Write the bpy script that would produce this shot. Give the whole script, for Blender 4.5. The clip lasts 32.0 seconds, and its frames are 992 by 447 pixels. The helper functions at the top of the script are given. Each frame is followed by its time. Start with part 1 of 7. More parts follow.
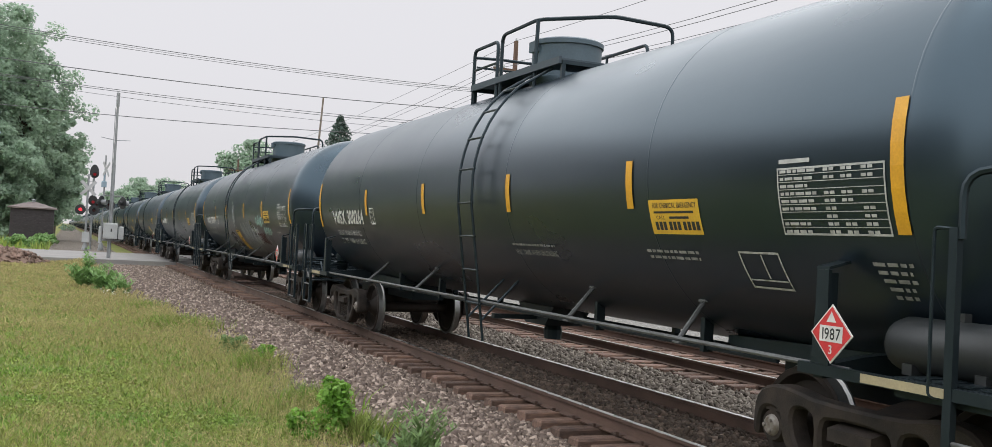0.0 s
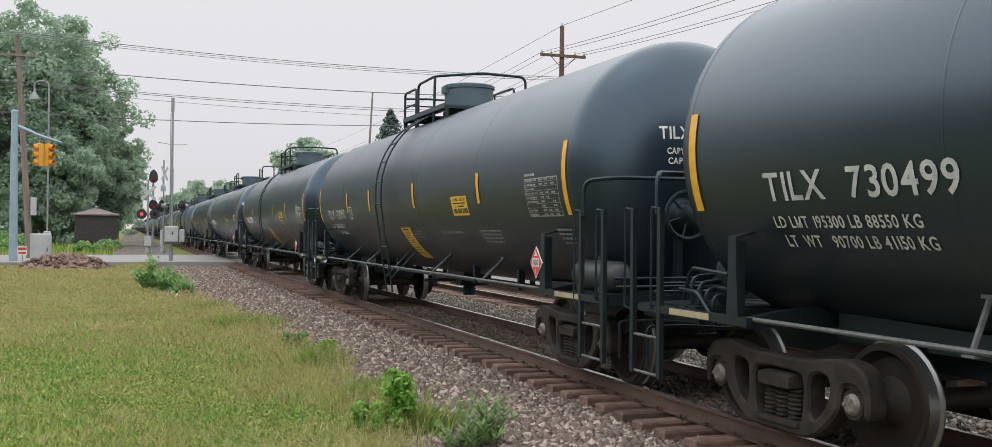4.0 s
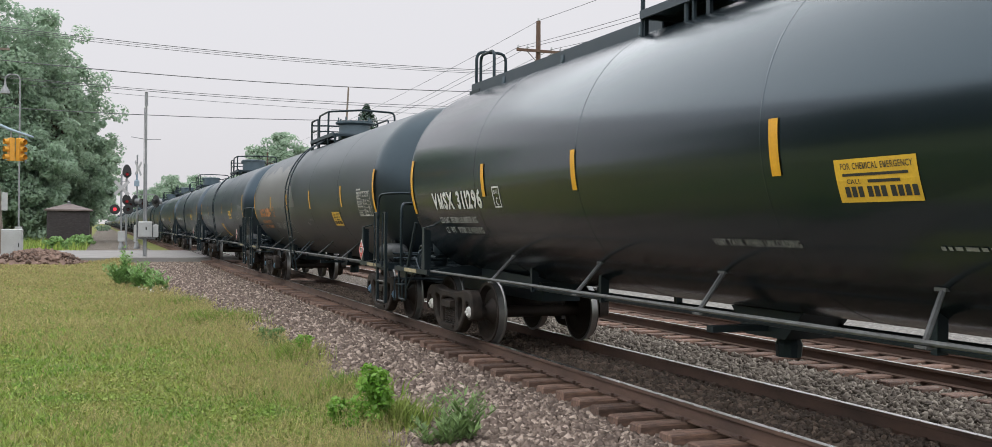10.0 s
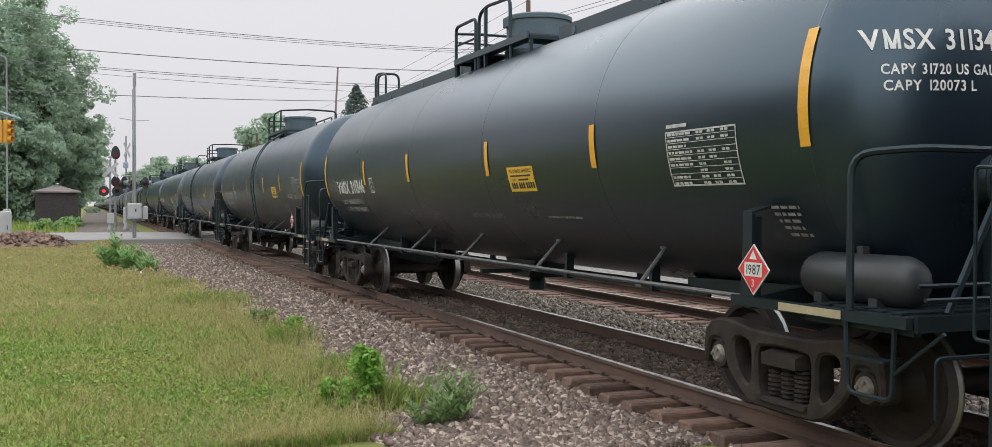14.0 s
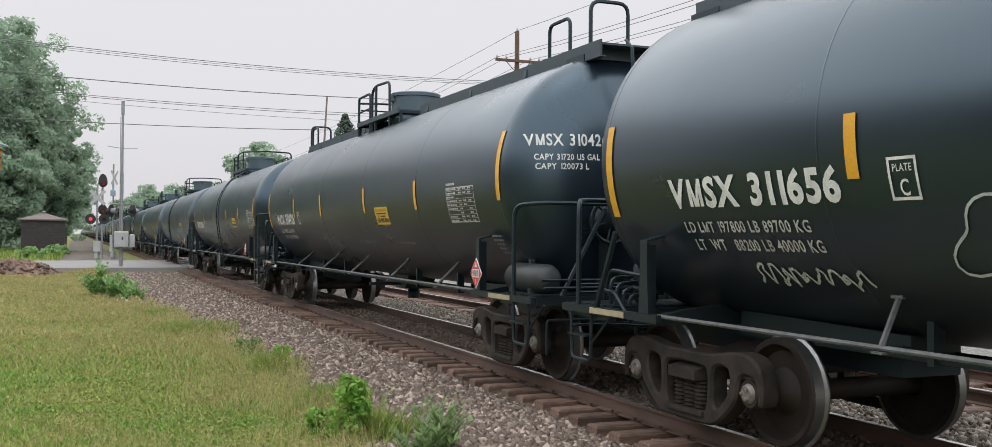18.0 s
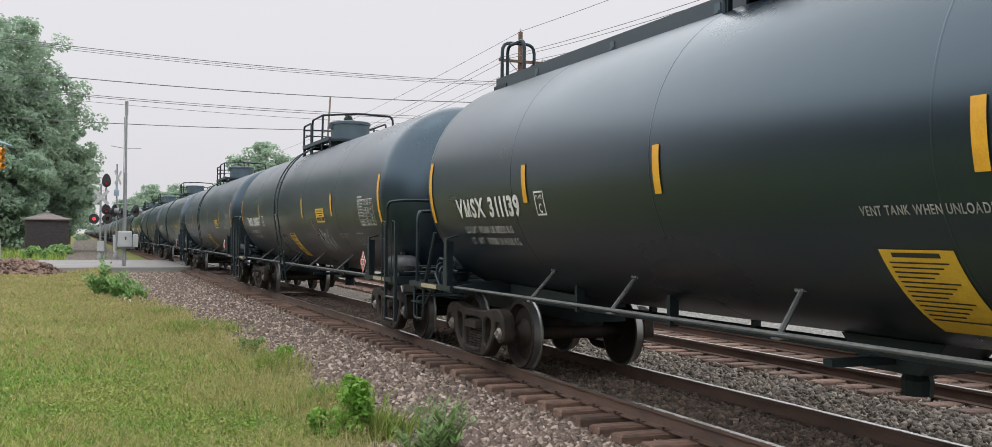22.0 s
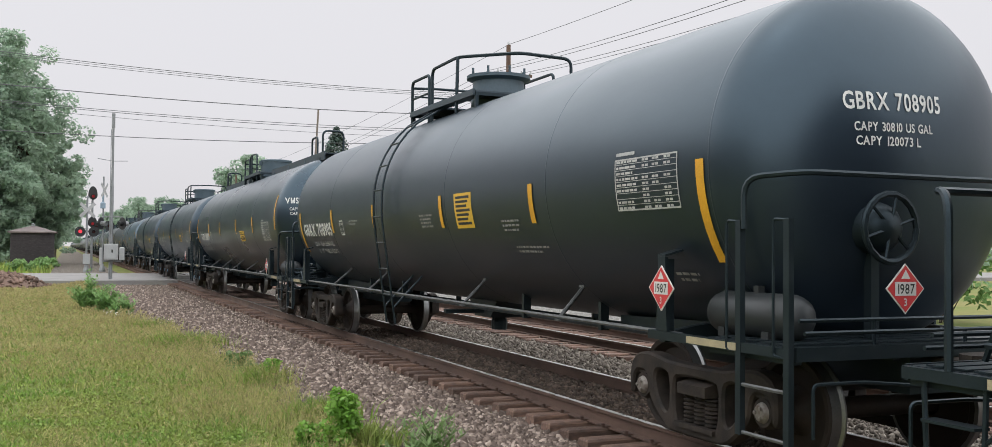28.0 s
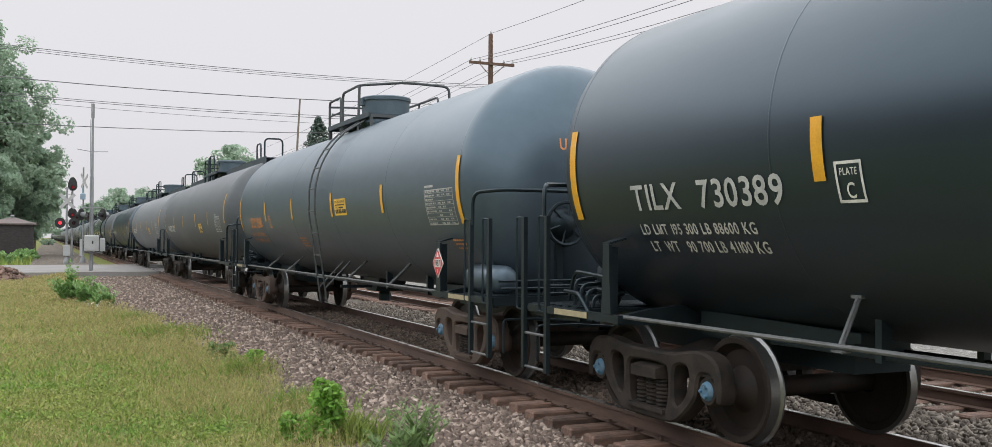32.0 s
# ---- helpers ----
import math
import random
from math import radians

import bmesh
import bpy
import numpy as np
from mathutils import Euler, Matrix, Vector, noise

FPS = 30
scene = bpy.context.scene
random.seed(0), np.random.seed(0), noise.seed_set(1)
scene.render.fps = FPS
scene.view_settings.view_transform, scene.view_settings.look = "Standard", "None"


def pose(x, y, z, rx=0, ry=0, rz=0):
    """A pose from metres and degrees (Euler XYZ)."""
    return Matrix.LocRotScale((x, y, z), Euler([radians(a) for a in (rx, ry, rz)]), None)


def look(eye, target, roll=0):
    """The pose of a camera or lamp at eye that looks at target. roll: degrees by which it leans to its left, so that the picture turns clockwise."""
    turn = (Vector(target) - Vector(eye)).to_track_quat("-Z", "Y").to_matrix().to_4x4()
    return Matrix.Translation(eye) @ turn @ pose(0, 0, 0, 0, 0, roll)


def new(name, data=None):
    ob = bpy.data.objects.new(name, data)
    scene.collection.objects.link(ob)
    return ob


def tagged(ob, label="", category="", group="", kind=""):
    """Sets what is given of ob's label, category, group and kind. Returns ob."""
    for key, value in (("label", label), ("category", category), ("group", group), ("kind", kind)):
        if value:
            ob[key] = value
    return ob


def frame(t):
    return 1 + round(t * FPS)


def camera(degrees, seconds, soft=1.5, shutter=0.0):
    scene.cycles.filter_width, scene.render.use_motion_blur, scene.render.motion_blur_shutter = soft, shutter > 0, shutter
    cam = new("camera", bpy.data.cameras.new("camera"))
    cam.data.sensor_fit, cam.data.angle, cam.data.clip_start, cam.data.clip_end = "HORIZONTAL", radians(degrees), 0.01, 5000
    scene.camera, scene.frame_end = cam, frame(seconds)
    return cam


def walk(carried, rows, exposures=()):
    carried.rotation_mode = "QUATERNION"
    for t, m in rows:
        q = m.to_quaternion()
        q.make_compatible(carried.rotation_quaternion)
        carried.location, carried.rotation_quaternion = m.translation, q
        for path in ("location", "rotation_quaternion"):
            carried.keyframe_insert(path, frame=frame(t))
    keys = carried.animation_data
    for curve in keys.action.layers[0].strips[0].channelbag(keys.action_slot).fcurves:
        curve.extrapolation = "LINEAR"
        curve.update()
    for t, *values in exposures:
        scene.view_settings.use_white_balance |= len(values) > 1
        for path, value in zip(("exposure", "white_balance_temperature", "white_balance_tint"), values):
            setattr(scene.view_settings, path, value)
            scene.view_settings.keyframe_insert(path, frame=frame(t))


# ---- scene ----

# ---------------------------------------------------------------- camera
EYE = 1.726                      # height of the lens above the rail heads
CLIP = 32.0
cam = camera(52.67, CLIP, soft=0.75, shutter=0.0)
VIEW = [
    (0, -23.21, 1.25, 2.99),
    (0.1, -22.81, 1.09, 2.92),
    (0.25, -21.58, 0.61, 2.67),
    (0.5, -20.40, 0.16, 2.44),
    (1, -19.77, 0.21, 1.19),
    (1.5, -20.16, 0.71, 0.98),
    (2, -20.72, 1.22, 0.97),
    (2.5, -21.01, 1.19, 0.89),
    (3, -20.76, 0.74, 0.94),
    (3.5, -20.47, 0.56, 0.68),
    (5.5, -19.46, 0.15, 0.60),
    (6, -19.66, 0.33, 0.68),
    (6.5, -20.11, 0.40, 0.52),
    (7, -20.31, 0.60, 0.49),
    (7.5, -20.58, 0.75, 0.59),
    (8, -20.94, 0.49, 0.88),
    (8.5, -21.01, 0.40, 1.40),
    (9, -21.04, -0.05, 0.95),
    (9.5, -21.46, -0.04, 0.64),
    (10, -21.50, 0.18, 0.48),
    (10.5, -21.14, 0.47, 0.54),
    (11, -20.92, 0.34, 0.54),
    (11.5, -21.04, 0.16, 0.77),
    (12, -21.52, -0.07, 0.79),
    (12.5, -21.98, -0.48, 0.41),
    (13, -22.12, -0.76, -0.05),
    (13.5, -21.97, -0.99, -0.07),
    (14, -22.04, -0.95, 0.23),
    (14.5, -22.07, -0.67, 0.32),
    (16.5, -22.67, 0.56, 0.69),
    (17, -22.64, 0.72, 0.54),
    (17.5, -22.56, 0.73, 0.67),
    (18, -22.70, 0.74, 0.45),
    (18.5, -22.92, 0.37, 0.18),
    (19, -22.72, 0.00, 0.11),
    (19.5, -22.55, -0.13, 0.14),
    (20, -22.50, 0.24, 0.31),
    (20.5, -22.45, 0.75, 0.34),
    (21, -22.26, 0.71, 0.37),
    (21.5, -22.19, 0.60, 0.56),
    (22, -22.53, 0.77, 0.56),
    (22.5, -22.69, 1.02, 0.74),
    (23, -22.82, 1.23, 0.74),
    (23.5, -22.68, 1.06, 0.64),
    (24, -22.74, 1.17, 0.56),
    (24.5, -22.57, 1.44, 0.57),
    (26.5, -23.49, 1.32, 0.63),
    (27, -23.33, 1.52, 0.74),
    (27.5, -23.16, 1.49, 0.63),
    (28, -23.20, 1.50, 0.53),
    (28.5, -23.67, 1.47, 0.54),
    (29, -23.96, 1.62, 0.58),
    (29.5, -23.99, 1.77, 0.57),
    (30, -24.02, 1.65, 0.47),
    (30.5, -24.14, 1.45, 0.37),
    (31, -24.39, 1.18, 0.43),
    (31.5, -24.34, 0.99, 0.45),
    (32, -24.18, 0.90, 0.25),
]


def aim(yaw, pitch, roll):
    """A hand-held view from one spot beside the line; the line runs along +y."""
    return pose(0, 0, EYE, 90 + pitch, 0, yaw) @ pose(0, 0, 0, 0, 0, roll)


walk(cam, [(t, aim(a, b, r)) for t, a, b, r in VIEW], exposures=[(0, 0.06, 6000, 6), (CLIP, 0.06, 6000, 6)])

# ---------------------------------------------------------------- light
SUN_EL, SUN_AZ = radians(80), radians(235)
world = bpy.data.worlds.new("sky")
scene.world = world
world.use_nodes = True
wn, wl = world.node_tree.nodes, world.node_tree.links
wn.clear()
sky = wn.new("ShaderNodeTexSky")
sky.sky_type = "NISHITA"
sky.sun_disc = False
sky.sun_elevation, sky.sun_rotation = SUN_EL, SUN_AZ
sky.air_density, sky.dust_density, sky.ozone_density = 1.0, 6.0, 1.0
soft_sky = wn.new("ShaderNodeHueSaturation")
soft_sky.inputs["Saturation"].default_value = 0.16
veil = wn.new("ShaderNodeMix")
veil.data_type = "RGBA"
veil.inputs["Factor"].default_value = 0.72
veil.inputs["B"].default_value = (9.02, 8.20, 8.06, 1)
back = wn.new("ShaderNodeBackground")
back.inputs["Strength"].default_value = 0.11
wout = wn.new("ShaderNodeOutputWorld")
wl.new(sky.outputs[0], soft_sky.inputs["Color"])
wl.new(soft_sky.outputs[0], veil.inputs["A"])
wl.new(veil.outputs["Result"], back.inputs["Color"])
wl.new(back.outputs[0], wout.inputs["Surface"])

sun = new("sun", bpy.data.lights.new("sun", "SUN"))
sun.data.energy, sun.data.angle, sun.data.color = 3.8, radians(150), (1.0, 0.98, 0.95)
sun.matrix_world = look((0, 0, 60), (-math.sin(SUN_AZ) * 50, -math.cos(SUN_AZ) * 50, 60 - 50 * math.tan(SUN_EL)))

# ---------------------------------------------------------------- materials
def material(name, colour, rough=0.7, metal=0.0, spots=None, size=4.0, amount=0.5, fine=40.0, bump=0.0, bump_size=60.0,
             each=0.0, island=0.0, stretch=(1, 1, 1), coat=0.0, spec=0.5, thin=0.0, coat_rough=0.15, tint=(1, 1, 1)):
    """A surface of one colour broken by patches (size per metre) and grain, with fine relief; each: spread from object to object."""
    m = bpy.data.materials.new(name)
    m.use_nodes = True
    n, l = m.node_tree.nodes, m.node_tree.links
    b = n["Principled BSDF"]
    b.inputs["Roughness"].default_value, b.inputs["Metallic"].default_value = rough, metal
    b.inputs["Specular IOR Level"].default_value = spec
    b.inputs["Specular Tint"].default_value = (*tint, 1)
    b.inputs["Coat Weight"].default_value = coat
    b.inputs["Coat Roughness"].default_value = coat_rough
    co, mp = n.new("ShaderNodeTexCoord"), n.new("ShaderNodeMapping")
    mp.inputs["Scale"].default_value = stretch
    l.new(co.outputs["Object"], mp.inputs["Vector"])
    big, small = n.new("ShaderNodeTexNoise"), n.new("ShaderNodeTexNoise")
    big.inputs["Scale"].default_value, big.inputs["Detail"].default_value = size, 5
    small.inputs["Scale"].default_value, small.inputs["Detail"].default_value = fine, 3
    l.new(mp.outputs[0], big.inputs["Vector"])
    l.new(mp.outputs[0], small.inputs["Vector"])
    ramp = n.new("ShaderNodeValToRGB")
    ramp.color_ramp.elements[0].position, ramp.color_ramp.elements[1].position = 0.35, 0.68
    other = spots if spots else tuple(c * 0.7 for c in colour)
    ramp.color_ramp.elements[0].color, ramp.color_ramp.elements[1].color = (*colour, 1), (*[a + (c - a) * amount for a, c in zip(colour, other)], 1)
    l.new(big.outputs["Fac"], ramp.inputs[0])
    hs = n.new("ShaderNodeHueSaturation")
    l.new(ramp.outputs[0], hs.inputs["Color"])
    val = n.new("ShaderNodeMath")
    val.operation = "MULTIPLY_ADD"
    val.inputs[1].default_value, val.inputs[2].default_value = 0.36, 0.82
    l.new(small.outputs["Fac"], val.inputs[0])
    last = val
    for amount_, node, socket in ((each, "ShaderNodeObjectInfo", "Random"), (island, "ShaderNodeNewGeometry", "Random Per Island")):
        if amount_:
            src, add = n.new(node), n.new("ShaderNodeMath")
            add.operation = "MULTIPLY_ADD"
            add.inputs[1].default_value = amount_
            l.new(src.outputs[socket], add.inputs[0])
            l.new(last.outputs[0], add.inputs[2])
            low = n.new("ShaderNodeMath")
            low.operation = "SUBTRACT"
            low.inputs[1].default_value = amount_ / 2
            l.new(add.outputs[0], low.inputs[0])
            last = low
    l.new(last.outputs[0], hs.inputs["Value"])
    l.new(hs.outputs[0], b.inputs["Base Color"])
    rv = n.new("ShaderNodeMath")
    rv.operation = "MULTIPLY_ADD"
    rv.inputs[1].default_value, rv.inputs[2].default_value = 0.24, rough - 0.12
    l.new(big.outputs["Fac"], rv.inputs[0])
    l.new(rv.outputs[0], b.inputs["Roughness"])
    if thin:
        back_, both = n.new("ShaderNodeBsdfTranslucent"), n.new("ShaderNodeMixShader")
        both.inputs[0].default_value = thin
        l.new(hs.outputs[0], back_.inputs["Color"])
        l.new(b.outputs[0], both.inputs[1])
        l.new(back_.outputs[0], both.inputs[2])
        l.new(both.outputs[0], n["Material Output"].inputs["Surface"])
    if bump:
        rel, bn = n.new("ShaderNodeTexNoise"), n.new("ShaderNodeBump")
        rel.inputs["Scale"].default_value, rel.inputs["Detail"].default_value = bump_size, 4
        bn.inputs["Strength"].default_value, bn.inputs["Distance"].default_value = bump, 0.01
        l.new(mp.outputs[0], rel.inputs["Vector"])
        l.new(rel.outputs["Fac"], bn.inputs["Height"])
        l.new(bn.outputs[0], b.inputs["Normal"])
    return m


def glow(name, colour, strength):
    m = bpy.data.materials.new(name)
    m.use_nodes = True
    b = m.node_tree.nodes["Principled BSDF"]
    b.inputs["Base Color"].default_value = (*colour, 1)
    b.inputs["Emission Color"].default_value = (*colour, 1)
    b.inputs["Emission Strength"].default_value = strength
    return m

import collections
from mathutils import geometry

# ---------------------------------------------------------------- shape helpers
class Shape:
    """Corners and faces of one mesh, gathered piece by piece."""

    def __init__(self):
        self.v, self.f = [], []

    def add(self, pts, faces):
        k = len(self.v)
        self.v += [tuple(p) for p in pts]
        self.f += [tuple(k + i for i in q) for q in faces]
        return self

    def box(self, x0, x1, y0, y1, z0, z1):
        p = [(x, y, z) for x in (x0, x1) for y in (y0, y1) for z in (z0, z1)]
        return self.add(p, [(0, 1, 3, 2), (4, 6, 7, 5), (0, 4, 5, 1), (2, 3, 7, 6), (0, 2, 6, 4), (1, 5, 7, 3)])

    def block(self, x0, x1, y0, y1, z0, z1, e=0.02):
        """A box with its upper edges taken off."""
        p = [(x0, y0, z0), (x1, y0, z0), (x1, y1, z0), (x0, y1, z0), (x0, y0, z1 - e), (x1, y0, z1 - e), (x1, y1, z1 - e), (x0, y1, z1 - e),
             (x0 + e, y0 + e, z1), (x1 - e, y0 + e, z1), (x1 - e, y1 - e, z1), (x0 + e, y1 - e, z1)]
        q = [(3, 2, 1, 0), (8, 9, 10, 11)]
        for i in range(4):
            j = (i + 1) % 4
            q += [(i, j, 4 + j, 4 + i), (4 + i, 4 + j, 8 + j, 8 + i)]
        return self.add(p, q)

    def tube(self, path, r, seg=6, r1=None, cap=True):
        """A round bar along a path of points."""
        pts = [Vector(p) for p in path]
        n, rings = len(pts), []
        up = None
        for i, p in enumerate(pts):
            d = (pts[min(i + 1, n - 1)] - pts[max(i - 1, 0)]).normalized()
            if up is None:
                up = d.orthogonal().normalized()
            up = (up - d * up.dot(d)).normalized() if (up - d * up.dot(d)).length > 1e-4 else d.orthogonal().normalized()
            side = d.cross(up)
            rr = r if r1 is None else r + (r1 - r) * i / (n - 1)
            rings.append([p + (up * math.cos(a) + side * math.sin(a)) * rr for a in (2 * math.pi * k / seg for k in range(seg))])
        k = [q for ring in rings for q in ring]
        f = [(i * seg + a, i * seg + (a + 1) % seg, (i + 1) * seg + (a + 1) % seg, (i + 1) * seg + a) for i in range(n - 1) for a in range(seg)]
        if cap:
            f += [tuple(reversed(range(seg))), tuple(range((n - 1) * seg, n * seg))]
        return self.add(k, f)

    def prism(self, outline, lo, hi, axis="x"):
        """An outline (two coordinates) pushed along an axis from lo to hi."""
        def at(u, v, w):
            return {"x": (w, u, v), "y": (u, w, v), "z": (u, v, w)}[axis]
        n = len(outline)
        p = [at(u, v, lo) for u, v in outline] + [at(u, v, hi) for u, v in outline]
        return self.add(p, [tuple(reversed(range(n))), tuple(range(n, 2 * n))] + [(i, (i + 1) % n, n + (i + 1) % n, n + i) for i in range(n)])

    def lathe(self, profile, seg=20, axis="x", centre=(0, 0, 0)):
        """A profile of (radius, along) turned round an axis."""
        p, f, m = [], [], len(profile)
        for k in range(seg):
            a = 2 * math.pi * k / seg
            for r, w in profile:
                u, v = r * math.cos(a), r * math.sin(a)
                q = {"x": (w, u, v), "y": (u, w, v), "z": (u, v, w)}[axis]
                p.append((q[0] + centre[0], q[1] + centre[1], q[2] + centre[2]))
        for k in range(seg):
            j = (k + 1) % seg
            f += [(k * m + i, j * m + i, j * m + i + 1, k * m + i + 1) for i in range(m - 1)]
        return self.add(p, f)

    def mesh(self, name, mat, smooth=False, fix=True):
        me = bpy.data.meshes.new(name)
        me.from_pydata(self.v, [], self.f)
        if fix:
            bm = bmesh.new()
            bm.from_mesh(me)
            bmesh.ops.recalc_face_normals(bm, faces=bm.faces)
            bm.to_mesh(me)
            bm.free()
        for m in (mat if isinstance(mat, (list, tuple)) else [mat]):
            me.materials.append(m)
        if smooth:
            me.shade_smooth()
            me.set_sharp_from_angle(angle=radians(38))
        return me


def part(name, me, parent=None, label="", at=None):
    """Links a mesh as one object under a thing or a part."""
    ob = new(name, me)
    if parent:
        ob.parent = parent
    if at:
        ob.location = at
    if label:
        ob["label"] = label
    return ob


MADE = {}


def once(key, make):
    """Shares one mesh between alike pieces."""
    if key not in MADE:
        MADE[key] = make()
    return MADE[key]


def bend(a, b, c, r, n=4):
    """Points round the corner b between a and c."""
    a, b, c = Vector(a), Vector(b), Vector(c)
    p, q = b + (a - b).normalized() * r, b + (c - b).normalized() * r
    return [tuple((1 - t) ** 2 * p + 2 * t * (1 - t) * b + t * t * q) for t in (i / n for i in range(n + 1))]


def hoop(pts, r=0.12):
    """A path with its inner corners rounded."""
    out = [pts[0]]
    for i in range(1, len(pts) - 1):
        out += bend(pts[i - 1], pts[i], pts[i + 1], r)
    return out + [pts[-1]]


# glyphs of the built-in font, as flat triangles one unit high
GLYPH = {}


def glyph(ch, bold):
    if ch == "M":
        t = 0.10 + bold
        left = [(0.05 + t, 0.40), (0.245, 0.0), (0.345, 0.0), (0.345, 0.20), (0.05 + t, 0.69)]
        quads = [[(0.05, 0), (0.05 + t, 0), (0.05 + t, 0.69), (0.05, 0.69)], [(0.64 - t, 0), (0.64, 0), (0.64, 0.69), (0.64 - t, 0.69)], left, [(0.69 - u, w) for u, w in reversed(left)]]
        v = [p for q in quads for p in q]
        return v, [tuple(range(k, k + n)) for k, n in ((0, 4), (4, 4), (8, 5), (13, 5))], 0.74
    if (ch, bold) not in GLYPH:
        cu = bpy.data.curves.new("letter", "FONT")
        cu.body, cu.resolution_u, cu.offset = ch, 3, bold
        ob = bpy.data.objects.new("letter", cu)
        me = ob.to_mesh()
        v = [(p.co.x, p.co.y) for p in me.vertices]
        f = [tuple(q.vertices) for q in me.polygons]
        ob.to_mesh_clear()
        bpy.data.objects.remove(ob)
        bpy.data.curves.remove(cu)
        wide = max((x for x, _ in v), default=0.25) + 0.07
        GLYPH[ch, bold] = (v, f, wide)
    return GLYPH[ch, bold]


def lettering(text, bold=0.012):
    """Triangles of a line of writing, cap height 0.69, and its width."""
    v, f, x = [], [], 0.0
    for ch in text:
        if ch == " ":
            x += 0.36
            continue
        gv, gf, w = glyph(ch, bold)
        k = len(v)
        v += [(a + x, b) for a, b in gv]
        f += [tuple(k + i for i in q) for q in gf]
        x += w
    return v, f, x


def cut_rows(v, f, step):
    """Cuts flat triangles at even heights, so that they can be laid on a round shell."""
    bm = bmesh.new()
    bv = [bm.verts.new((x, y, 0)) for x, y in v]
    for q in f:
        if len(set(q)) > 2:
            try:
                bm.faces.new([bv[i] for i in q])
            except ValueError:
                pass
    lo, hi = min(y for _, y in v), max(y for _, y in v)
    y = lo + step
    while y < hi - step * 0.3:
        bmesh.ops.bisect_plane(bm, geom=bm.verts[:] + bm.edges[:] + bm.faces[:], plane_co=(0, y, 0), plane_no=(0, 1, 0))
        y += step
    bm.verts.index_update()
    out = [(p.co.x, p.co.y) for p in bm.verts], [tuple(p.index for p in q.verts) for q in bm.faces]
    bm.free()
    return out

# ---------------------------------------------------------------- ground and tracks
TRACK = 6.177
TRACK2 = 10.42
GRASS = material("mown_grass_ground", (0.13, 0.155, 0.042), 0.9, 0, (0.21, 0.18, 0.075), 0.35, 0.8, 3, 0.5, 20, spec=0.1)
RUST = material("rusty_rail_steel", (0.115, 0.067, 0.048), 0.75, 0.1, (0.060, 0.038, 0.030), 3, 0.8, 40, 0.15, 50, stretch=(1, 0.4, 1))
SHINE = material("polished_rail_head", (0.55, 0.54, 0.53), 0.28, 0.95, (0.42, 0.41, 0.40), 4, 0.6, 40)
TIMBER = material("creosoted_tie_timber", (0.200, 0.118, 0.084), 0.85, 0, (0.075, 0.050, 0.041), 5, 0.9, 30, 0.9, 40, each=0.7, stretch=(1, 7, 4))
ASPHALT = material("worn_grey_asphalt", (0.26, 0.245, 0.235), 0.9, 0, (0.19, 0.18, 0.175), 0.6, 0.7, 20, 0.3, 40, spec=0.1)

STONE_COL = ((0.57, 0.460, 0.385), (0.25, 0.191, 0.158), (0.80, 0.675, 0.58), (0.130, 0.098, 0.083))
GREY_COL = ((0.36, 0.315, 0.265), (0.19, 0.160, 0.132), (0.52, 0.465, 0.40), (0.105, 0.086, 0.072))
DIRTY_COL = ((0.215, 0.160, 0.125), (0.120, 0.090, 0.071), (0.35, 0.275, 0.22), (0.070, 0.053, 0.043))
PALE_COL = ((0.40, 0.385, 0.36), (0.26, 0.245, 0.225), (0.52, 0.50, 0.47), (0.20, 0.19, 0.175))


def stones_material(name, scale, bump=0.9, loose=False, colours=STONE_COL):
    """Crushed stone: every stone its own grey, buff or pink."""
    m = bpy.data.materials.new(name)
    m.use_nodes = True
    n, l = m.node_tree.nodes, m.node_tree.links
    b = n["Principled BSDF"]
    b.inputs["Roughness"].default_value = 0.85
    b.inputs["Specular IOR Level"].default_value = 0.15
    co = n.new("ShaderNodeTexCoord")
    ramp = n.new("ShaderNodeValToRGB")
    for i, c in enumerate(colours):
        e = ramp.color_ramp.elements[i] if i < 2 else ramp.color_ramp.elements.new(0.5)
        e.position, e.color = i / 3, (*c, 1)
    grain = n.new("ShaderNodeTexNoise")
    grain.inputs["Scale"].default_value = 45
    if loose:
        geo = n.new("ShaderNodeNewGeometry")
        l.new(geo.outputs["Random Per Island"], ramp.inputs[0])
    else:
        vo = n.new("ShaderNodeTexVoronoi")
        vo.inputs["Scale"].default_value = scale
        l.new(co.outputs["Object"], vo.inputs["Vector"])
        sep = n.new("ShaderNodeSeparateColor")
        l.new(vo.outputs["Color"], sep.inputs[0])
        l.new(sep.outputs[0], ramp.inputs[0])
        bn = n.new("ShaderNodeBump")
        bn.inputs["Strength"].default_value, bn.inputs["Distance"].default_value = bump, 0.05
        bn.invert = True
        l.new(vo.outputs["Distance"], bn.inputs["Height"])
        l.new(bn.outputs[0], b.inputs["Normal"])
    l.new(co.outputs["Object"], grain.inputs["Vector"])
    mixer = n.new("ShaderNodeMix")
    mixer.data_type, mixer.blend_type = "RGBA", "MULTIPLY"
    mixer.inputs["Factor"].default_value = 0.5
    l.new(ramp.outputs[0], mixer.inputs["A"])
    l.new(grain.outputs["Fac"], mixer.inputs["B"])
    l.new(mixer.outputs["Result"], b.inputs["Base Color"])
    return m


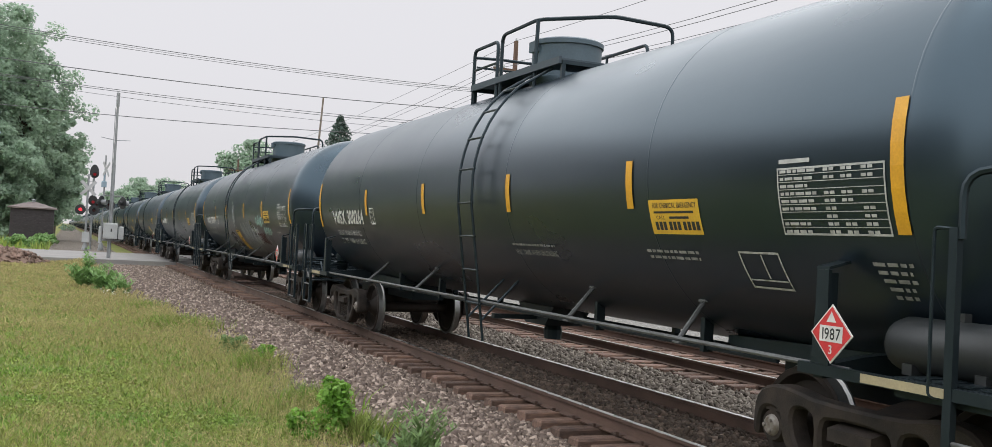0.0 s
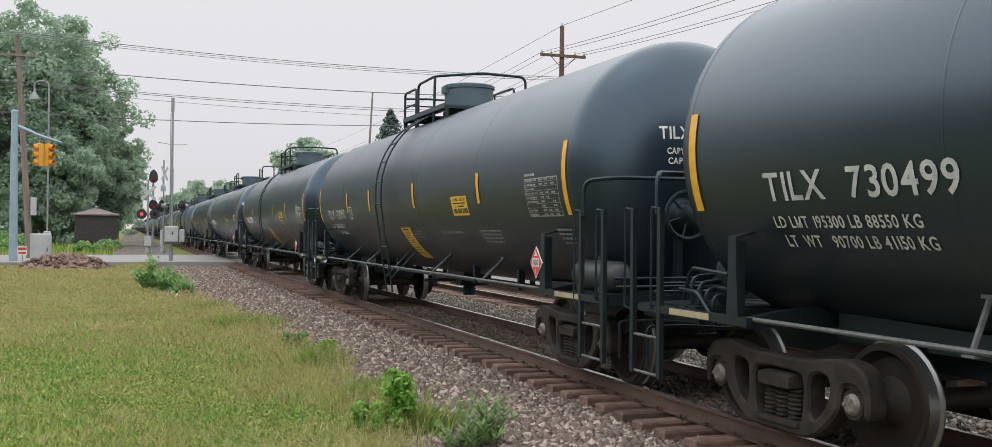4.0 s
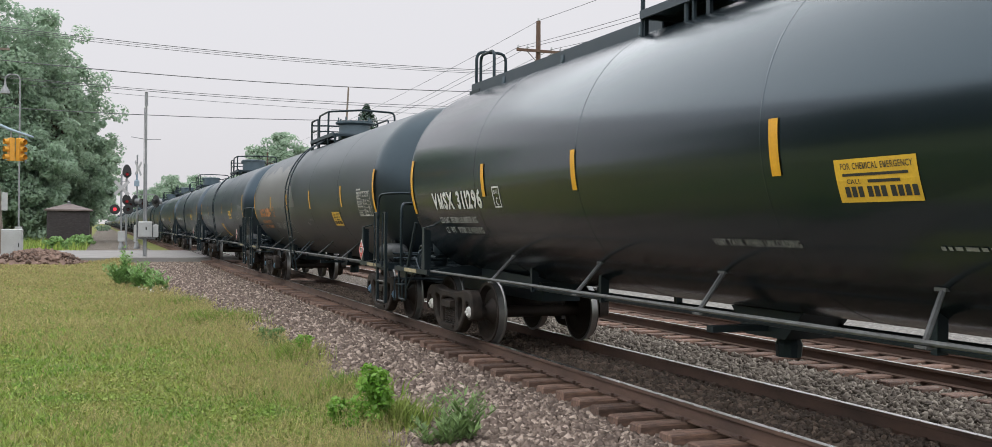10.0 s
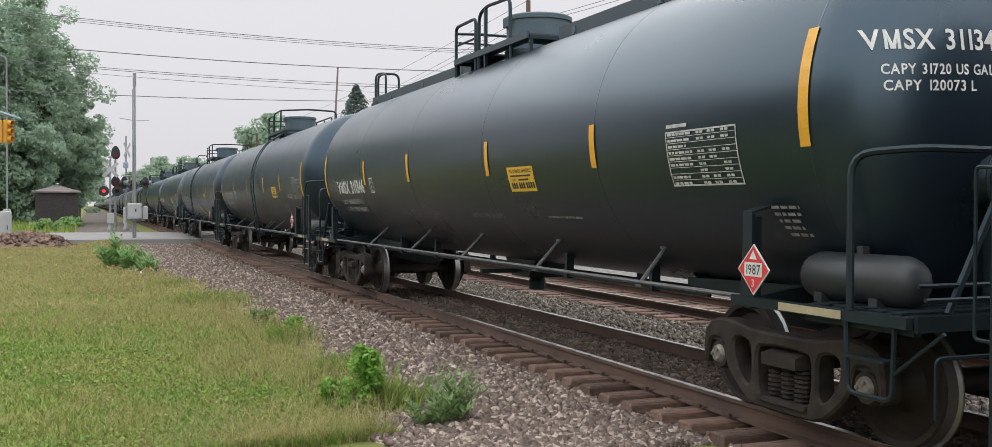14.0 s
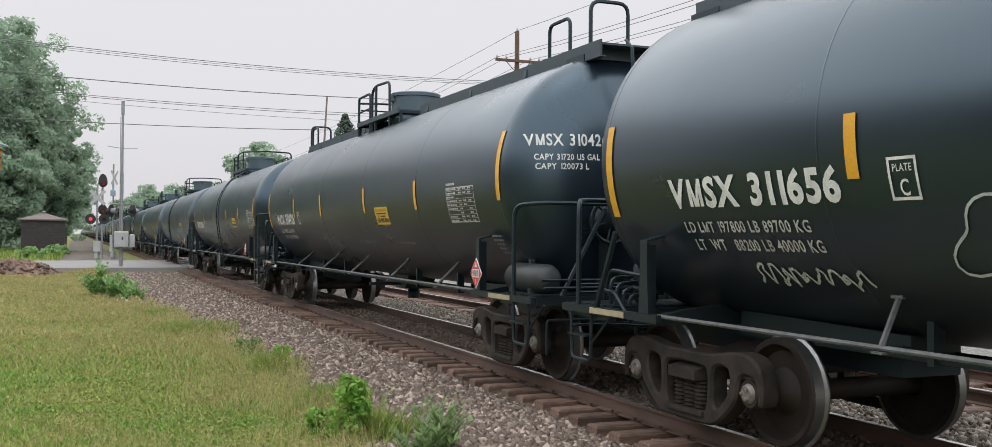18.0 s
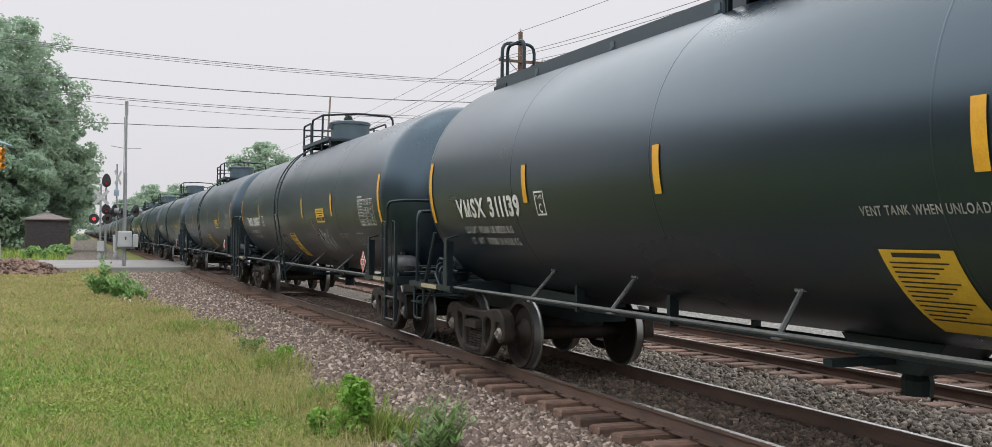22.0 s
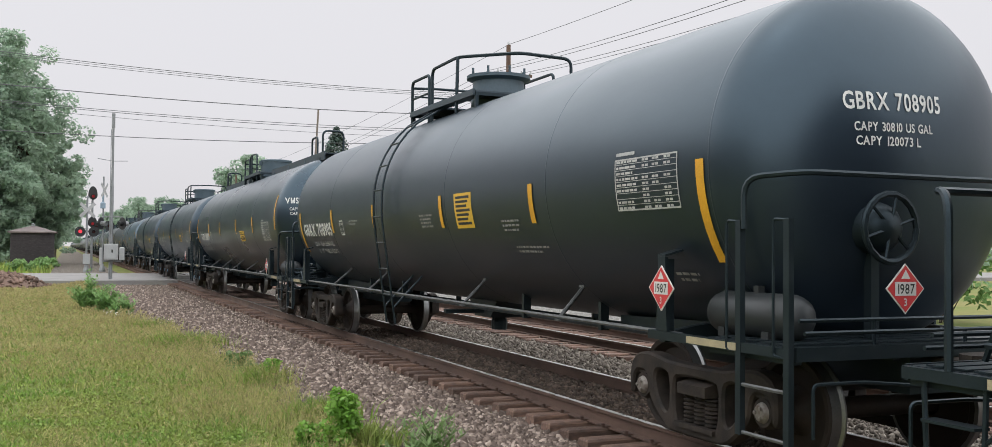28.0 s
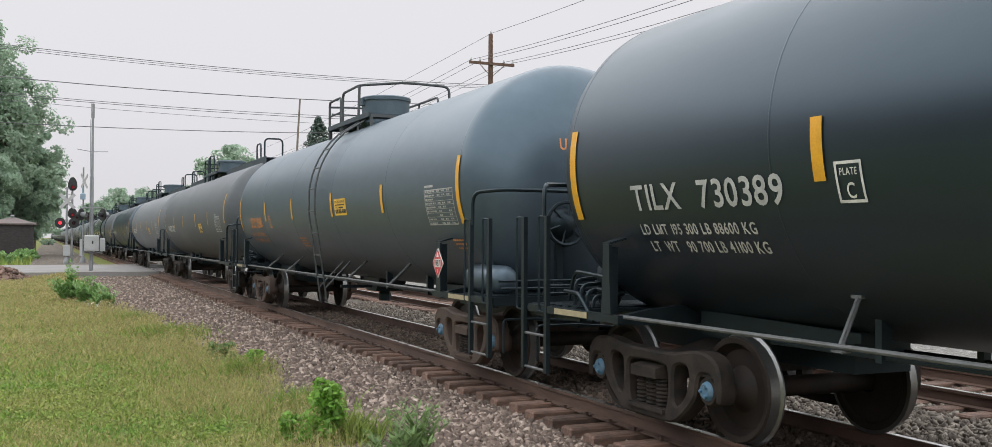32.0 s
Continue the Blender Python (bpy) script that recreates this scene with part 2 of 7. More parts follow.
BED = stones_material("crushed_stone_bed", 24, colours=GREY_COL)
BED_DIRTY = stones_material("oily_crushed_stone_bed", 17, colours=DIRTY_COL)
LOOSE_DIRTY = stones_material("oily_loose_stone", 17, loose=True, colours=DIRTY_COL)
LOOSE_GREY = stones_material("grimy_loose_stone", 17, loose=True, colours=GREY_COL)
LOOSE = stones_material("loose_crushed_stone", 17, loose=True)
PALE = stones_material("pale_limestone_gravel", 15, colours=PALE_COL)

g = Shape()
g.box(-3000, 3000, -1500, 4000, -1.0, -0.285)
tagged(part("ground", g.mesh("ground", GRASS)), "rough green grass ground reaching the horizon", "ground", kind="structure")
g = Shape()
g.prism([(2.15, -0.60), (2.15, -0.282), (3.6, -0.285), (4.5, -0.290), (7.3, -0.290), (7.7, -0.245), (8.95, -0.240), (12.0, -0.240), (12.6, -0.275), (13.4, -0.280), (13.6, -0.60)], -60, 2500, "y")
tagged(part("ballast_bed", g.mesh("ballast_bed", BED)), "grey and pink crushed stone ballast under the tracks", "gravel", kind="structure")
g = Shape()
g.prism([(-1.2, -0.60), (-1.2, -0.278), (2.35, -0.276), (2.35, -0.60)], 69.6, 420, "y")
tagged(part("access_track", g.mesh("access_track", BED)), "stony access track beside the line beyond the road", "gravel road", kind="structure")
g = Shape()
g.box(TRACK - 0.67, TRACK + 0.67, -60, 54, -0.40, -0.174)
tagged(part("track_middle", g.mesh("track_middle", BED_DIRTY)), "oil-stained dark stones between the rails", "gravel", kind="structure")
g = Shape()
g.prism([(14.2, -0.60), (14.2, -0.280), (17.0, -0.26), (17.3, -0.60)], -60, 600, "y")
tagged(part("service_road", g.mesh("service_road", PALE)), "pale limestone gravel strip beside the far track", "gravel road", kind="structure")


def rail_mesh():
    g = Shape()
    out = [(-0.075, -0.172), (0.075, -0.172), (0.075, -0.160), (0.012, -0.145), (0.010, -0.045), (0.036, -0.035), (0.036, -0.004), (-0.036, -0.004), (-0.036, -0.035), (-0.010, -0.045), (-0.012, -0.145), (-0.075, -0.160)]
    g.prism(out, -60, 2200, "y")
    k = len(g.f)
    g.box(-0.031, 0.031, -60, 2200, -0.004, 0.0)
    me = g.mesh("rail", [RUST, SHINE])
    for i, q in enumerate(me.polygons):
        q.material_index = 0 if i < k else 1
    return me


RAIL = rail_mesh()
TIE = [Shape().block(-1.29, 1.29, -0.112, 0.112, -0.36, -0.165, 0.012).mesh("tie", TIMBER), Shape().block(-1.31, 1.26, -0.105, 0.115, -0.36, -0.168, 0.02).mesh("tie", TIMBER)]


def track(name, x, count, y0, label):
    ob = new(name)
    tagged(ob, label, "railway track", kind="structure")
    for d in (-0.7535, 0.7535):
        part("rail", RAIL, ob, "", (x + d, 0, 0))
    rnd = random.Random(int(x * 10))
    for i in range(count):
        t = part("tie", rnd.choice(TIE), ob, "", (x + rnd.uniform(-0.04, 0.04), y0 + 0.482 * i, rnd.uniform(-0.012, 0.008)))
        t.rotation_euler = (0, 0, radians(rnd.uniform(-1.2, 1.2)))
    spike = once("tie_plate", lambda: Shape().box(-0.10, 0.10, -0.09, 0.09, -0.168, -0.150).box(-0.125, -0.09, -0.06, -0.035, -0.16, -0.125).box(0.09, 0.125, 0.035, 0.06, -0.16, -0.125).mesh("tie_plate", RUST))
    if count > 150:
        for i in range(10, 50):
            for d in (-0.7535, 0.7535):
                part("tie_plate", spike, ob, "", (x + d, y0 + 0.482 * i, 0.004))
    g = Shape()
    for i in range(count, count + 900):
        y = y0 + 0.482 * i
        g.box(x - 1.29, x + 1.29, y - 0.11, y + 0.11, -0.36, -0.168)
    tagged(part("far_ties", g.mesh("far_ties", TIMBER, False, False), ob), kind="stuff")
    return ob


track("track_near", TRACK, 170, 13.349 - 0.482 * 22, "railway track with worn rails on brown timber ties")
track("track_far", TRACK2, 120, 3.1, "second railway track with rusty rails on timber ties")
g = Shape()
edges = [-90, TRACK - 0.79, TRACK - 0.66, TRACK + 0.66, TRACK + 0.79, TRACK2 - 0.79, TRACK2 - 0.66, TRACK2 + 0.66, TRACK2 + 0.79, 90]
for a, b in zip(edges[::2], edges[1::2]):
    g.box(a, b, 54.6, 69.5, -0.5, -0.02)
tagged(part("road", g.mesh("road", ASPHALT)), "worn pale asphalt road at the level crossing", "road", kind="structure")

# ---------------------------------------------------------------- stones, grass and weeds
def numpy_mesh(name, verts, faces, mat):
    me = bpy.data.meshes.new(name)
    n, k = faces.shape
    me.vertices.add(len(verts))
    me.vertices.foreach_set("co", verts.astype(np.float32).ravel())
    me.loops.add(n * k)
    me.loops.foreach_set("vertex_index", faces.astype(np.int32).ravel())
    me.polygons.add(n)
    me.polygons.foreach_set("loop_start", np.arange(0, n * k, k, dtype=np.int32))
    me.materials.append(mat)
    me.update(calc_edges=True)
    return me


def turns(rng, n):
    """Random turns, one 3 x 3 matrix each."""
    q = rng.normal(size=(n, 4))
    q /= np.linalg.norm(q, axis=1)[:, None]
    w, x, y, z = q.T
    return np.stack([1 - 2 * (y * y + z * z), 2 * (x * y - z * w), 2 * (x * z + y * w), 2 * (x * y + z * w), 1 - 2 * (x * x + z * z), 2 * (y * z - x * w),
                     2 * (x * z - y * w), 2 * (y * z + x * w), 1 - 2 * (x * x + y * y)], -1).reshape(n, 3, 3)


CHIP_V = np.array([(x, y, z) for x in (-1, 1) for y in (-1, 1) for z in (-1, 1)]) / 1.45
CHIP_F = np.array([(0, 1, 3), (0, 3, 2), (4, 6, 7), (4, 7, 5), (0, 4, 5), (0, 5, 1), (2, 3, 7), (2, 7, 6), (0, 2, 6), (0, 6, 4), (1, 5, 7), (1, 7, 3)])


def stone_field(name, seed, places, mat, label, lo=0.026, hi=0.046):
    """Broken stones: skewed blocks with sharp edges, each turned its own way."""
    rng = np.random.default_rng(seed)
    n = len(places)
    r = rng.uniform(lo, hi, n)
    shape = CHIP_V[None] * rng.uniform(0.55, 1.40, (n, 1, 3)) * rng.uniform(0.55, 1.25, (n, 8, 1)) * r[:, None, None]
    v = np.einsum("nij,nkj->nki", turns(rng, n), shape) + places[:, None]
    f = CHIP_F[None] + 8 * np.arange(n)[:, None, None]
    return tagged(part(name, numpy_mesh(name, v.reshape(-1, 3), f.reshape(-1, 3), mat)), label, "gravel", kind="stuff")


def bed_height(x):
    return np.interp(x, [2.0, 2.15, 3.6, 4.5, 7.3, 7.7, 8.95, 12.0, 12.6, 13.4], [-0.29, -0.286, -0.285, -0.290, -0.290, -0.245, -0.240, -0.240, -0.275, -0.285])


def edge_x(y):
    """Where the grass gives way to the stones."""
    return np.interp(y, [0, 9.3, 12.8, 16, 21, 25, 28.7, 36, 54], [2.3, 2.55, 2.86, 2.84, 2.55, 2.15, 1.75, 1.55, 1.0]) + 0.10 * np.sin(y * 1.9) + 0.05 * np.sin(y * 4.3)


g = Shape()
for y in np.linspace(0, 54, 109):
    g.v += [(1.9, y, -0.279), (float(edge_x(y)) - 0.06, y, -0.277)]
g.f += [(2 * i, 2 * i + 1, 2 * i + 3, 2 * i + 2) for i in range(108)]
tagged(part("verge", g.mesh("verge", GRASS)), "grassy verge creeping into the edge of the stones", "ground", kind="structure")

rng = np.random.default_rng(4)
# shoulder on the camera's side, thicker where it is near
N = 76000
ys = 7.2 + 47 * rng.random(N) ** 1.9
xs = edge_x(ys) - 0.25 + (5.2 - edge_x(ys)) * rng.random(N)
xs, ys = xs[xs < 4.90], ys[xs < 4.90]
stone_field("ballast_stones", 5, np.stack([xs, ys, bed_height(xs) - 0.03 * np.clip((xs - 4.4) / 0.4, 0, 1) + rng.uniform(-0.015, 0.046, len(xs))], -1), LOOSE, "loose buff and grey crushed stones on the track shoulder")
# between the ties of both tracks
N = 26000
cy = rng.choice(np.arange(-4, 60), N)
xs = rng.uniform(TRACK - 1.6, TRACK + 1.6, N)
ys = 13.349 + 0.482 * (cy - 22 + 0.5) + rng.uniform(-0.13, 0.13, N)
keep = (np.abs(np.abs(xs - TRACK) - 0.7535) > 0.09) & (ys > 5.5)
xs, ys = xs[keep], ys[keep]
inner = np.abs(xs - TRACK) < 0.66
at = np.stack([xs, ys, np.where(inner, -0.180, -0.296) + rng.uniform(-0.014, 0.030, len(xs))], -1)
stone_field("crib_stones", 6, at[~inner], LOOSE, "crushed stones lying between the tie ends")
strewn = np.stack([rng.uniform(TRACK - 0.64, TRACK + 0.64, 9000), rng.uniform(5.5, 32, 9000), rng.uniform(-0.176, -0.152, 9000)], -1)
stone_field("oily_stones", 16, np.concatenate([at[inner], strewn]), LOOSE_DIRTY, "oil-stained stones between the rails")
xs, ys = rng.uniform(7.35, 12.6, 34000), 5.5 + 24 * rng.random(34000) ** 1.3
keep = np.abs(np.abs(xs - TRACK2) - 0.7535) > 0.10
xs, ys = xs[keep], ys[keep]
stone_field("middle_stones", 7, np.stack([xs, ys, bed_height(xs) + rng.uniform(-0.012, 0.026, len(xs))], -1), LOOSE_GREY, "grimy crushed stones between the two tracks")

BLADE = material("green_grass_blade", (0.170, 0.270, 0.045), 0.7, 0, (0.275, 0.290, 0.080), 1.6, 0.95, 9, island=0.8, thin=0.35)
STRAW = material("dry_grass_blade", (0.39, 0.36, 0.145), 0.8, 0, (0.31, 0.315, 0.110), 0.4, 0.9, 6, island=0.6, thin=0.35)
WEED = material("bright_weed_leaf", (0.155, 0.315, 0.035), 0.6, 0, (0.22, 0.34, 0.055), 3, 0.8, 20, island=0.6, thin=0.4)
SAGE = material("grey_green_weed_leaf", (0.165, 0.250, 0.085), 0.7, 0, (0.20, 0.28, 0.11), 3, 0.8, 20, island=0.6, thin=0.4)
SHRUB = material("shrub_leaf", (0.19, 0.32, 0.10), 0.65, 0, (0.24, 0.36, 0.14), 2, 0.8, 20, island=0.7, thin=0.4)


def blades(name, seed, xy, high, wide, mat, label, base=-0.28, lean=0.35, heads=None):
    """Grass blades: two faces each, bent over."""
    rng = np.random.default_rng(seed)
    n = len(xy)
    a = rng.uniform(0, 2 * np.pi, n)
    side = np.stack([np.cos(a), np.sin(a), np.zeros(n)], -1) * (wide * rng.uniform(0.6, 1.3, n))[:, None]
    b = rng.uniform(0, 2 * np.pi, n)
    hh = high * rng.uniform(0.55, 1.25, n)
    bent = np.stack([np.cos(b), np.sin(b), np.zeros(n)], -1) * (hh * lean * rng.uniform(0.3, 1.4, n))[:, None]
    foot = np.concatenate([xy, np.full((n, 1), base - 0.01)], 1)
    up = np.array([0, 0, 1.0])
    mid = foot + bent * 0.35 + up * (hh * 0.6)[:, None]
    tip = foot + bent + up * hh[:, None]
    v = np.stack([foot - side, foot + side, mid + side * 0.8, mid - side * 0.8, tip], 1)
    k = 5 * np.arange(n)[:, None]
    quads = np.concatenate([k + 0, k + 1, k + 2, k + 3], 1)
    tris = np.concatenate([k + 3, k + 2, k + 4, k + 4], 1)
    f3 = np.concatenate([quads[:, [0, 1, 2]], quads[:, [0, 2, 3]], tris[:, :3]], 0)
    tagged(part(name, numpy_mesh(name, v.reshape(-1, 3), f3, mat)), label, "grass", kind="stuff")
    if heads:
        # loose seed heads: small scales round the upper third of every stem
        per = 4
        t = rng.uniform(0.0, 1.0, n * per)[:, None]
        p = np.repeat(tip, per, 0) * (1 - 0.45 * t) + np.repeat(mid, per, 0) * 0.45 * t + rng.normal(size=(n * per, 3)) * 0.010
        k = np.repeat(np.asarray(wide) * np.ones(n), per) * rng.uniform(1.2, 2.6, n * per)
        d = rng.normal(size=(n * per, 3)) + np.array([0, 0, 0.8])
        d /= np.linalg.norm(d, axis=1)[:, None]
        q = np.cross(d, rng.normal(size=(n * per, 3)))
        q /= np.linalg.norm(q, axis=1)[:, None]
        v = np.stack([p - d * (k * 2.2)[:, None], p + q * k[:, None], p + d * (k * 2.2)[:, None]], 1)
        tagged(part("seed_heads", numpy_mesh("seed_heads", v.reshape(-1, 3), np.arange(3 * n * per).reshape(-1, 3), heads)), "loose tan seed heads on the grass stems", "grass", kind="stuff")


def leaf_cloud(rng, centres, sizes, per, leaf, flat=0.8):
    """Leaves (one kite of two triangles each) scattered over clumps."""
    n = len(centres) * per
    c = np.repeat(centres, per, 0)
    s = np.repeat(sizes, per)
    d = rng.normal(size=(n, 3))
    d /= np.linalg.norm(d, axis=1)[:, None]
    p = c + d * (s * rng.uniform(0.45, 1.05, n) ** 0.7)[:, None] * np.array([1, 1, flat])
    up = d * 0.7 + rng.normal(size=(n, 3)) * 0.45 + np.array([0, 0, 0.45])
    up /= np.linalg.norm(up, axis=1)[:, None]
    along = np.cross(up, rng.normal(size=(n, 3)))
    along /= np.linalg.norm(along, axis=1)[:, None]
    t = np.stack([along, np.cross(up, along), up], -1)
    k = leaf * rng.uniform(0.6, 1.35, n)
    base = np.array([(-0.5, 0, 0), (0, -0.30, 0.05), (0.55, 0, 0), (0, 0.30, 0.05)])
    v = np.einsum("nij,kj->nki", t, base) * k[:, None, None] + p[:, None]
    q = 4 * np.arange(n)[:, None]
    f = np.concatenate([np.concatenate([q, q + 1, q + 2], 1), np.concatenate([q, q + 2, q + 3], 1)], 0)
    return v.reshape(-1, 3), f


def lawn(rng, n, power, y0, y1):
    y = y0 + (y1 - y0) * rng.random(n) ** power
    left = -2.2 - 0.17 * y
    e = edge_x(y)
    x = left + (e - left) * rng.random(n)
    return x, y, e


SEED = material("tan_grass_seed", (0.39, 0.335, 0.150), 0.8, 0, (0.32, 0.270, 0.115), 0.4, 0.9, 6, island=0.7, thin=0.3)
rng = np.random.default_rng(21)


def rankness(x, y, e):
    """0 on the green mown part, 1 in the tall seeding grass."""
    k = np.clip((y - 15.5) / 4.5, 0, 1) + np.clip(1.25 - (e - x) / 1.5, 0, 1)
    return np.clip(k + 0.30 * np.sin(x * 1.7 + 1.3 * np.sin(y * 0.8)) + 0.22 * np.sin(y * 1.3 + x * 2.3), 0, 1)


# mown grass, short and bent over
x, y, e = lawn(rng, 120000, 1.8, 8.3, 54)
far = 1 + np.clip((y - 9) / 14, 0, 3.0)
rank = rankness(x, y, e)
green = rng.random(len(x)) > 0.06 + 0.50 * rank
xy = np.stack([x, y], -1)
tall = 0.060 + 0.075 * rank
blades("grass_green", 22, xy[green], tall[green], 0.0085 * far[green], BLADE, "short green lawn grass beside the track", lean=0.95)
blades("grass_dry", 23, xy[~green], tall[~green] * 1.1, 0.0060 * far[~green], STRAW, "dry straw-coloured grass among the green", lean=0.8)
# seeding grass, taller towards the stones
x, y, e = lawn(rng, 60000, 1.75, 8.3, 54)
rank = rankness(x, y, e)
keep = rng.random(len(x)) < 0.04 + 0.75 * rank ** 1.6
x, y, e = x[keep], y[keep], e[keep]
far = 1 + np.clip((y - 9) / 14, 0, 3.0)
edge = np.clip(1 - (e - x) / 1.3, 0, 1)
blades("seed_stems", 24, np.stack([x, y], -1), 0.14 + 0.19 * edge * rng.uniform(0.6, 1.2, len(x)), 0.0036 * far, STRAW, "seeding grass stems turning to straw", lean=0.5, heads=SEED)
# broad low leaves among the blades
x, y, e = lawn(rng, 26000, 1.7, 8.3, 30)
sel = (np.sin(x * 2.1 + 1.3 * np.sin(y * 1.1)) + np.sin(y * 2.3 + x) * 0.6 + rng.normal(size=len(x)) * 0.5 > 0.1) & (rankness(x, y, e) < 0.6)
v, f = leaf_cloud(rng, np.stack([x[sel], y[sel], np.full(sel.sum(), -0.235)], -1), np.full(sel.sum(), 0.05), 4, 0.038, 0.5)
tagged(part("lawn_clover", numpy_mesh("lawn_clover", v, f, BLADE)), "patches of broad green leaves in the lawn", "clover", kind="stuff")
# rank green tufts along the edge of the stones
tx, ty = [], []
for cx, cy_, r, n in ((2.25, 20.6, 0.7, 900), (2.65, 14.6, 0.4, 400), (2.75, 11.4, 0.4, 500), (2.72, 9.5, 0.35, 700), (1.9, 25.0, 0.5, 400)):
    q = rng.normal(size=(n, 2)) * r * 0.5
    tx.append(cx + q[:, 0]), ty.append(cy_ + q[:, 1])
x, y = np.concatenate(tx), np.concatenate(ty)
blades("edge_tufts", 25, np.stack([x, y], -1), np.full(len(x), 0.30), np.full(len(x), 0.009), BLADE, "rank green tufts at the edge of the stones", lean=0.6)
# lawn round the viewer
x, y = rng.uniform(-9, 2.0, 26000), rng.uniform(-7, 8.4, 26000)
blades("near_lawn", 27, np.stack([x, y], -1), np.full(len(x), 0.065), np.full(len(x), 0.008), BLADE, "short green lawn grass underfoot")
# verge beyond the road
x, y = rng.uniform(-26, -1.0, 7000), rng.uniform(70.5, 118, 7000)
blades("far_verge_grass", 26, np.stack([x, y], -1), rng.uniform(0.2, 0.7, 7000), np.full(7000, 0.05), BLADE, "long green grass beyond the road")


BARK = material("grey_brown_bark", (0.11, 0.085, 0.065), 0.9, 0, (0.07, 0.055, 0.045), 2, 0.8, 20, 0.6, 12, stretch=(3, 3, 0.6))
# distance haze is put into these two leaf colours: paler and bluer than foliage
HAZY_LEAF = material("hazed_tree_leaf", (0.300, 0.395, 0.290), 0.6, 0, (0.340, 0.430, 0.32), 0.25, 0.9, 2, island=0.4, thin=0.65)
HAZY_LEAF2 = material("hazed_lighter_tree_leaf", (0.330, 0.425, 0.315), 0.6, 0, (0.370, 0.460, 0.345), 0.25, 0.9, 2, island=0.4, thin=0.65)
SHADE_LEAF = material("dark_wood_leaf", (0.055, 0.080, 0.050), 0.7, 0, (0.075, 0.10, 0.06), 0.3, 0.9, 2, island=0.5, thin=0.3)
NEEDLE = material("dark_conifer_needle", (0.060, 0.095, 0.075), 0.7, 0, (0.075, 0.11, 0.085), 0.5, 0.9, 3, island=0.6, thin=0.2)


def tree(x, y, high, wide, seed, mat, label, low=0.18, clumps=70, per=60, leaf=0.5):
    rng = np.random.default_rng(seed)
    ob = new("tree")
    ob.location = (x, y, -0.25)
    tagged(ob, label, "tree", "trees by the line")
    g = Shape()
    r = high * 0.022
    bends = [(rng.normal() * high * 0.010 * i, rng.normal() * high * 0.010 * i, high * 0.62 * i / 5) for i in range(6)]
    g.tube(bends, r, 9, r * 0.45)
    limbs = []
    for i in range(9):
        a, k = 2.4 * i + rng.random(), rng.uniform(0.2, 0.6)
        root = Vector(bends[min(5, int(k / 0.62 * 5) + 1)])
        end = root + Vector((math.cos(a) * wide * rng.uniform(0.5, 0.85), math.sin(a) * wide * rng.uniform(0.5, 0.85), high * rng.uniform(0.12, 0.30)))
        mid = (root + end) / 2 + Vector((0, 0, -high * 0.02))
        g.tube([root, mid, end], r * 0.42, 6, r * 0.10)
        limbs.append(end)
    part("trunk", g.mesh("trunk", BARK, True), ob)
    # clumps fill an uneven egg, with gaps near its rim
    n = clumps
    d = rng.normal(size=(n, 3))
    d /= np.linalg.norm(d, axis=1)[:, None]
    rad = rng.uniform(0.35, 1.0, n) ** 0.55
    bump = 1 + 0.22 * np.sin(3 * np.arctan2(d[:, 1], d[:, 0]) + seed) + 0.14 * rng.normal(size=n)
    half = high * (1 - low) / 2
    c = d * (rad * bump)[:, None] * np.array([wide, wide, half]) + np.array([0, 0, high * low + half])
    c[:, 2] = np.clip(c[:, 2], high * low * 0.6, high)
    shrink = 1 - 0.35 * np.clip((c[:, 2] / high - 0.7) / 0.3, 0, 1)
    c[:, :2] *= shrink[:, None]
    c = np.concatenate([c, np.array([tuple(q) for q in limbs])])
    v, f = leaf_cloud(rng, c, rng.uniform(0.09, 0.19, len(c)) * wide + 0.35, per, leaf)
    part("crown", numpy_mesh("crown", v, f, mat), ob)
    return ob


def conifer(x, y, high, wide, seed):
    rng = np.random.default_rng(seed)
    ob = new("conifer")
    ob.location = (x, y, -0.25)
    tagged(ob, "dark pointed conifer standing behind the far track", "tree", "trees by the line")
    part("trunk", Shape().tube([(0, 0, 0), (0, 0, high * 0.98)], high * 0.016, 8, 0.03).mesh("trunk", BARK, True), ob)
    c, s = [], []
    for i in range(70):
        z = high * (0.10 + 0.89 * i / 69)
        rr = wide * (1 - z / high) + 0.12
        for j in range(9):
            a = j * 0.7 + i * 0.9 + rng.random() * 0.3
            k = rng.uniform(0.35, 1.05)
            c.append((math.cos(a) * rr * k, math.sin(a) * rr * k, z - rr * k * 0.25))
            s.append(0.08 + rr * 0.17)
    v, f = leaf_cloud(rng, np.array(c), np.array(s) * 1.25, 16, 0.26, 0.9)
    part("crown", numpy_mesh("crown", v, f, NEEDLE), ob)


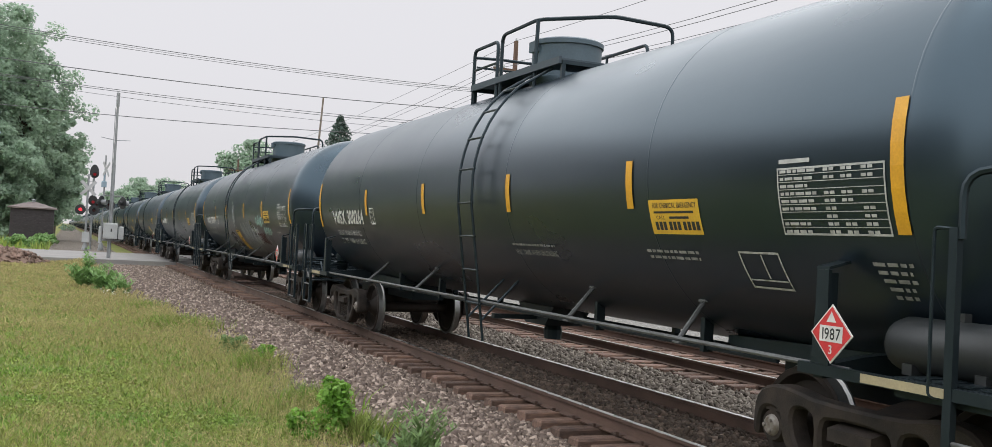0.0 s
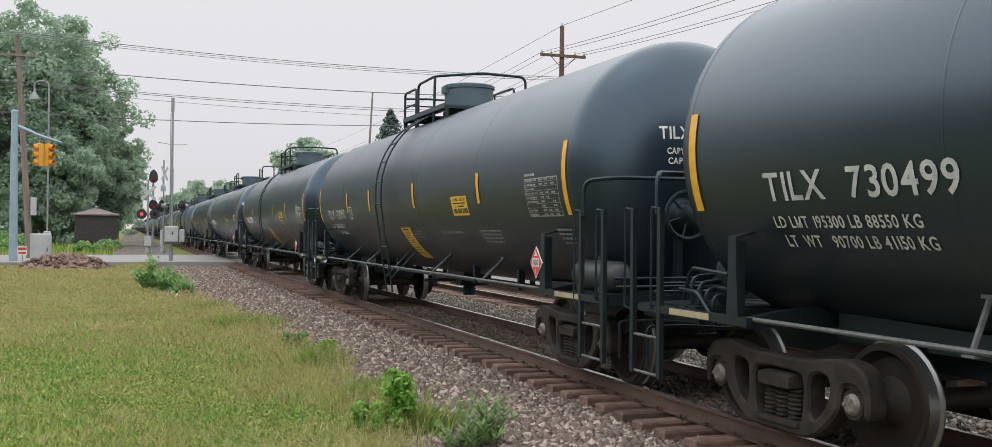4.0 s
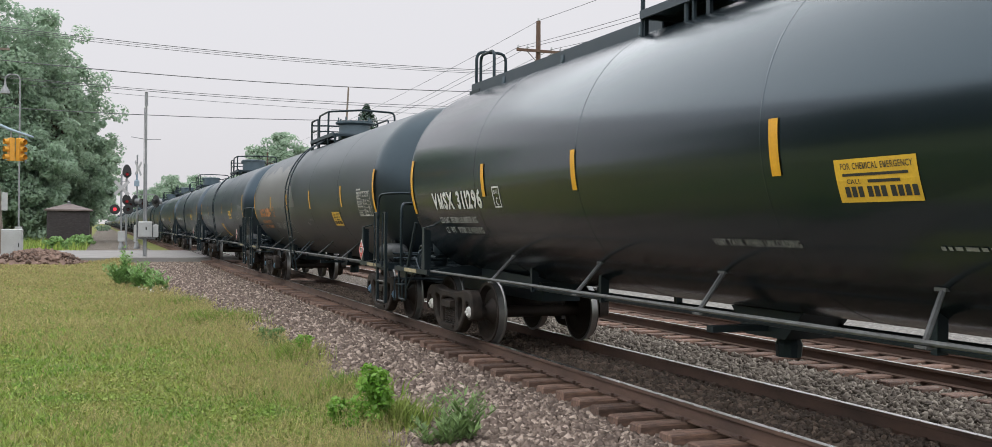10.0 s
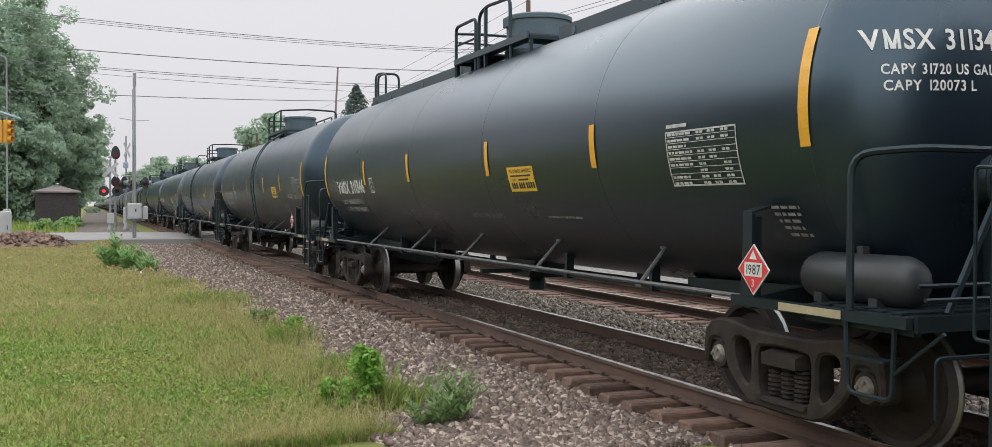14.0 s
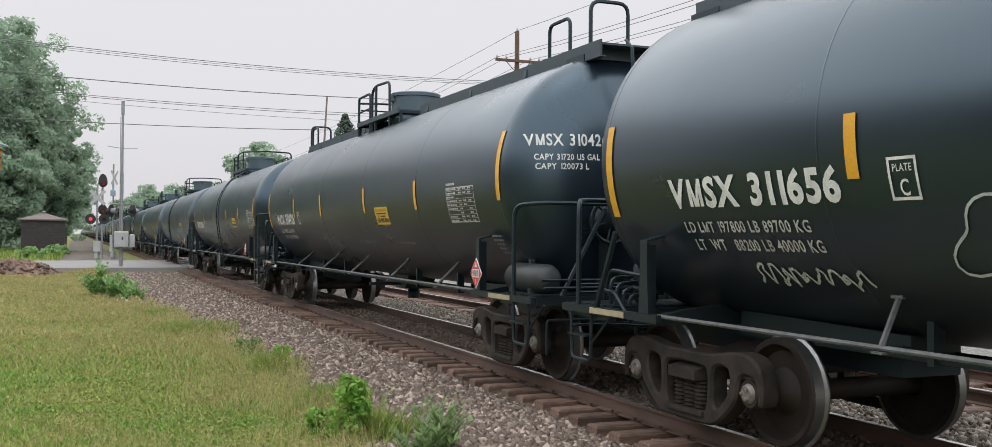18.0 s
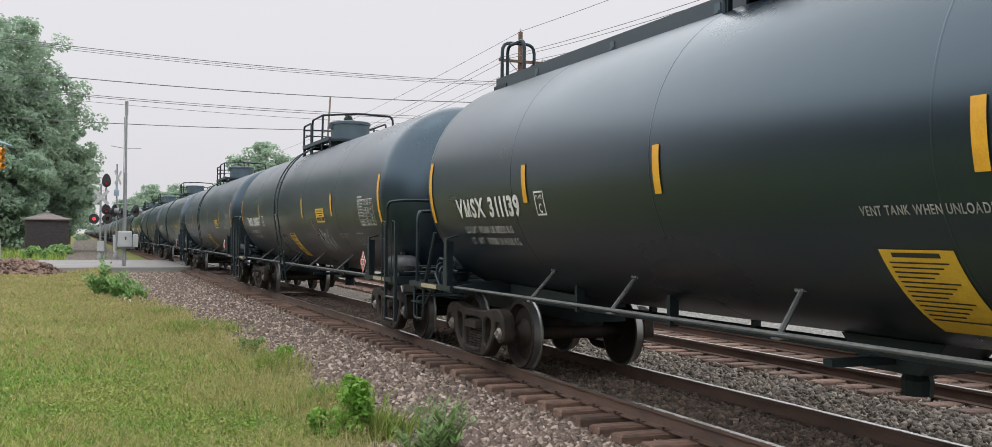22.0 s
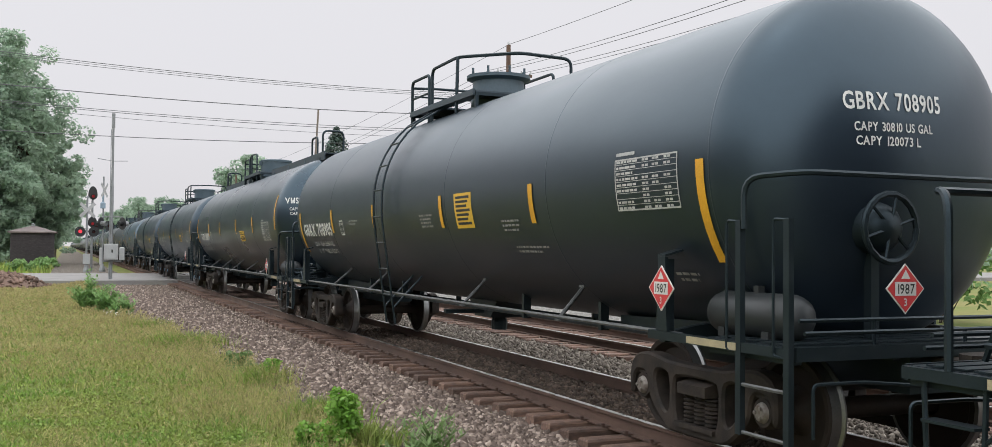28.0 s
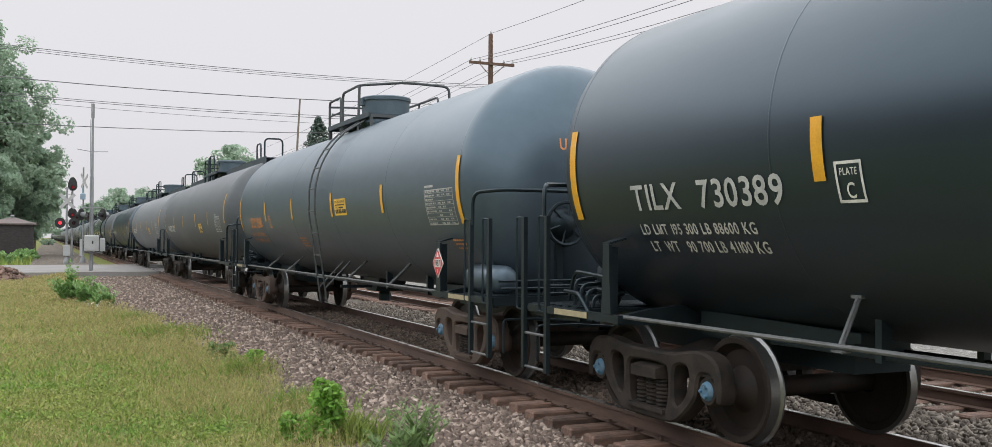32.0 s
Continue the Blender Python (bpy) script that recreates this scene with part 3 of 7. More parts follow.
def bush(x, y, high, wide, seed, mat, label, leaf=0.07, clumps=26, per=60, name="bush", low=0.25, puff=0.18):
    rng = np.random.default_rng(seed)
    ob = new(name)
    ob.location = (x, y, -0.28)
    tagged(ob, label, name)
    g = Shape()
    c = []
    for i in range(clumps):
        a, k, t = rng.random() * 6.3, rng.random() ** 0.6, rng.uniform(low, 0.95)
        p = (math.cos(a) * wide * k * (1.1 - 0.5 * t), math.sin(a) * wide * k * (1.1 - 0.5 * t), high * t)
        c.append(p)
        if i < 12:
            g.tube([(p[0] * 0.15, p[1] * 0.15, 0), (p[0] * 0.6, p[1] * 0.6, p[2] * 0.6), p], 0.008 + high * 0.004, 5, 0.003)
    tagged(part("stems", g.mesh("stems", BARK if high > 1 else mat, True), ob), kind="stuff")
    v, f = leaf_cloud(rng, np.array(c), np.full(clumps, puff * (high + wide) / 2 + 0.02), per, leaf)
    v[:, 2] = np.maximum(v[:, 2], 0.01)
    part("leaves", numpy_mesh("leaves", v, f, mat), ob)
    return ob


def feather_weed(x, y, high, wide, seed, label, stems=30, leaf=0.05, mat=None, name="weed", per=5, slim=0.17):
    """A tuft of slender stems set with narrow leaves that stand out from them."""
    rng = np.random.default_rng(seed)
    mat = mat or SAGE
    ob = new(name)
    ob.location = (x, y, -0.28)
    tagged(ob, label, name)
    g, c = Shape(), []
    for i in range(stems):
        a, k = rng.random() * 6.3, rng.random() ** 0.6 * wide
        tip = (math.cos(a) * k, math.sin(a) * k, high * rng.uniform(0.5, 1.1) * (1.1 - 0.45 * k / wide))
        base = (tip[0] * 0.25, tip[1] * 0.25, 0)
        mid = (tip[0] * 0.45, tip[1] * 0.45, tip[2] * 0.6)
        g.tube([base, mid, tip], 0.0035 + leaf * 0.03, 4, 0.0015)
        for t in np.linspace(0.2, 1.0, 8):
            q = np.array(base) * (1 - t) ** 2 + 2 * t * (1 - t) * np.array(mid) + t * t * np.array(tip)
            c.append((*q, 1.15 - 0.75 * t))
    tagged(part("stems", g.mesh("stems", mat), ob), kind="stuff")
    c = np.repeat(np.array(c), per, 0)
    n = len(c)
    a = rng.uniform(0, 6.3, n)
    k = leaf * rng.uniform(0.7, 1.5, n) * c[:, 3] * 1.6
    out = np.stack([np.cos(a), np.sin(a), rng.uniform(0.25, 1.1, n)], -1) * k[:, None]
    side = np.stack([-np.sin(a), np.cos(a), rng.normal(size=n) * 0.4], -1) * (k * slim)[:, None]
    p = c[:, :3]
    v = np.stack([p, p + out * 0.5 - side, p + out, p + out * 0.5 + side], 1)
    q = 4 * np.arange(n)[:, None]
    f = np.concatenate([np.concatenate([q, q + 1, q + 2], 1), np.concatenate([q, q + 2, q + 3], 1)], 0)
    part("leaves", numpy_mesh("leaves", v.reshape(-1, 3), f, mat), ob)


bush(2.44, 9.40, 0.66, 0.20, 1, WEED, "bright green leafy weed growing in the stones", 0.060, 40, 34, "weed", 0.08, 0.15)
bush(2.22, 9.75, 0.34, 0.13, 2, WEED, "low bright green weed at the grass edge", 0.05, 16, 30, "weed", 0.1, 0.16)
feather_weed(3.12, 8.75, 0.56, 0.46, 3, "dark green feathery weed growing in the stones", 17, 0.080, per=3, slim=0.13)
feather_weed(2.84, 8.55, 0.36, 0.30, 4, "low dark green feathery weed beside the taller one", 10, 0.070, per=3, slim=0.13)
bush(2.62, 16.3, 0.36, 0.30, 5, SAGE, "grey-green weed clump at the edge of the stones", 0.05, 24, 50, "weed", 0.05)
bush(2.95, 15.7, 0.28, 0.17, 6, WEED, "small bright weed at the edge of the stones", 0.06, 16, 34, "weed", 0.05)
feather_weed(0.72, 33.0, 1.15, 0.70, 7, "loose upright green bush near the crossing", 26, 0.13, SHRUB, "bush")
feather_weed(1.18, 30.8, 0.95, 0.62, 8, "green bush with small white flowers below", 26, 0.12, SHRUB, "bush")
feather_weed(1.48, 30.0, 0.60, 0.42, 9, "low leafy green bush at the edge of the stones", 18, 0.11, SHRUB, "bush")
PETAL = material("white_petal", (0.75, 0.75, 0.70), 0.6)
v, f = leaf_cloud(np.random.default_rng(3), np.array([(1.45, 29.4, -0.14), (1.22, 29.6, -0.10), (1.60, 29.3, -0.18)]), np.array([0.3, 0.3, 0.25]), 16, 0.07, 0.4)
tagged(part("white_flowers", numpy_mesh("white_flowers", v, f, PETAL)), "small white wild flowers below the bush", "flowers", kind="stuff")
for i, (bx, by, bh, bw) in enumerate(((-7.5, 80, 1.3, 1.6), (-6.4, 78, 1.1, 1.2), (-3.0, 82, 0.9, 1.3), (-1.9, 86, 0.8, 1.1), (-8.8, 86, 1.6, 1.8), (-1.6, 94, 1.0, 1.2))):
    bush(bx, by, bh, bw, 20 + i, SHRUB, "low green shrub near the brick hut beyond the road", 0.22, 30, 40)
for i in range(16):
    q = random.Random(i)
    bush(20.5 + q.random() * 4, -4 + i * 4.2 + q.random(), 2.2 + q.random() * 2.2, 2.0 + q.random(), 40 + i, HAZY_LEAF2 if i % 2 else SHRUB, "leafy green hedge shrub beyond the gravel strip", 0.26, 40, 50)

for k, (tx, ty, th, tw, low, mt) in enumerate(((-11.0, 118, 25.5, 7.0, 0.10, HAZY_LEAF), (-5.7, 121, 25.0, 6.2, 0.05, HAZY_LEAF2), (-17.5, 116, 23.0, 6.5, 0.08, HAZY_LEAF), (-2.5, 126, 15.0, 3.3, 0.03, HAZY_LEAF), (-7.6, 112, 12.0, 4.2, 0.03, HAZY_LEAF),
                                               (-24, 124, 24, 7, 0.05, HAZY_LEAF2), (-1.6, 150, 17.0, 3.4, 0.05, HAZY_LEAF), (-2.8, 185, 19.0, 4.4, 0.05, HAZY_LEAF2), (-2.6, 230, 20, 5.0, 0.05, HAZY_LEAF), (-3.0, 290, 20, 6.0, 0.05, HAZY_LEAF), (-4.0, 380, 20, 7.0, 0.05, HAZY_LEAF))):
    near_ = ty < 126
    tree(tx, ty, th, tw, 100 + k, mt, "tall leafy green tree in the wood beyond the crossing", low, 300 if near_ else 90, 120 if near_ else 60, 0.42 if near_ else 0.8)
for k, (tx, ty, th, tw, mt) in enumerate(((24.8, 150, 15.0, 5.2, HAZY_LEAF2), (31, 158, 13, 5.0, HAZY_LEAF), (19.0, 300, 15.0, 6.5, HAZY_LEAF2), (27.0, 310, 16.0, 7, HAZY_LEAF), (36, 290, 15, 7, HAZY_LEAF), (17, 420, 16, 7, HAZY_LEAF), (44, 170, 13, 6, HAZY_LEAF2), (52, 120, 14, 6, HAZY_LEAF), (46, 70, 12, 5.5, HAZY_LEAF2))):
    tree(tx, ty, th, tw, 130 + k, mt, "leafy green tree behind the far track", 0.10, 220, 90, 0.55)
conifer(25.1, 100, 14.4, 7.2, 150)

# woods across the lawn, out of sight but mirrored in the paint
rng = np.random.default_rng(60)
c, s = [], []
for i in range(96):
    t = i / 95
    px_, py_ = -30 + rng.normal() * 3, -24 + 80 * t
    for j in range(5):
        c.append((px_ + rng.normal() * 1.5, py_ + rng.normal() * 1.5, 1.2 + 2.3 * j + rng.random()))
        s.append(2.2)
v, f = leaf_cloud(rng, np.array(c), np.array(s), 34, 0.9)
tagged(part("woods_beside", numpy_mesh("woods_beside", v, f, SHADE_LEAF)), "row of green trees along the far side of the lawn", "trees", kind="stuff")
rng = np.random.default_rng(61)
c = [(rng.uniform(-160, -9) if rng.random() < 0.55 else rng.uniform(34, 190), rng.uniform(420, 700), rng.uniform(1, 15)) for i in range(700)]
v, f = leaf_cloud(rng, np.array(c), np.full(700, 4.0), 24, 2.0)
tagged(part("far_woods", numpy_mesh("far_woods", v, f, HAZY_LEAF)), "distant green woods along the horizon", "woods", kind="stuff")

# ---------------------------------------------------------------- crossing, poles and wires
POLE_WOOD = material("weathered_pole_timber", (0.20, 0.165, 0.135), 0.9, 0, (0.13, 0.10, 0.08), 2, 0.8, 30, 0.5, 20, stretch=(6, 6, 0.5))
POLE_BROWN = material("brown_pole_timber", (0.125, 0.075, 0.052), 0.9, 0, (0.08, 0.05, 0.04), 2, 0.8, 30, 0.5, 20, stretch=(6, 6, 0.5))
GALV = material("galvanised_steel", (0.25, 0.255, 0.26), 0.55, 0.25, (0.19, 0.195, 0.20), 3, 0.7, 40, 0.05, 50)
BLUISH = material("blue_grey_painted_pole", (0.26, 0.33, 0.39), 0.5, 0.2, (0.20, 0.26, 0.31), 2, 0.6, 30)
ALU = material("pale_aluminium_cabinet", (0.40, 0.405, 0.40), 0.6, 0.2, (0.31, 0.31, 0.305), 2, 0.6, 30)
SIGNAL_BLACK = material("black_signal_enamel", (0.012, 0.012, 0.013), 0.45, 0, (0.02, 0.02, 0.02), 6, 0.5, 40)
AMBER = material("traffic_signal_yellow", (0.62, 0.30, 0.03), 0.5, 0, (0.50, 0.24, 0.03), 4, 0.6, 30)
BUCK = material("weathered_white_sign_board", (0.40, 0.395, 0.39), 0.6, 0, (0.30, 0.295, 0.29), 5, 0.6, 40)
SIGN_WHITE = material("white_sign_sheet", (0.70, 0.69, 0.67), 0.5, 0, (0.55, 0.54, 0.52), 5, 0.5, 40)
LENS_RED = glow("lit_red_lens", (0.9, 0.05, 0.07), 1.2)
LENS_DIM = glow("dim_red_lens", (0.5, 0.03, 0.04), 0.25)
LENS_DARK = material("dark_signal_lens", (0.05, 0.012, 0.012), 0.2)
WIRE = material("weathered_cable", (0.13, 0.13, 0.135), 0.7)
BRICK = material("dark_brown_brick", (0.048, 0.039, 0.041), 0.9, 0, (0.034, 0.028, 0.030), 1.5, 0.8, 14, 0.6, 14, each=0.5)
MORTAR = material("dark_mortar", (0.046, 0.041, 0.042), 0.95, 0, (0.036, 0.033, 0.034), 3, 0.7, 30, 0.4, 40)
ROOF = material("weathered_brown_roof", (0.14, 0.112, 0.106), 0.9, 0, (0.10, 0.082, 0.078), 1.5, 0.8, 12, 0.4, 20, each=0.3)
DIRT = material("reddish_dirt_heap", (0.19, 0.125, 0.095), 0.95, 0, (0.13, 0.085, 0.065), 1.2, 0.9, 8, 0.9, 14)

# mast with a relay box
mast = new("signal_mast")
mast.location = (2.2, 57, -0.05)
tagged(mast, "tall slim grey mast with a white relay box beside the crossing", "mast")
part("pole", Shape().tube([(0, 0, 0), (0, 0, 5.0)], 0.085, 10, 0.08).tube([(0, 0, 5.0), (0, 0, 8.8)], 0.065, 10, 0.055).mesh("pole", GALV, True), mast)
part("top_sleeve", Shape().tube([(0, 0, 8.1), (0, 0, 8.85)], 0.09, 10).mesh("top_sleeve", GALV, True), mast)
part("cross_wire", Shape().tube([(-0.75, 0, 6.42), (0, -0.07, 6.30), (0.75, 0, 6.34)], 0.018, 5).mesh("cross_wire", GALV), mast)
box_ = part("relay_box", Shape().block(-0.37, 0.34, -0.36, -0.09, 1.06, 1.90, 0.03).mesh("relay_box", ALU), mast)
part("box_door", Shape().block(-0.33, 0.30, -0.385, -0.362, 1.11, 1.84, 0.01).mesh("box_door", ALU), box_)
part("latch", Shape().box(0.00, 0.07, -0.41, -0.386, 1.44, 1.60).mesh("latch", SIGNAL_BLACK), box_)
part("bracket", Shape().box(-0.46, 0.52, -0.085, 0.085, 0.94, 1.03).mesh("bracket", GALV), mast)
part("gate_mechanism", Shape().block(0.40, 0.66, -0.22, 0.12, 1.05, 1.74, 0.05).mesh("gate_mechanism", ALU), mast)
part("counterweight", Shape().block(-0.58, -0.46, -0.10, 0.10, 0.80, 1.70, 0.03).mesh("counterweight", ALU), mast)
part("conduit", Shape().tube([(-0.10, -0.06, 0), (-0.10, -0.06, 8.0)], 0.02, 6).mesh("conduit", GALV), mast)


def crossbuck(g, x, y, z, size=0.66):
    for d in (-1, 1):
        c, s = math.cos(radians(45)), math.sin(radians(45)) * d
        p = [(a * c - b * s, a * s + b * c) for a, b in ((-size, -0.105), (size, -0.105), (size, 0.105), (-size, 0.105))]
        g.prism([(x + u, z + w) for u, w in p], y - 0.012 * d, y - 0.012 * d - 0.01, "y")


def flasher(parent, x, y, z, lit):
    """One round crossing light with hood and black target disc."""
    g = Shape().lathe([(0.0, y), (0.34, y), (0.34, y + 0.03), (0.0, y + 0.03)], 24, "y", (x, 0, z))
    g.lathe([(0.12, y + 0.03), (0.12, y + 0.22), (0.0, y + 0.22)], 14, "y", (x, 0, z))
    t = part("target", g.mesh("target", SIGNAL_BLACK), parent)
    hood = Shape()
    pts = [(0.125 * math.cos(a), 0.125 * math.sin(a)) for a in (math.pi * i / 10 for i in range(-1, 12))]
    for (a, b), (c, d) in zip(pts, pts[1:]):
        hood.add([(x + a, y, z + b), (x + c, y, z + d), (x + c, y - 0.30, z + d + 0.01), (x + a, y - 0.30, z + b + 0.01)], [(0, 1, 2, 3)])
    part("hood", hood.mesh("hood", SIGNAL_BLACK), t)
    part("lens", Shape().lathe([(0.0, y - 0.03), (0.07, y - 0.022), (0.115, y - 0.004)], 16, "y", (x, 0, z)).mesh("lens", LENS_RED if lit else LENS_DARK), t)


def crossing_signal(x, y, buck, lit, label, lamp_z=2.72, turn=0):
    ob = new("crossing_signal")
    ob.location = (x, y, -0.05)
    tagged(ob, label, "crossing signal", "crossing signals")
    part("pole", Shape().tube([(0, 0, 0), (0, 0, buck + 0.95)], 0.055, 10).mesh("pole", GALV, True), ob)
    part("base", Shape().lathe([(0.2, 0), (0.2, 0.12), (0.11, 0.5), (0.06, 0.55)], 12, "z").mesh("base", GALV), ob)
    g = Shape()
    crossbuck(g, 0, -0.07, buck)
    cb = part("crossbuck", g.mesh("crossbuck", BUCK), ob)
    cb.rotation_euler = (0, 0, radians(turn))
    part("lamp_arm", Shape().tube([(-0.45, -0.05, lamp_z), (0.45, -0.05, lamp_z)], 0.035, 8).mesh("lamp_arm", GALV), ob)
    for d, on in zip((-0.42, 0.42), lit):
        flasher(ob, d, -0.14, lamp_z, on)
    return ob


sg = crossing_signal(1.27, 73, 4.20, (True, False), "railway crossing signal with one red light lit and a white crossbuck", 2.74, 8)
part("bell", Shape().lathe([(0, 5.12), (0.12, 5.08), (0.14, 5.0)], 12, "z").mesh("bell", GALV), sg)
part("gate_mechanism", Shape().block(-0.22, 0.22, -0.2, 0.2, 0.55, 1.25).mesh("gate_mechanism", ALU), sg)
s2 = crossing_signal(2.33, 75, 5.68, (False, False), "crossing signal seen from behind with a raised crossbuck", 3.2, 62)
part("bell", Shape().block(-0.20, 0.14, -0.28, -0.02, 4.40, 4.82, 0.05).tube([(-0.03, -0.1, 4.82), (-0.03, -0.1, 5.3)], 0.06, 6).mesh("bell", BLUISH), s2)
part("lamp_arm", Shape().tube([(-0.60, -0.04, 3.26), (-0.45, -0.04, 3.34), (0.45, -0.04, 3.34), (0.60, -0.04, 3.26)], 0.03, 6).mesh("lamp_arm", GALV), mast)
for d in (-1, 1):
    fl = part("target", Shape().lathe([(0.0, -0.02), (0.33, -0.02), (0.33, 0.02), (0.12, 0.03), (0.12, 0.2), (0.0, 0.2)], 22, "y").mesh("target", SIGNAL_BLACK), mast, "", (0.53 * d, -0.1, 2.98))
    fl.rotation_euler = (0, 0, radians(62 if d < 0 else 118))
    part("hood", once("mast_hood", lambda: Shape().lathe([(0.13, -0.02), (0.14, -0.30)], 12, "y").mesh("hood", GALV)), fl)
blk = new("block_signal")
blk.location = (1.62, 74, -0.05)
tagged(blk, "railway block signal with black target heads on a ladder mast", "railway signal")
part("mast", Shape().tube([(0, 0, 0), (0, 0, 5.6)], 0.06, 10).mesh("mast", GALV, True), blk)
g = Shape()
for x in (-0.28, 0.05):
    g.tube([(x - 0.12, 0.25, 0.3), (x - 0.12, 0.12, 4.9)], 0.016, 5)
lad_ = part("ladder", g.mesh("ladder", GALV), blk)
for i in range(13):
    part("rung", once("mast_rung", lambda: Shape().tube([(-0.40, 0, 0), (-0.07, 0, 0)], 0.012, 5).mesh("rung", GALV)), lad_, "", (0, 0.245 - 0.0096 * i, 0.5 + 0.35 * i))


def signal_head(z, lit, long_):
    pts = [(0.30 * math.cos(a), (0.30 + (long_ if math.sin(a) > 0 else 0)) * math.sin(a)) for a in (2 * math.pi * i / 24 for i in range(24))]
    h_ = part("signal_head", Shape().prism([(u, z + w) for u, w in pts], -0.16, -0.12, "y").mesh("signal_head", SIGNAL_BLACK), blk)
    part("housing", Shape().block(-0.15, 0.15, -0.119, 0.12, z - 0.28, z + 0.35).mesh("housing", SIGNAL_BLACK), h_)
    part("lens", Shape().lathe([(0.0, -0.19), (0.07, -0.185), (0.1, -0.165)], 14, "y", (0.02, 0, z - 0.06)).mesh("lens", LENS_DIM if lit else LENS_DARK), h_)
    part("hood", Shape().lathe([(0.115, -0.165), (0.12, -0.45)], 14, "y", (0.02, 0, z - 0.06)).mesh("hood", SIGNAL_BLACK), h_)


signal_head(5.25, True, 0.32)
signal_head(3.36, True, 0.12)

# road traffic signal on a mast arm
tp = new("traffic_signal")
tp.location = (-5.55, 57, -0.2)
tagged(tp, "blue-grey road signal mast with yellow traffic lights on its arm", "traffic light")
part("pole", Shape().tube([(0, 0, 0), (0, 0, 7.9)], 0.21, 14, 0.17).mesh("pole", BLUISH, True), tp)
part("cap", Shape().lathe([(0.0, 7.98), (0.12, 7.96), (0.19, 7.9), (0.19, 7.84)], 14, "z").mesh("cap", BLUISH), tp)
part("arm", Shape().tube([(0.1, 0, 7.15), (1.1, 0, 6.72), (2.25, 0, 6.35)], 0.10, 8, 0.05).mesh("arm", BLUISH, True), tp)
for x, yaw in ((1.20, -62), (1.62, 48)):
    hd = part("light_head", once("light_head", lambda: Shape().block(-0.17, 0.17, -0.12, 0.12, 5.10, 6.28, 0.04).mesh("light_head", AMBER)), tp, "yellow three-lamp traffic light head", (x, 0, 0))
    hd.rotation_euler = (0, 0, radians(yaw))
    for i in range(3):
        z = 5.30 + 0.39 * i
        part("visor", once(("visor", i), lambda: Shape().lathe([(0.13, -0.12), (0.14, -0.36)], 12, "y", (0, 0, z)).mesh("visor", AMBER)), hd)
        part("lens", once(("road_lens", i), lambda: Shape().lathe([(0.0, -0.15), (0.11, -0.13)], 12, "y", (0, 0, z)).mesh("lens", LENS_DARK)), hd)
    part("hanger", Shape().tube([(x, 0, 6.28), (x, 0, 6.75)], 0.03, 6).mesh("hanger", GALV), tp)
part("back_plate", Shape().box(1.86, 1.94, -0.05, 0.05, 5.0, 6.3).mesh("back_plate", BLUISH), tp)

lamp = new("street_lamp")
lamp.location = (-4.30, 62, -0.2)
tagged(lamp, "slim grey street lamp with a hooked arm and bell shade", "street lamp")
part("pole", Shape().tube(hoop([(0, 0, 0), (0, 0, 10.2), (-0.75, 0, 10.2), (-0.75, 0, 9.7)], 0.32), 0.045, 8).mesh("pole", GALV, True), lamp)
part("shade", Shape().lathe([(0.04, 9.75), (0.08, 9.55), (0.24, 9.25), (0.26, 9.12), (0.0, 9.16)], 14, "z", (-0.75, 0, 0)).mesh("shade", GALV), lamp)
part("meter_box", Shape().block(-0.18, 0.18, -0.2, 0.0, 1.1, 1.7).mesh("meter_box", ALU), lamp)

up = new("utility_pole")
up.location = (-5.2, 62.3, -0.2)
tagged(up, "leaning weathered wooden utility pole with a crossarm", "utility pole", "utility poles")
part("pole", Shape().tube([(0, 0, 0), (-0.8, 0, 12.8)], 0.19, 12, 0.13).mesh("pole", POLE_WOOD, True), up)
part("crossarm", Shape().box(-1.9, 0.35, -0.21, -0.12, 11.55, 11.68).mesh("crossarm", POLE_WOOD), up)
part("brace", Shape().tube([(-1.4, -0.2, 11.55), (-0.72, -0.16, 10.9)], 0.02, 5).tube([(-0.1, -0.2, 11.55), (-0.7, -0.16, 10.9)], 0.02, 5).mesh("brace", GALV), up)
part("meter", Shape().block(0.02, 0.32, -0.3, -0.12, 2.6, 3.6).mesh("meter", ALU), up)
for x in (-1.8, -1.2, -0.2, 0.25):
    part("insulator", once("insulator", lambda: Shape().lathe([(0.0, 0.16), (0.035, 0.15), (0.05, 0.06), (0.03, 0.0)], 8, "z").mesh("insulator", ALU)), up, "", (x, -0.165, 11.68))

cab_ = new("control_cabinet")
cab_.location = (-3.95, 53, -0.2)
tagged(cab_, "grey aluminium control cabinet on a concrete pad", "cabinet")
part("body", Shape().block(-0.46, 0.46, -0.3, 0.3, 0.08, 1.62, 0.04).mesh("body", ALU), cab_)
part("door", Shape().block(-0.40, 0.40, -0.325, -0.305, 0.16, 1.50, 0.008).mesh("door", ALU), cab_)
part("pad", Shape().box(-0.6, 0.6, -0.45, 0.45, -0.05, 0.08).mesh("pad", SIGN_WHITE), cab_)
part("handle", Shape().box(0.28, 0.32, -0.35, -0.326, 0.75, 0.95).mesh("handle", SIGNAL_BLACK), cab_)
sign_ = new("yard_sign")
sign_.location = (-4.85, 54, -0.2)
tagged(sign_, "small red and white sign on a stake", "sign")
part("stake", Shape().tube([(0, 0, 0), (0, 0, 0.9)], 0.02, 5).mesh("stake", POLE_WOOD), sign_)
part("board", Shape().box(-0.22, 0.22, -0.025, -0.02, 0.55, 0.98).mesh("board", SIGN_WHITE), sign_)
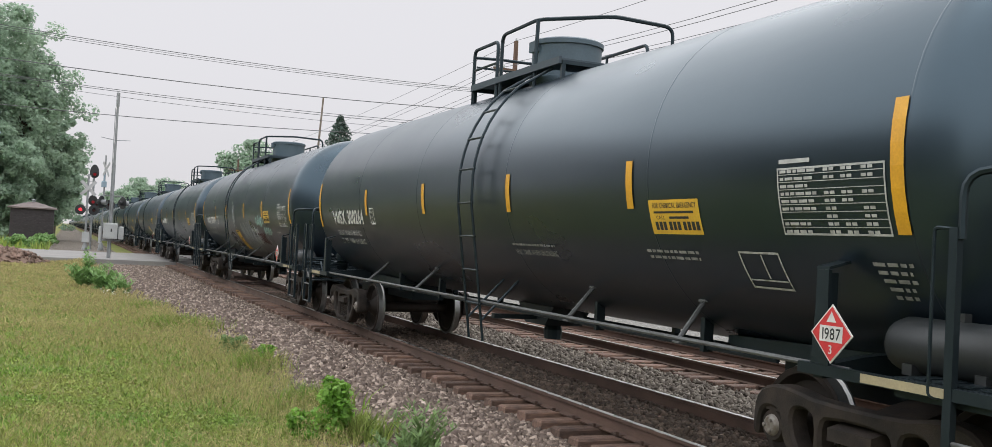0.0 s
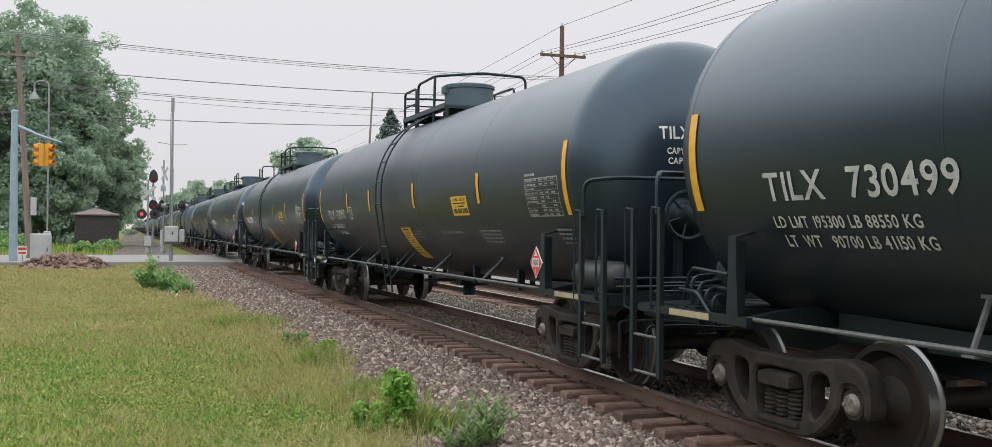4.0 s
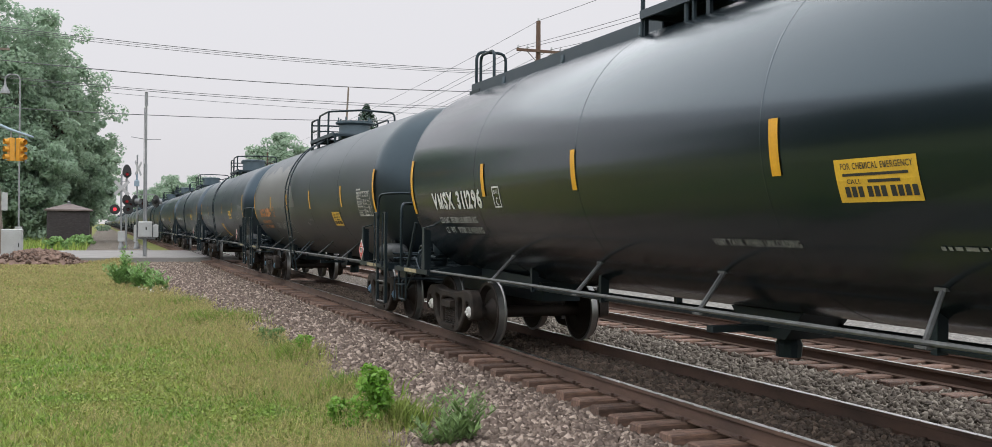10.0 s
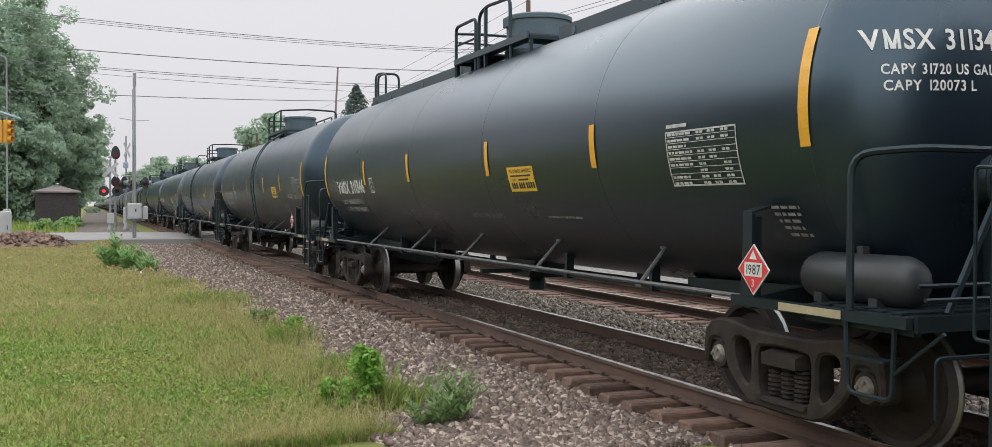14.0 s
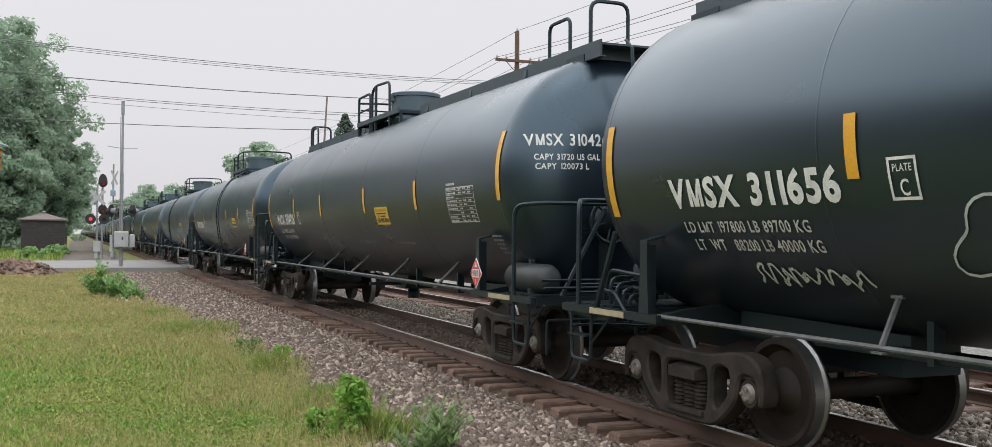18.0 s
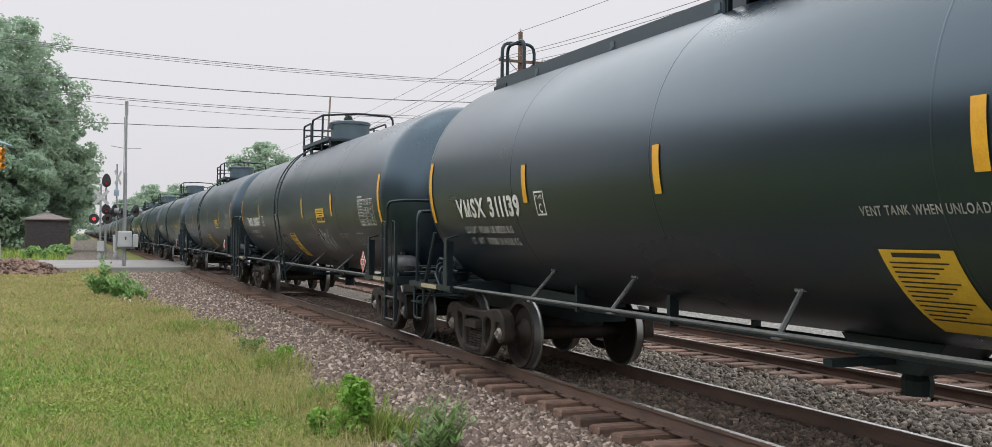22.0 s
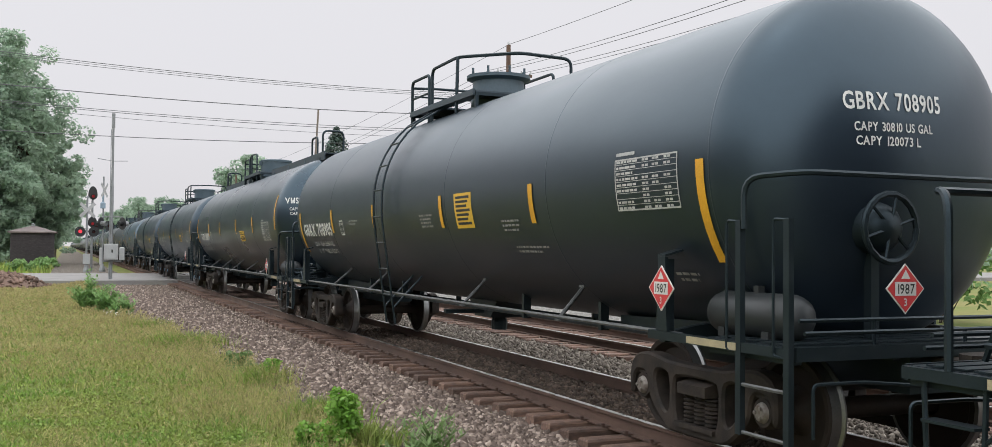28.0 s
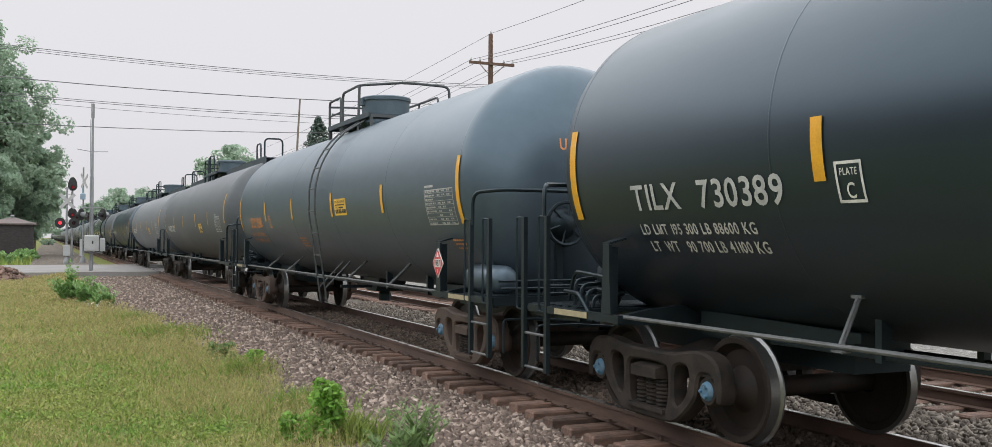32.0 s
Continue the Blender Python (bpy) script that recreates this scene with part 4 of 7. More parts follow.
part("lettering", Shape().box(-0.19, 0.19, -0.032, -0.026, 0.80, 0.93).box(-0.17, 0.17, -0.032, -0.026, 0.62, 0.70).mesh("lettering", RED_SIGN := material("red_sign_ink", (0.5, 0.05, 0.04), 0.5)), sign_)
guy = new("guy_marker")
guy.location = (-6.7, 55, -0.2)
tagged(guy, "tall yellow guy wire marker tube", "marker post")
part("tube", Shape().tube([(0, 0, 0), (0, 0, 3.9)], 0.06, 8).mesh("tube", NOTICE_Y := material("yellow_marker_plastic", (0.55, 0.36, 0.03), 0.5)), guy)
part("guy_wire", Shape().tube([(0, 0, 3.9), (-0.25, 3.0, 12.0)], 0.012, 5).mesh("guy_wire", WIRE), guy)

# hut of dark brick
hut = new("brick_hut")
hut.location = (-2.82, 101.5, -0.2)
tagged(hut, "small square dark brown brick hut with a low hipped roof", "hut")
part("wall", Shape().box(-1.80, 1.80, -1.5, 1.5, 0, 3.10).mesh("wall", MORTAR), hut)
g = Shape()
g.add([(-2.05, -1.75, 3.06), (2.05, -1.75, 3.06), (2.05, 1.75, 3.06), (-2.05, 1.75, 3.06), (-2.05, -1.75, 3.18), (2.05, -1.75, 3.18), (2.05, 1.75, 3.18), (-2.05, 1.75, 3.18), (-0.25, 0, 3.72), (0.25, 0, 3.72)],
      [(3, 2, 1, 0), (0, 1, 5, 4), (1, 2, 6, 5), (2, 3, 7, 6), (3, 0, 4, 7), (4, 5, 9, 8), (6, 7, 8, 9), (5, 6, 9), (7, 4, 8)])
rf = part("roof", g.mesh("roof", ROOF), hut)
part("vent_cap", Shape().lathe([(0.16, 3.70), (0.16, 3.86), (0.24, 3.88), (0.0, 3.98)], 12, "z").mesh("vent_cap", GALV), rf)
bk = [Shape().block(-0.10, 0.10, -0.02, 0.012, 0, 0.088, 0.004).mesh("brick", BRICK)]
for r in range(24):
    for q in range(12):
        part("brick", bk[0], hut, "", (-1.66 + 0.30 * q + (0.08 if r % 2 else -0.06), -1.505, 0.06 + 0.125 * r))

# dirt heap
g = Shape()
rr = random.Random(5)
N, M = 26, 14
for i in range(N + 1):
    for j in range(M + 1):
        u, w = -1 + 2 * i / N, -1 + 2 * j / M
        hgt = max(0.0, 1 - u * u * 1.05 - w * w * 1.05)
        z = 0.72 * hgt ** 0.8 * (0.8 + 0.35 * noise.noise((u * 2.4, w * 2.4, 3.0))) + 0.07 * noise.noise((u * 9, w * 9, 1.0)) * (hgt > 0)
        g.v.append((-2.75 + 2.2 * u, 51.5 + 2.0 * w, -0.27 + z))
g.f += [(i * (M + 1) + j, (i + 1) * (M + 1) + j, (i + 1) * (M + 1) + j + 1, i * (M + 1) + j + 1) for i in range(N) for j in range(M)]
tagged(part("dirt_mound", g.mesh("dirt_heap", DIRT, True)), "low heap of reddish brown dirt beside the road", "dirt heap")
rng = np.random.default_rng(9)
q = rng.normal(size=(700, 2))
hh = np.clip(1 - (q[:, 0] / 2.2) ** 2 - (q[:, 1] / 2.0) ** 2, 0, 1)
CLOD = material("dirt_clod", (0.17, 0.11, 0.085), 0.95, 0, (0.12, 0.08, 0.06), 2, 0.8, 12, island=0.8)
stone_field("dirt_clods", 8, np.stack([-2.75 + q[:, 0], 51.5 + q[:, 1], -0.26 + 0.68 * hh ** 0.8], -1), CLOD, "clods of dirt on and round the heap", 0.04, 0.12)


def wire(path, label, r=0.016):
    return tagged(part("overhead_wire", Shape().tube(path, r, 5).mesh("overhead_wire", WIRE)), label, "wire", "overhead wires")


def sag(a, b, drop, n=16):
    a, b = Vector(a), Vector(b)
    return [tuple(a.lerp(b, i / n) - Vector((0, 0, drop * 4 * (i / n) * (1 - i / n)))) for i in range(n + 1)]


ROAD_WIRES = "cable slung across the tracks along the road"
for z0, z1, r in ((12.66, 12.45, 0.020), (12.44, 12.22, 0.015), (12.56, 12.33, 0.012), (10.80, 11.15, 0.026), (9.92, 10.08, 0.017), (9.84, 9.88, 0.017), (9.58, 9.45, 0.012), (8.16, 9.55, 0.022)):
    wire(sag((-34, 62, z0 + 0.1), (-5.95, 62, z0), 0.35), ROAD_WIRES, r)
    wire(sag((-5.95, 62, z0), (34, 62, z1), 0.55), ROAD_WIRES, r)
op = new("utility_pole")
op.location = (34, 62, -0.2)
tagged(op, "wooden utility pole carrying the road cables beyond the tracks", "utility pole", "utility poles")
part("pole", Shape().tube([(0, 0, 0), (0, 0, 12.9)], 0.18, 12, 0.12).mesh("pole", POLE_WOOD, True), op)
part("crossarm", Shape().box(-0.06, 0.06, -1.1, 1.1, 12.3, 12.42).mesh("crossarm", POLE_WOOD), op)


def line_pole(x, y, high, lean, arm, label):
    ob = new("utility_pole")
    ob.location = (x, y, -0.2)
    tagged(ob, label, "utility pole", "utility poles")
    part("pole", Shape().tube([(0, 0, 0), (lean * 0.4, 0, high * 0.7), (lean, 0, high)], 0.15 if arm else 0.11, 10, 0.10 if arm else 0.07).mesh("pole", POLE_BROWN if arm else POLE_WOOD, True), ob)
    if arm:
        z = high - 1.45
        ca = part("crossarm", Shape().box(-1.12, 1.12, -0.20, -0.10, z, z + 0.12).mesh("crossarm", POLE_BROWN), ob)
        part("brace", Shape().tube([(-0.6, -0.15, z), (0, -0.12, z - 0.55), (0.6, -0.15, z)], 0.02, 5).mesh("brace", POLE_BROWN), ob)
        for q in (-1.05, -0.6, 0.6, 1.05):
            part("insulator", once("insulator", lambda: None), ca, "", (q, -0.15, z + 0.12))
        part("insulator", once("insulator", lambda: None), ob, "", (0, 0, high))
    return ob


line_pole(18.55, 42, 11.35, 0.0, True, "brown wooden pole with a crossarm and insulators beside the far track")
line_pole(18.45, 81, 13.3, 0.34, False, "bare leaning wooden pole behind the train")
line_pole(18.6, -8, 11.3, 0.0, True, "brown wooden line pole near the viewer across the tracks")
line_pole(19.4, 128, 11.0, 0.0, True, "brown wooden line pole farther along the far track")
for x, z in ((0, 11.35), (-1.05, 10.05), (-0.6, 10.05), (0.6, 10.05), (1.05, 10.05)):
    for a, b in (((18.6 + x, -8, z - 0.2), (18.55 + x, 41.85, z - 0.18)), ((18.55 + x, 41.85, z - 0.18), (19.4 + x, 128, z - 0.5))):
        wire(sag(a, b, 0.9 if x else 0.6), "line wire strung between poles along the track", 0.011)

# bridge far down the line
br = new("overpass")
br.location = (0, 900, -0.2)
tagged(br, "distant dark road bridge over the line", "bridge")
part("deck", Shape().box(-60, 70, -5, 5, 5.0, 6.6).mesh("deck", ASPHALT), br)
for x in (-6.5, 16.5):
    part("pier", Shape().box(x - 0.8, x + 0.8, -4, 4, 0, 5.0).mesh("pier", ASPHALT), br)

# ---------------------------------------------------------------- tank cars
# A car's own space: x across (camera's side is -x), y along (front is -y), z up from the rail heads.
TR, TZ, HALF = 1.525, 2.465, 7.65          # shell radius, its axis, half its straight part
HEAD = 0.70
MID = 7.575                              # from the rear stripe to the middle of the car
TRUCK = 6.885
PITCH = 18.2


def on_shell(s, z, lift=0.004):
    """A point of the shell's near side, s metres ahead of the rear stripe."""
    q = (TR + lift) * math.sqrt(max(0.0, 1 - ((z - TZ) / (TR + lift)) ** 2))
    return (-q, MID - s, z)


def on_head(x, z, lift=0.006, ext=0.0):
    """A point of the front head."""
    k = max(0.0, 1 - (x * x + (z - TZ) ** 2) / TR ** 2)
    return (x, -(HALF + ext + HEAD * math.sqrt(k)) - lift, z)


def shell_mesh(mat, ext=0.0):
    s = Shape()
    front = HALF + ext
    prof = [(0.001, -(front + HEAD))]
    for i in range(1, 14):
        a = radians(90 * i / 14)
        prof.append((TR * math.sin(a), -(front + HEAD * math.cos(a))))
    prof += [(TR, -front + 5.1 * i / 3) for i in range(4)] + [(TR, HALF)]
    for i in range(13, 0, -1):
        a = radians(90 * i / 14)
        prof.append((TR * math.sin(a), HALF + HEAD * math.cos(a)))
    prof.append((0.001, HALF + HEAD))
    s.lathe(prof, 64, "y", (0, 0, TZ))
    return s.mesh("tank", mat, True)


def seam_mesh(y, mat):
    """A weld bead round the shell."""
    s = Shape().lathe([(TR - 0.002, y - 0.016), (TR + 0.002, y - 0.008), (TR + 0.002, y + 0.008), (TR - 0.002, y + 0.016)], 64, "y", (0, 0, TZ))
    return s.mesh("weld_seam", mat, True)


def patch(s0, s1, z0, z1, mat, lift=0.004, n=6, cols=1, skew=0.0):
    """A painted or stuck panel on the shell's near side."""
    g = Shape()
    p, f = [], []
    for i in range(n + 1):
        z = z0 + (z1 - z0) * i / n
        for j in range(cols + 1):
            p.append(on_shell(s0 + (s1 - s0) * j / cols, z, lift))
    for i in range(n):
        for j in range(cols):
            a = i * (cols + 1) + j
            f.append((a, a + 1, a + cols + 2, a + cols + 1))
    return g.add(p, f).mesh("panel", mat, False, False)


def marks(g, text, s, z, high, width=None, lift=0.006, bold=0.012):
    """Adds a line of writing on the shell, its left end at s and its foot at z."""
    v, f, w = lettering(text, bold)
    if not v:
        return
    k = high / 0.69
    kx = width / w if width else k
    v, f = cut_rows(v, f, 0.045 / k)
    g.add([on_shell(s + x * kx, z + y * k, lift) for x, y in v], f)


def bar(g, s0, s1, z, high, lift=0.006):
    g.add([on_shell(s0, z, lift), on_shell(s1, z, lift), on_shell(s1, z + high, lift), on_shell(s0, z + high, lift)], [(0, 1, 2, 3)])


def frame_lines(g, s0, s1, z0, z1, w=0.02, lift=0.006):
    n = 4
    for i in range(n):
        a, b = z0 + (z1 - z0) * i / n, z0 + (z1 - z0) * (i + 1) / n
        for q in (s0, s1 - w):
            g.add([on_shell(q, a, lift), on_shell(q + w, a, lift), on_shell(q + w, b, lift), on_shell(q, b, lift)], [(0, 1, 2, 3)])
    bar(g, s0, s1, z0, w, lift)
    bar(g, s0, s1, z1 - w, w, lift)


def head_marks(lines, mat, ext=0.0):
    g = Shape()
    for text, x, z, high, width in lines:
        v, f, w = lettering(text, 0.020)
        k = high / 0.69
        kx = width / w
        v, f = cut_rows(v, f, 0.06 / k)
        g.add([on_head(x + a * kx, z + b * k, 0.006, ext) for a, b in v], f)
    return g.mesh("lettering", mat, False, False)


def number_mesh(text, mat, s=1.05, w=2.08, high=0.225, bold=0.038):
    g = Shape()
    marks(g, text, s, 1.985, high, w, 0.006, bold)
    return g.mesh("number", mat, False, False)


def plate_mesh(mat):
    g = Shape()
    frame_lines(g, 3.50, 3.74, 1.97, 2.24)
    marks(g, "C", 3.58, 2.0, 0.10, 0.085)
    marks(g, "PLATE", 3.54, 2.15, 0.045, 0.16)
    return g.mesh("plate_mark", mat, False, False)


def load_mesh(lines, mat, s=1.08):
    g = Shape()
    for i, t in enumerate(lines):
        marks(g, t.replace("LT WT ", "LT  WT   "), s + 0.06 * i, 1.775 - 0.145 * i, 0.085, 1.58, 0.006, 0.02)
    return g.mesh("load_limit", mat, False, False)


def table_mesh(mat, s0=14.02, z0=1.91):
    g = Shape()
    s1, z1 = s0 + 1.03, z0 + 0.47
    frame_lines(g, s0, s1, z0, z1, 0.014)
    rows = 9
    rnd = random.Random(3)
    for i in range(1, rows):
        bar(g, s0, s1, z0 + (z1 - z0) * i / rows, 0.005)
    for i in range(rows):
        z = z0 + (z1 - z0) * (i + 0.28) / rows
        if i != 2:
            q, end = s0 + 0.03, s0 + 0.26 + rnd.random() * 0.16
            while q < end:
                w = 0.03 + rnd.random() * 0.06
                bar(g, q, min(q + w, end), z, 0.021)
                q += w + 0.014
        for q in (0.46, 0.62, 0.80):
            if rnd.random() < 0.85:
                for k in range(2):
                    bar(g, s0 + (q + 0.055 * k) * (s1 - s0), s0 + (q + 0.055 * k + 0.043) * (s1 - s0), z, 0.021)
    bar(g, s0 + 0.02, s0 + 0.34, z1 + 0.03, 0.03)
    return g.mesh("data_table", mat, False, False)


# stencils by builder: words, or rows of writing too small to read: start, width, foot of the first row, rows
VENT = "VENT TANK WHEN UNLOADING"
NOTES = {
    "plain": ((VENT, 9.12, 1.08, 1.64, 0.055), ("", 9.10, 1.10, 1.74, 1), ("", 12.06, 0.80, 1.74, 2), ("", 14.80, 0.34, 1.72, 5)),
    "tilx": ((VENT, 10.13, 1.02, 1.69, 0.050), ("", 12.04, 0.90, 1.72, 4), ("", 14.85, 0.45, 1.74, 4)),
    "tilx_sheet": ((VENT, 10.10, 1.08, 1.68, 0.050), ("", 8.32, 0.58, 1.70, 3), ("", 12.00, 0.90, 1.72, 4), ("", 14.85, 0.45, 1.74, 4)),
    "sheet": (("", 9.00, 0.95, 1.74, 2), ("", 12.08, 0.72, 1.74, 2), ("", 14.80, 0.34, 1.72, 5)),
    "walk": ((VENT, 8.19, 1.16, 1.585, 0.055), ("", 10.70, 0.85, 1.60, 1), ("", 14.85, 0.34, 1.72, 5)),
    "walk_sheet": ((VENT, 8.49, 1.16, 1.89, 0.060), ("", 10.70, 0.85, 1.60, 1), ("", 14.85, 0.34, 1.72, 5)),
    "gbrx": (("", 8.10, 0.55, 2.19, 4), ("", 4.2, 0.55, 2.20, 2), ("", 11.0, 0.50, 2.05, 3), ("", 11.2, 0.85, 1.75, 2), ("", 14.3, 0.35, 1.52, 2)),
    "natx": (("", 8.75, 0.40, 1.84, 1), ("", 14.6, 0.40, 1.70, 3)),
    "utlx": (("", 6.0, 0.55, 1.72, 4), ("", 14.6, 0.40, 1.70, 3)),
}


def note_mesh(words, s, w, z, rows, mat):
    g = Shape()
    if words:
        marks(g, words, s, z, rows, w, 0.006, 0.02)
        return g.mesh("stencil", mat, False, False)
    rnd = random.Random(int(s * 100))
    for i in range(rows):
        q, end = s + 0.02 * i, s + w * (1 - 0.22 * rnd.random() * (i > 0))
        while q < end:
            step = 0.03 + rnd.random() * 0.08
            bar(g, q, min(q + step, end), z - 0.052 * i, 0.024)
            q += step + 0.022
    return g.mesh("stencil", mat, False, False)


def diamond_mesh(mats):
    """A four-sided hazard placard, white with red, standing in the plane x = 0."""
    g = Shape()
    d = 0.19
    g.prism([(0, -d), (d, 0), (0, d), (-d, 0)], -0.004, 0.004, "x")
    k = len(g.f)
    e = d * 0.93
    g.add([(-0.006, 0, e), (-0.006, -e, 0), (-0.006, 0, -e), (-0.006, e, 0)], [(0, 1, 2, 3)])
    m0 = len(g.f)
    g.add([(-0.008, y, z) for y, z in ((-0.105, -0.052), (0.105, -0.052), (0.105, 0.052), (-0.105, 0.052))], [(0, 1, 2, 3)])
    g.add([(-0.008, 0.0, 0.145), (-0.008, 0.045, 0.075), (-0.008, -0.045, 0.075)], [(0, 1, 2)])
    m = len(g.f)
    for t, y, z, hgt, w, lf in (("1987", 0.095, -0.036, 0.072, 0.19, -0.010), ("3", 0.022, -0.128, 0.055, 0.04, -0.008)):
        v, f, ww = lettering(t)
        g.add([(lf, y - a * w / ww, z + b * hgt / 0.69) for a, b in v], f)
    me = g.mesh("placard", mats, False, False)
    for i, q in enumerate(me.polygons):
        q.material_index = 0 if i < k else 1 if i < m0 else 0 if i < m else (2 if q.center.z > -0.06 else 0)
    return me


def emergency_mesh(mats, tall=False, s0=12.27, z0=1.90):
    """A yellow notice with dark lines of writing."""
    g = Shape()
    s1, z1 = (s0 + 0.60, z0 + 0.45) if tall else (s0 + 0.75, z0 + 0.29)
    n = 4
    for i in range(n):
        a, b = z0 + (z1 - z0) * i / n, z0 + (z1 - z0) * (i + 1) / n
        g.add([on_shell(s0, a), on_shell(s1, a), on_shell(s1, b), on_shell(s0, b)], [(0, 1, 2, 3)])
    k = len(g.f)
    if tall:
        for i in range(7):
            bar(g, s0 + 0.06, s1 - 0.06 - 0.05 * (i % 3), z1 - 0.07 - 0.056 * i, 0.032, 0.007)
    else:
        marks(g, "FOR CHEMICAL EMERGENCY", s0 + 0.06, z1 - 0.07, 0.042, 0.66, 0.007)
        bar(g, s0 + 0.07, s1 - 0.08, z1 - 0.115, 0.018, 0.007)
        marks(g, "CALL", s0 + 0.10, z1 - 0.165, 0.03, 0.14, 0.007)
        bar(g, s0 + 0.30, s1 - 0.16, z1 - 0.162, 0.02, 0.007)
        for q in (0, 1, 2, 3.4, 4.4, 5.4, 6.8, 7.8, 8.8, 9.8):
            bar(g, s0 + 0.07 + q * 0.062, s0 + 0.07 + q * 0.062 + 0.046, z0 + 0.035, 0.07, 0.007)
    me = g.mesh("emergency_notice", mats, False, False)
    for i, q in enumerate(me.polygons):
        q.material_index = 0 if i < k else 1
    return me


def yellow_sheet_mesh(mat, s0):
    """A large yellow notice low on the shell."""
    g = Shape()
    foot = 1.11 if s0 > 8.5 else 1.22
    for i in range(8):
        a, b = foot + 0.07 * i, foot + 0.07 + 0.07 * i
        g.add([on_shell(s0, a), on_shell(s0 + 0.62, a), on_shell(s0 + 0.62, b), on_shell(s0, b)], [(0, 1, 2, 3)])
    return g.mesh("notice_sheet", mat, False, False)


def sheet_print_mesh(mat, s0):
    g = Shape()
    top = 1.62 if s0 > 8.5 else 1.73
    bar(g, s0 + 0.10, s0 + 0.50, top, 0.03, 0.007)
    for i in range(13):
        bar(g, s0 + 0.05, s0 + 0.54 - 0.06 * (i % 4), top - 0.04 - 0.032 * i, 0.010, 0.007)
    return g.mesh("fine_print", mat, False, False)


def inspection_mesh(mat):
    """An empty stencilled frame for test dates."""
    g = Shape()
    frame_lines(g, 13.40, 13.88, 1.50, 1.78, 0.016)
    bar(g, 13.42, 13.86, 1.56, 0.012)
    for i in range(3):
        a, b = 1.58 + 0.06 * i, 1.64 + 0.06 * i
        g.add([on_shell(13.66, a, 0.006), on_shell(13.675, a, 0.006), on_shell(13.675, b, 0.006), on_shell(13.66, b, 0.006)], [(0, 1, 2, 3)])
    return g.mesh("inspection_mark", mat, False, False)


def wheelset_mesh(mats):
    g = Shape()
    for d in (-1, 1):
        o = d
        prof = [(0.10, 0.86), (0.115, 0.84), (0.13, 0.80), (0.20, 0.735), (0.34, 0.735), (0.385, 0.79), (0.395, 0.815), (0.440, 0.822), (0.452, 0.80)]
        k = [(r, o * w) for r, w in prof]
        g.lathe(k, 30, "x")
    a = len(g.f)
    for d in (-1, 1):
        g.lathe([(0.452, d * 0.80), (0.457, d * 0.74), (0.462, d * 0.715), (0.487, d * 0.70), (0.487, d * 0.685), (0.452, d * 0.68)], 30, "x")
    b = len(g.f)
    for d in (-1, 1):
        g.lathe([(0.452, d * 0.68), (0.40, d * 0.682), (0.38, d * 0.70), (0.18, d * 0.70), (0.11, d * 0.66)], 30, "x")
    g.lathe([(0.09, -1.08), (0.09, 1.08)], 14, "x")
    me = g.mesh("wheelset", mats, True)
    for i, q in enumerate(me.polygons):
        q.material_index = 1 if a <= i < b else 0
    return me


def cut_plate(g, outer, holes, lo, hi, soft=0.022):
    """A thick casting in the plane across x, pierced by windows, its outer face at hi with softened edges."""
    def shrink(loop, k):
        out = []
        n = len(loop)
        for i, (u, w) in enumerate(loop):
            (a, b), (c, d) = loop[i - 1], loop[(i + 1) % n]
            q = math.hypot(c - a, d - b) or 1
            out.append((u - k * (d - b) / q, w + k * (c - a) / q))
        return out

    def area(loop):
        return sum(a * d - b * c for (a, b), (c, d) in zip(loop, loop[1:] + loop[:1]))

    loops = [outer if area(outer) > 0 else outer[::-1]] + [h if area(h) < 0 else h[::-1] for h in holes]
    inner = [shrink(q, soft) for q in loops]

    def inside(p, loop):
        hit = False
        for (a, b), (c, d) in zip(loop, loop[1:] + loop[:1]):
            if (b > p[1]) != (d > p[1]) and p[0] < (c - a) * (p[1] - b) / (d - b) + a:
                hit = not hit
        return hit

    def cover(rings, x):
        pts, edges = [], []
        for q in rings:
            k, n = len(pts), len(q)
            pts += [Vector(p) for p in q]
            edges += [(k + i, k + (i + 1) % n) for i in range(n)]
        co, _, tri, *_rest = geometry.delaunay_2d_cdt(pts, edges, [], 0, 1e-5)
        keep = []
        for q in tri:
            c = (sum(co[i][0] for i in q) / 3, sum(co[i][1] for i in q) / 3)
            if inside(c, rings[0]) and not any(inside(c, h) for h in rings[1:]):
                keep.append(tuple(q))
        g.add([(x, p[0], p[1]) for p in co], keep)

    step = soft if hi > lo else -soft
    cover(inner, hi)
    cover(loops, lo)
    for a, b in zip(loops, inner):
        n = len(a)
        g.add([(lo, *p) for p in a] + [(hi - step, *p) for p in a] + [(hi, *p) for p in b],
              [(r * n + i, r * n + (i + 1) % n, (r + 1) * n + (i + 1) % n, (r + 1) * n + i) for r in (0, 1) for i in range(n)])


def rounded(loop, k=0.3):
    """Cuts every corner of a closed outline."""
    out = []
    for i, (u, w) in enumerate(loop):
        (a, b), (c, d) = loop[i - 1], loop[(i + 1) % len(loop)]
        out += [(u + (a - u) * k, w + (b - w) * k), (u + (c - u) * k, w + (d - w) * k)]
    return out


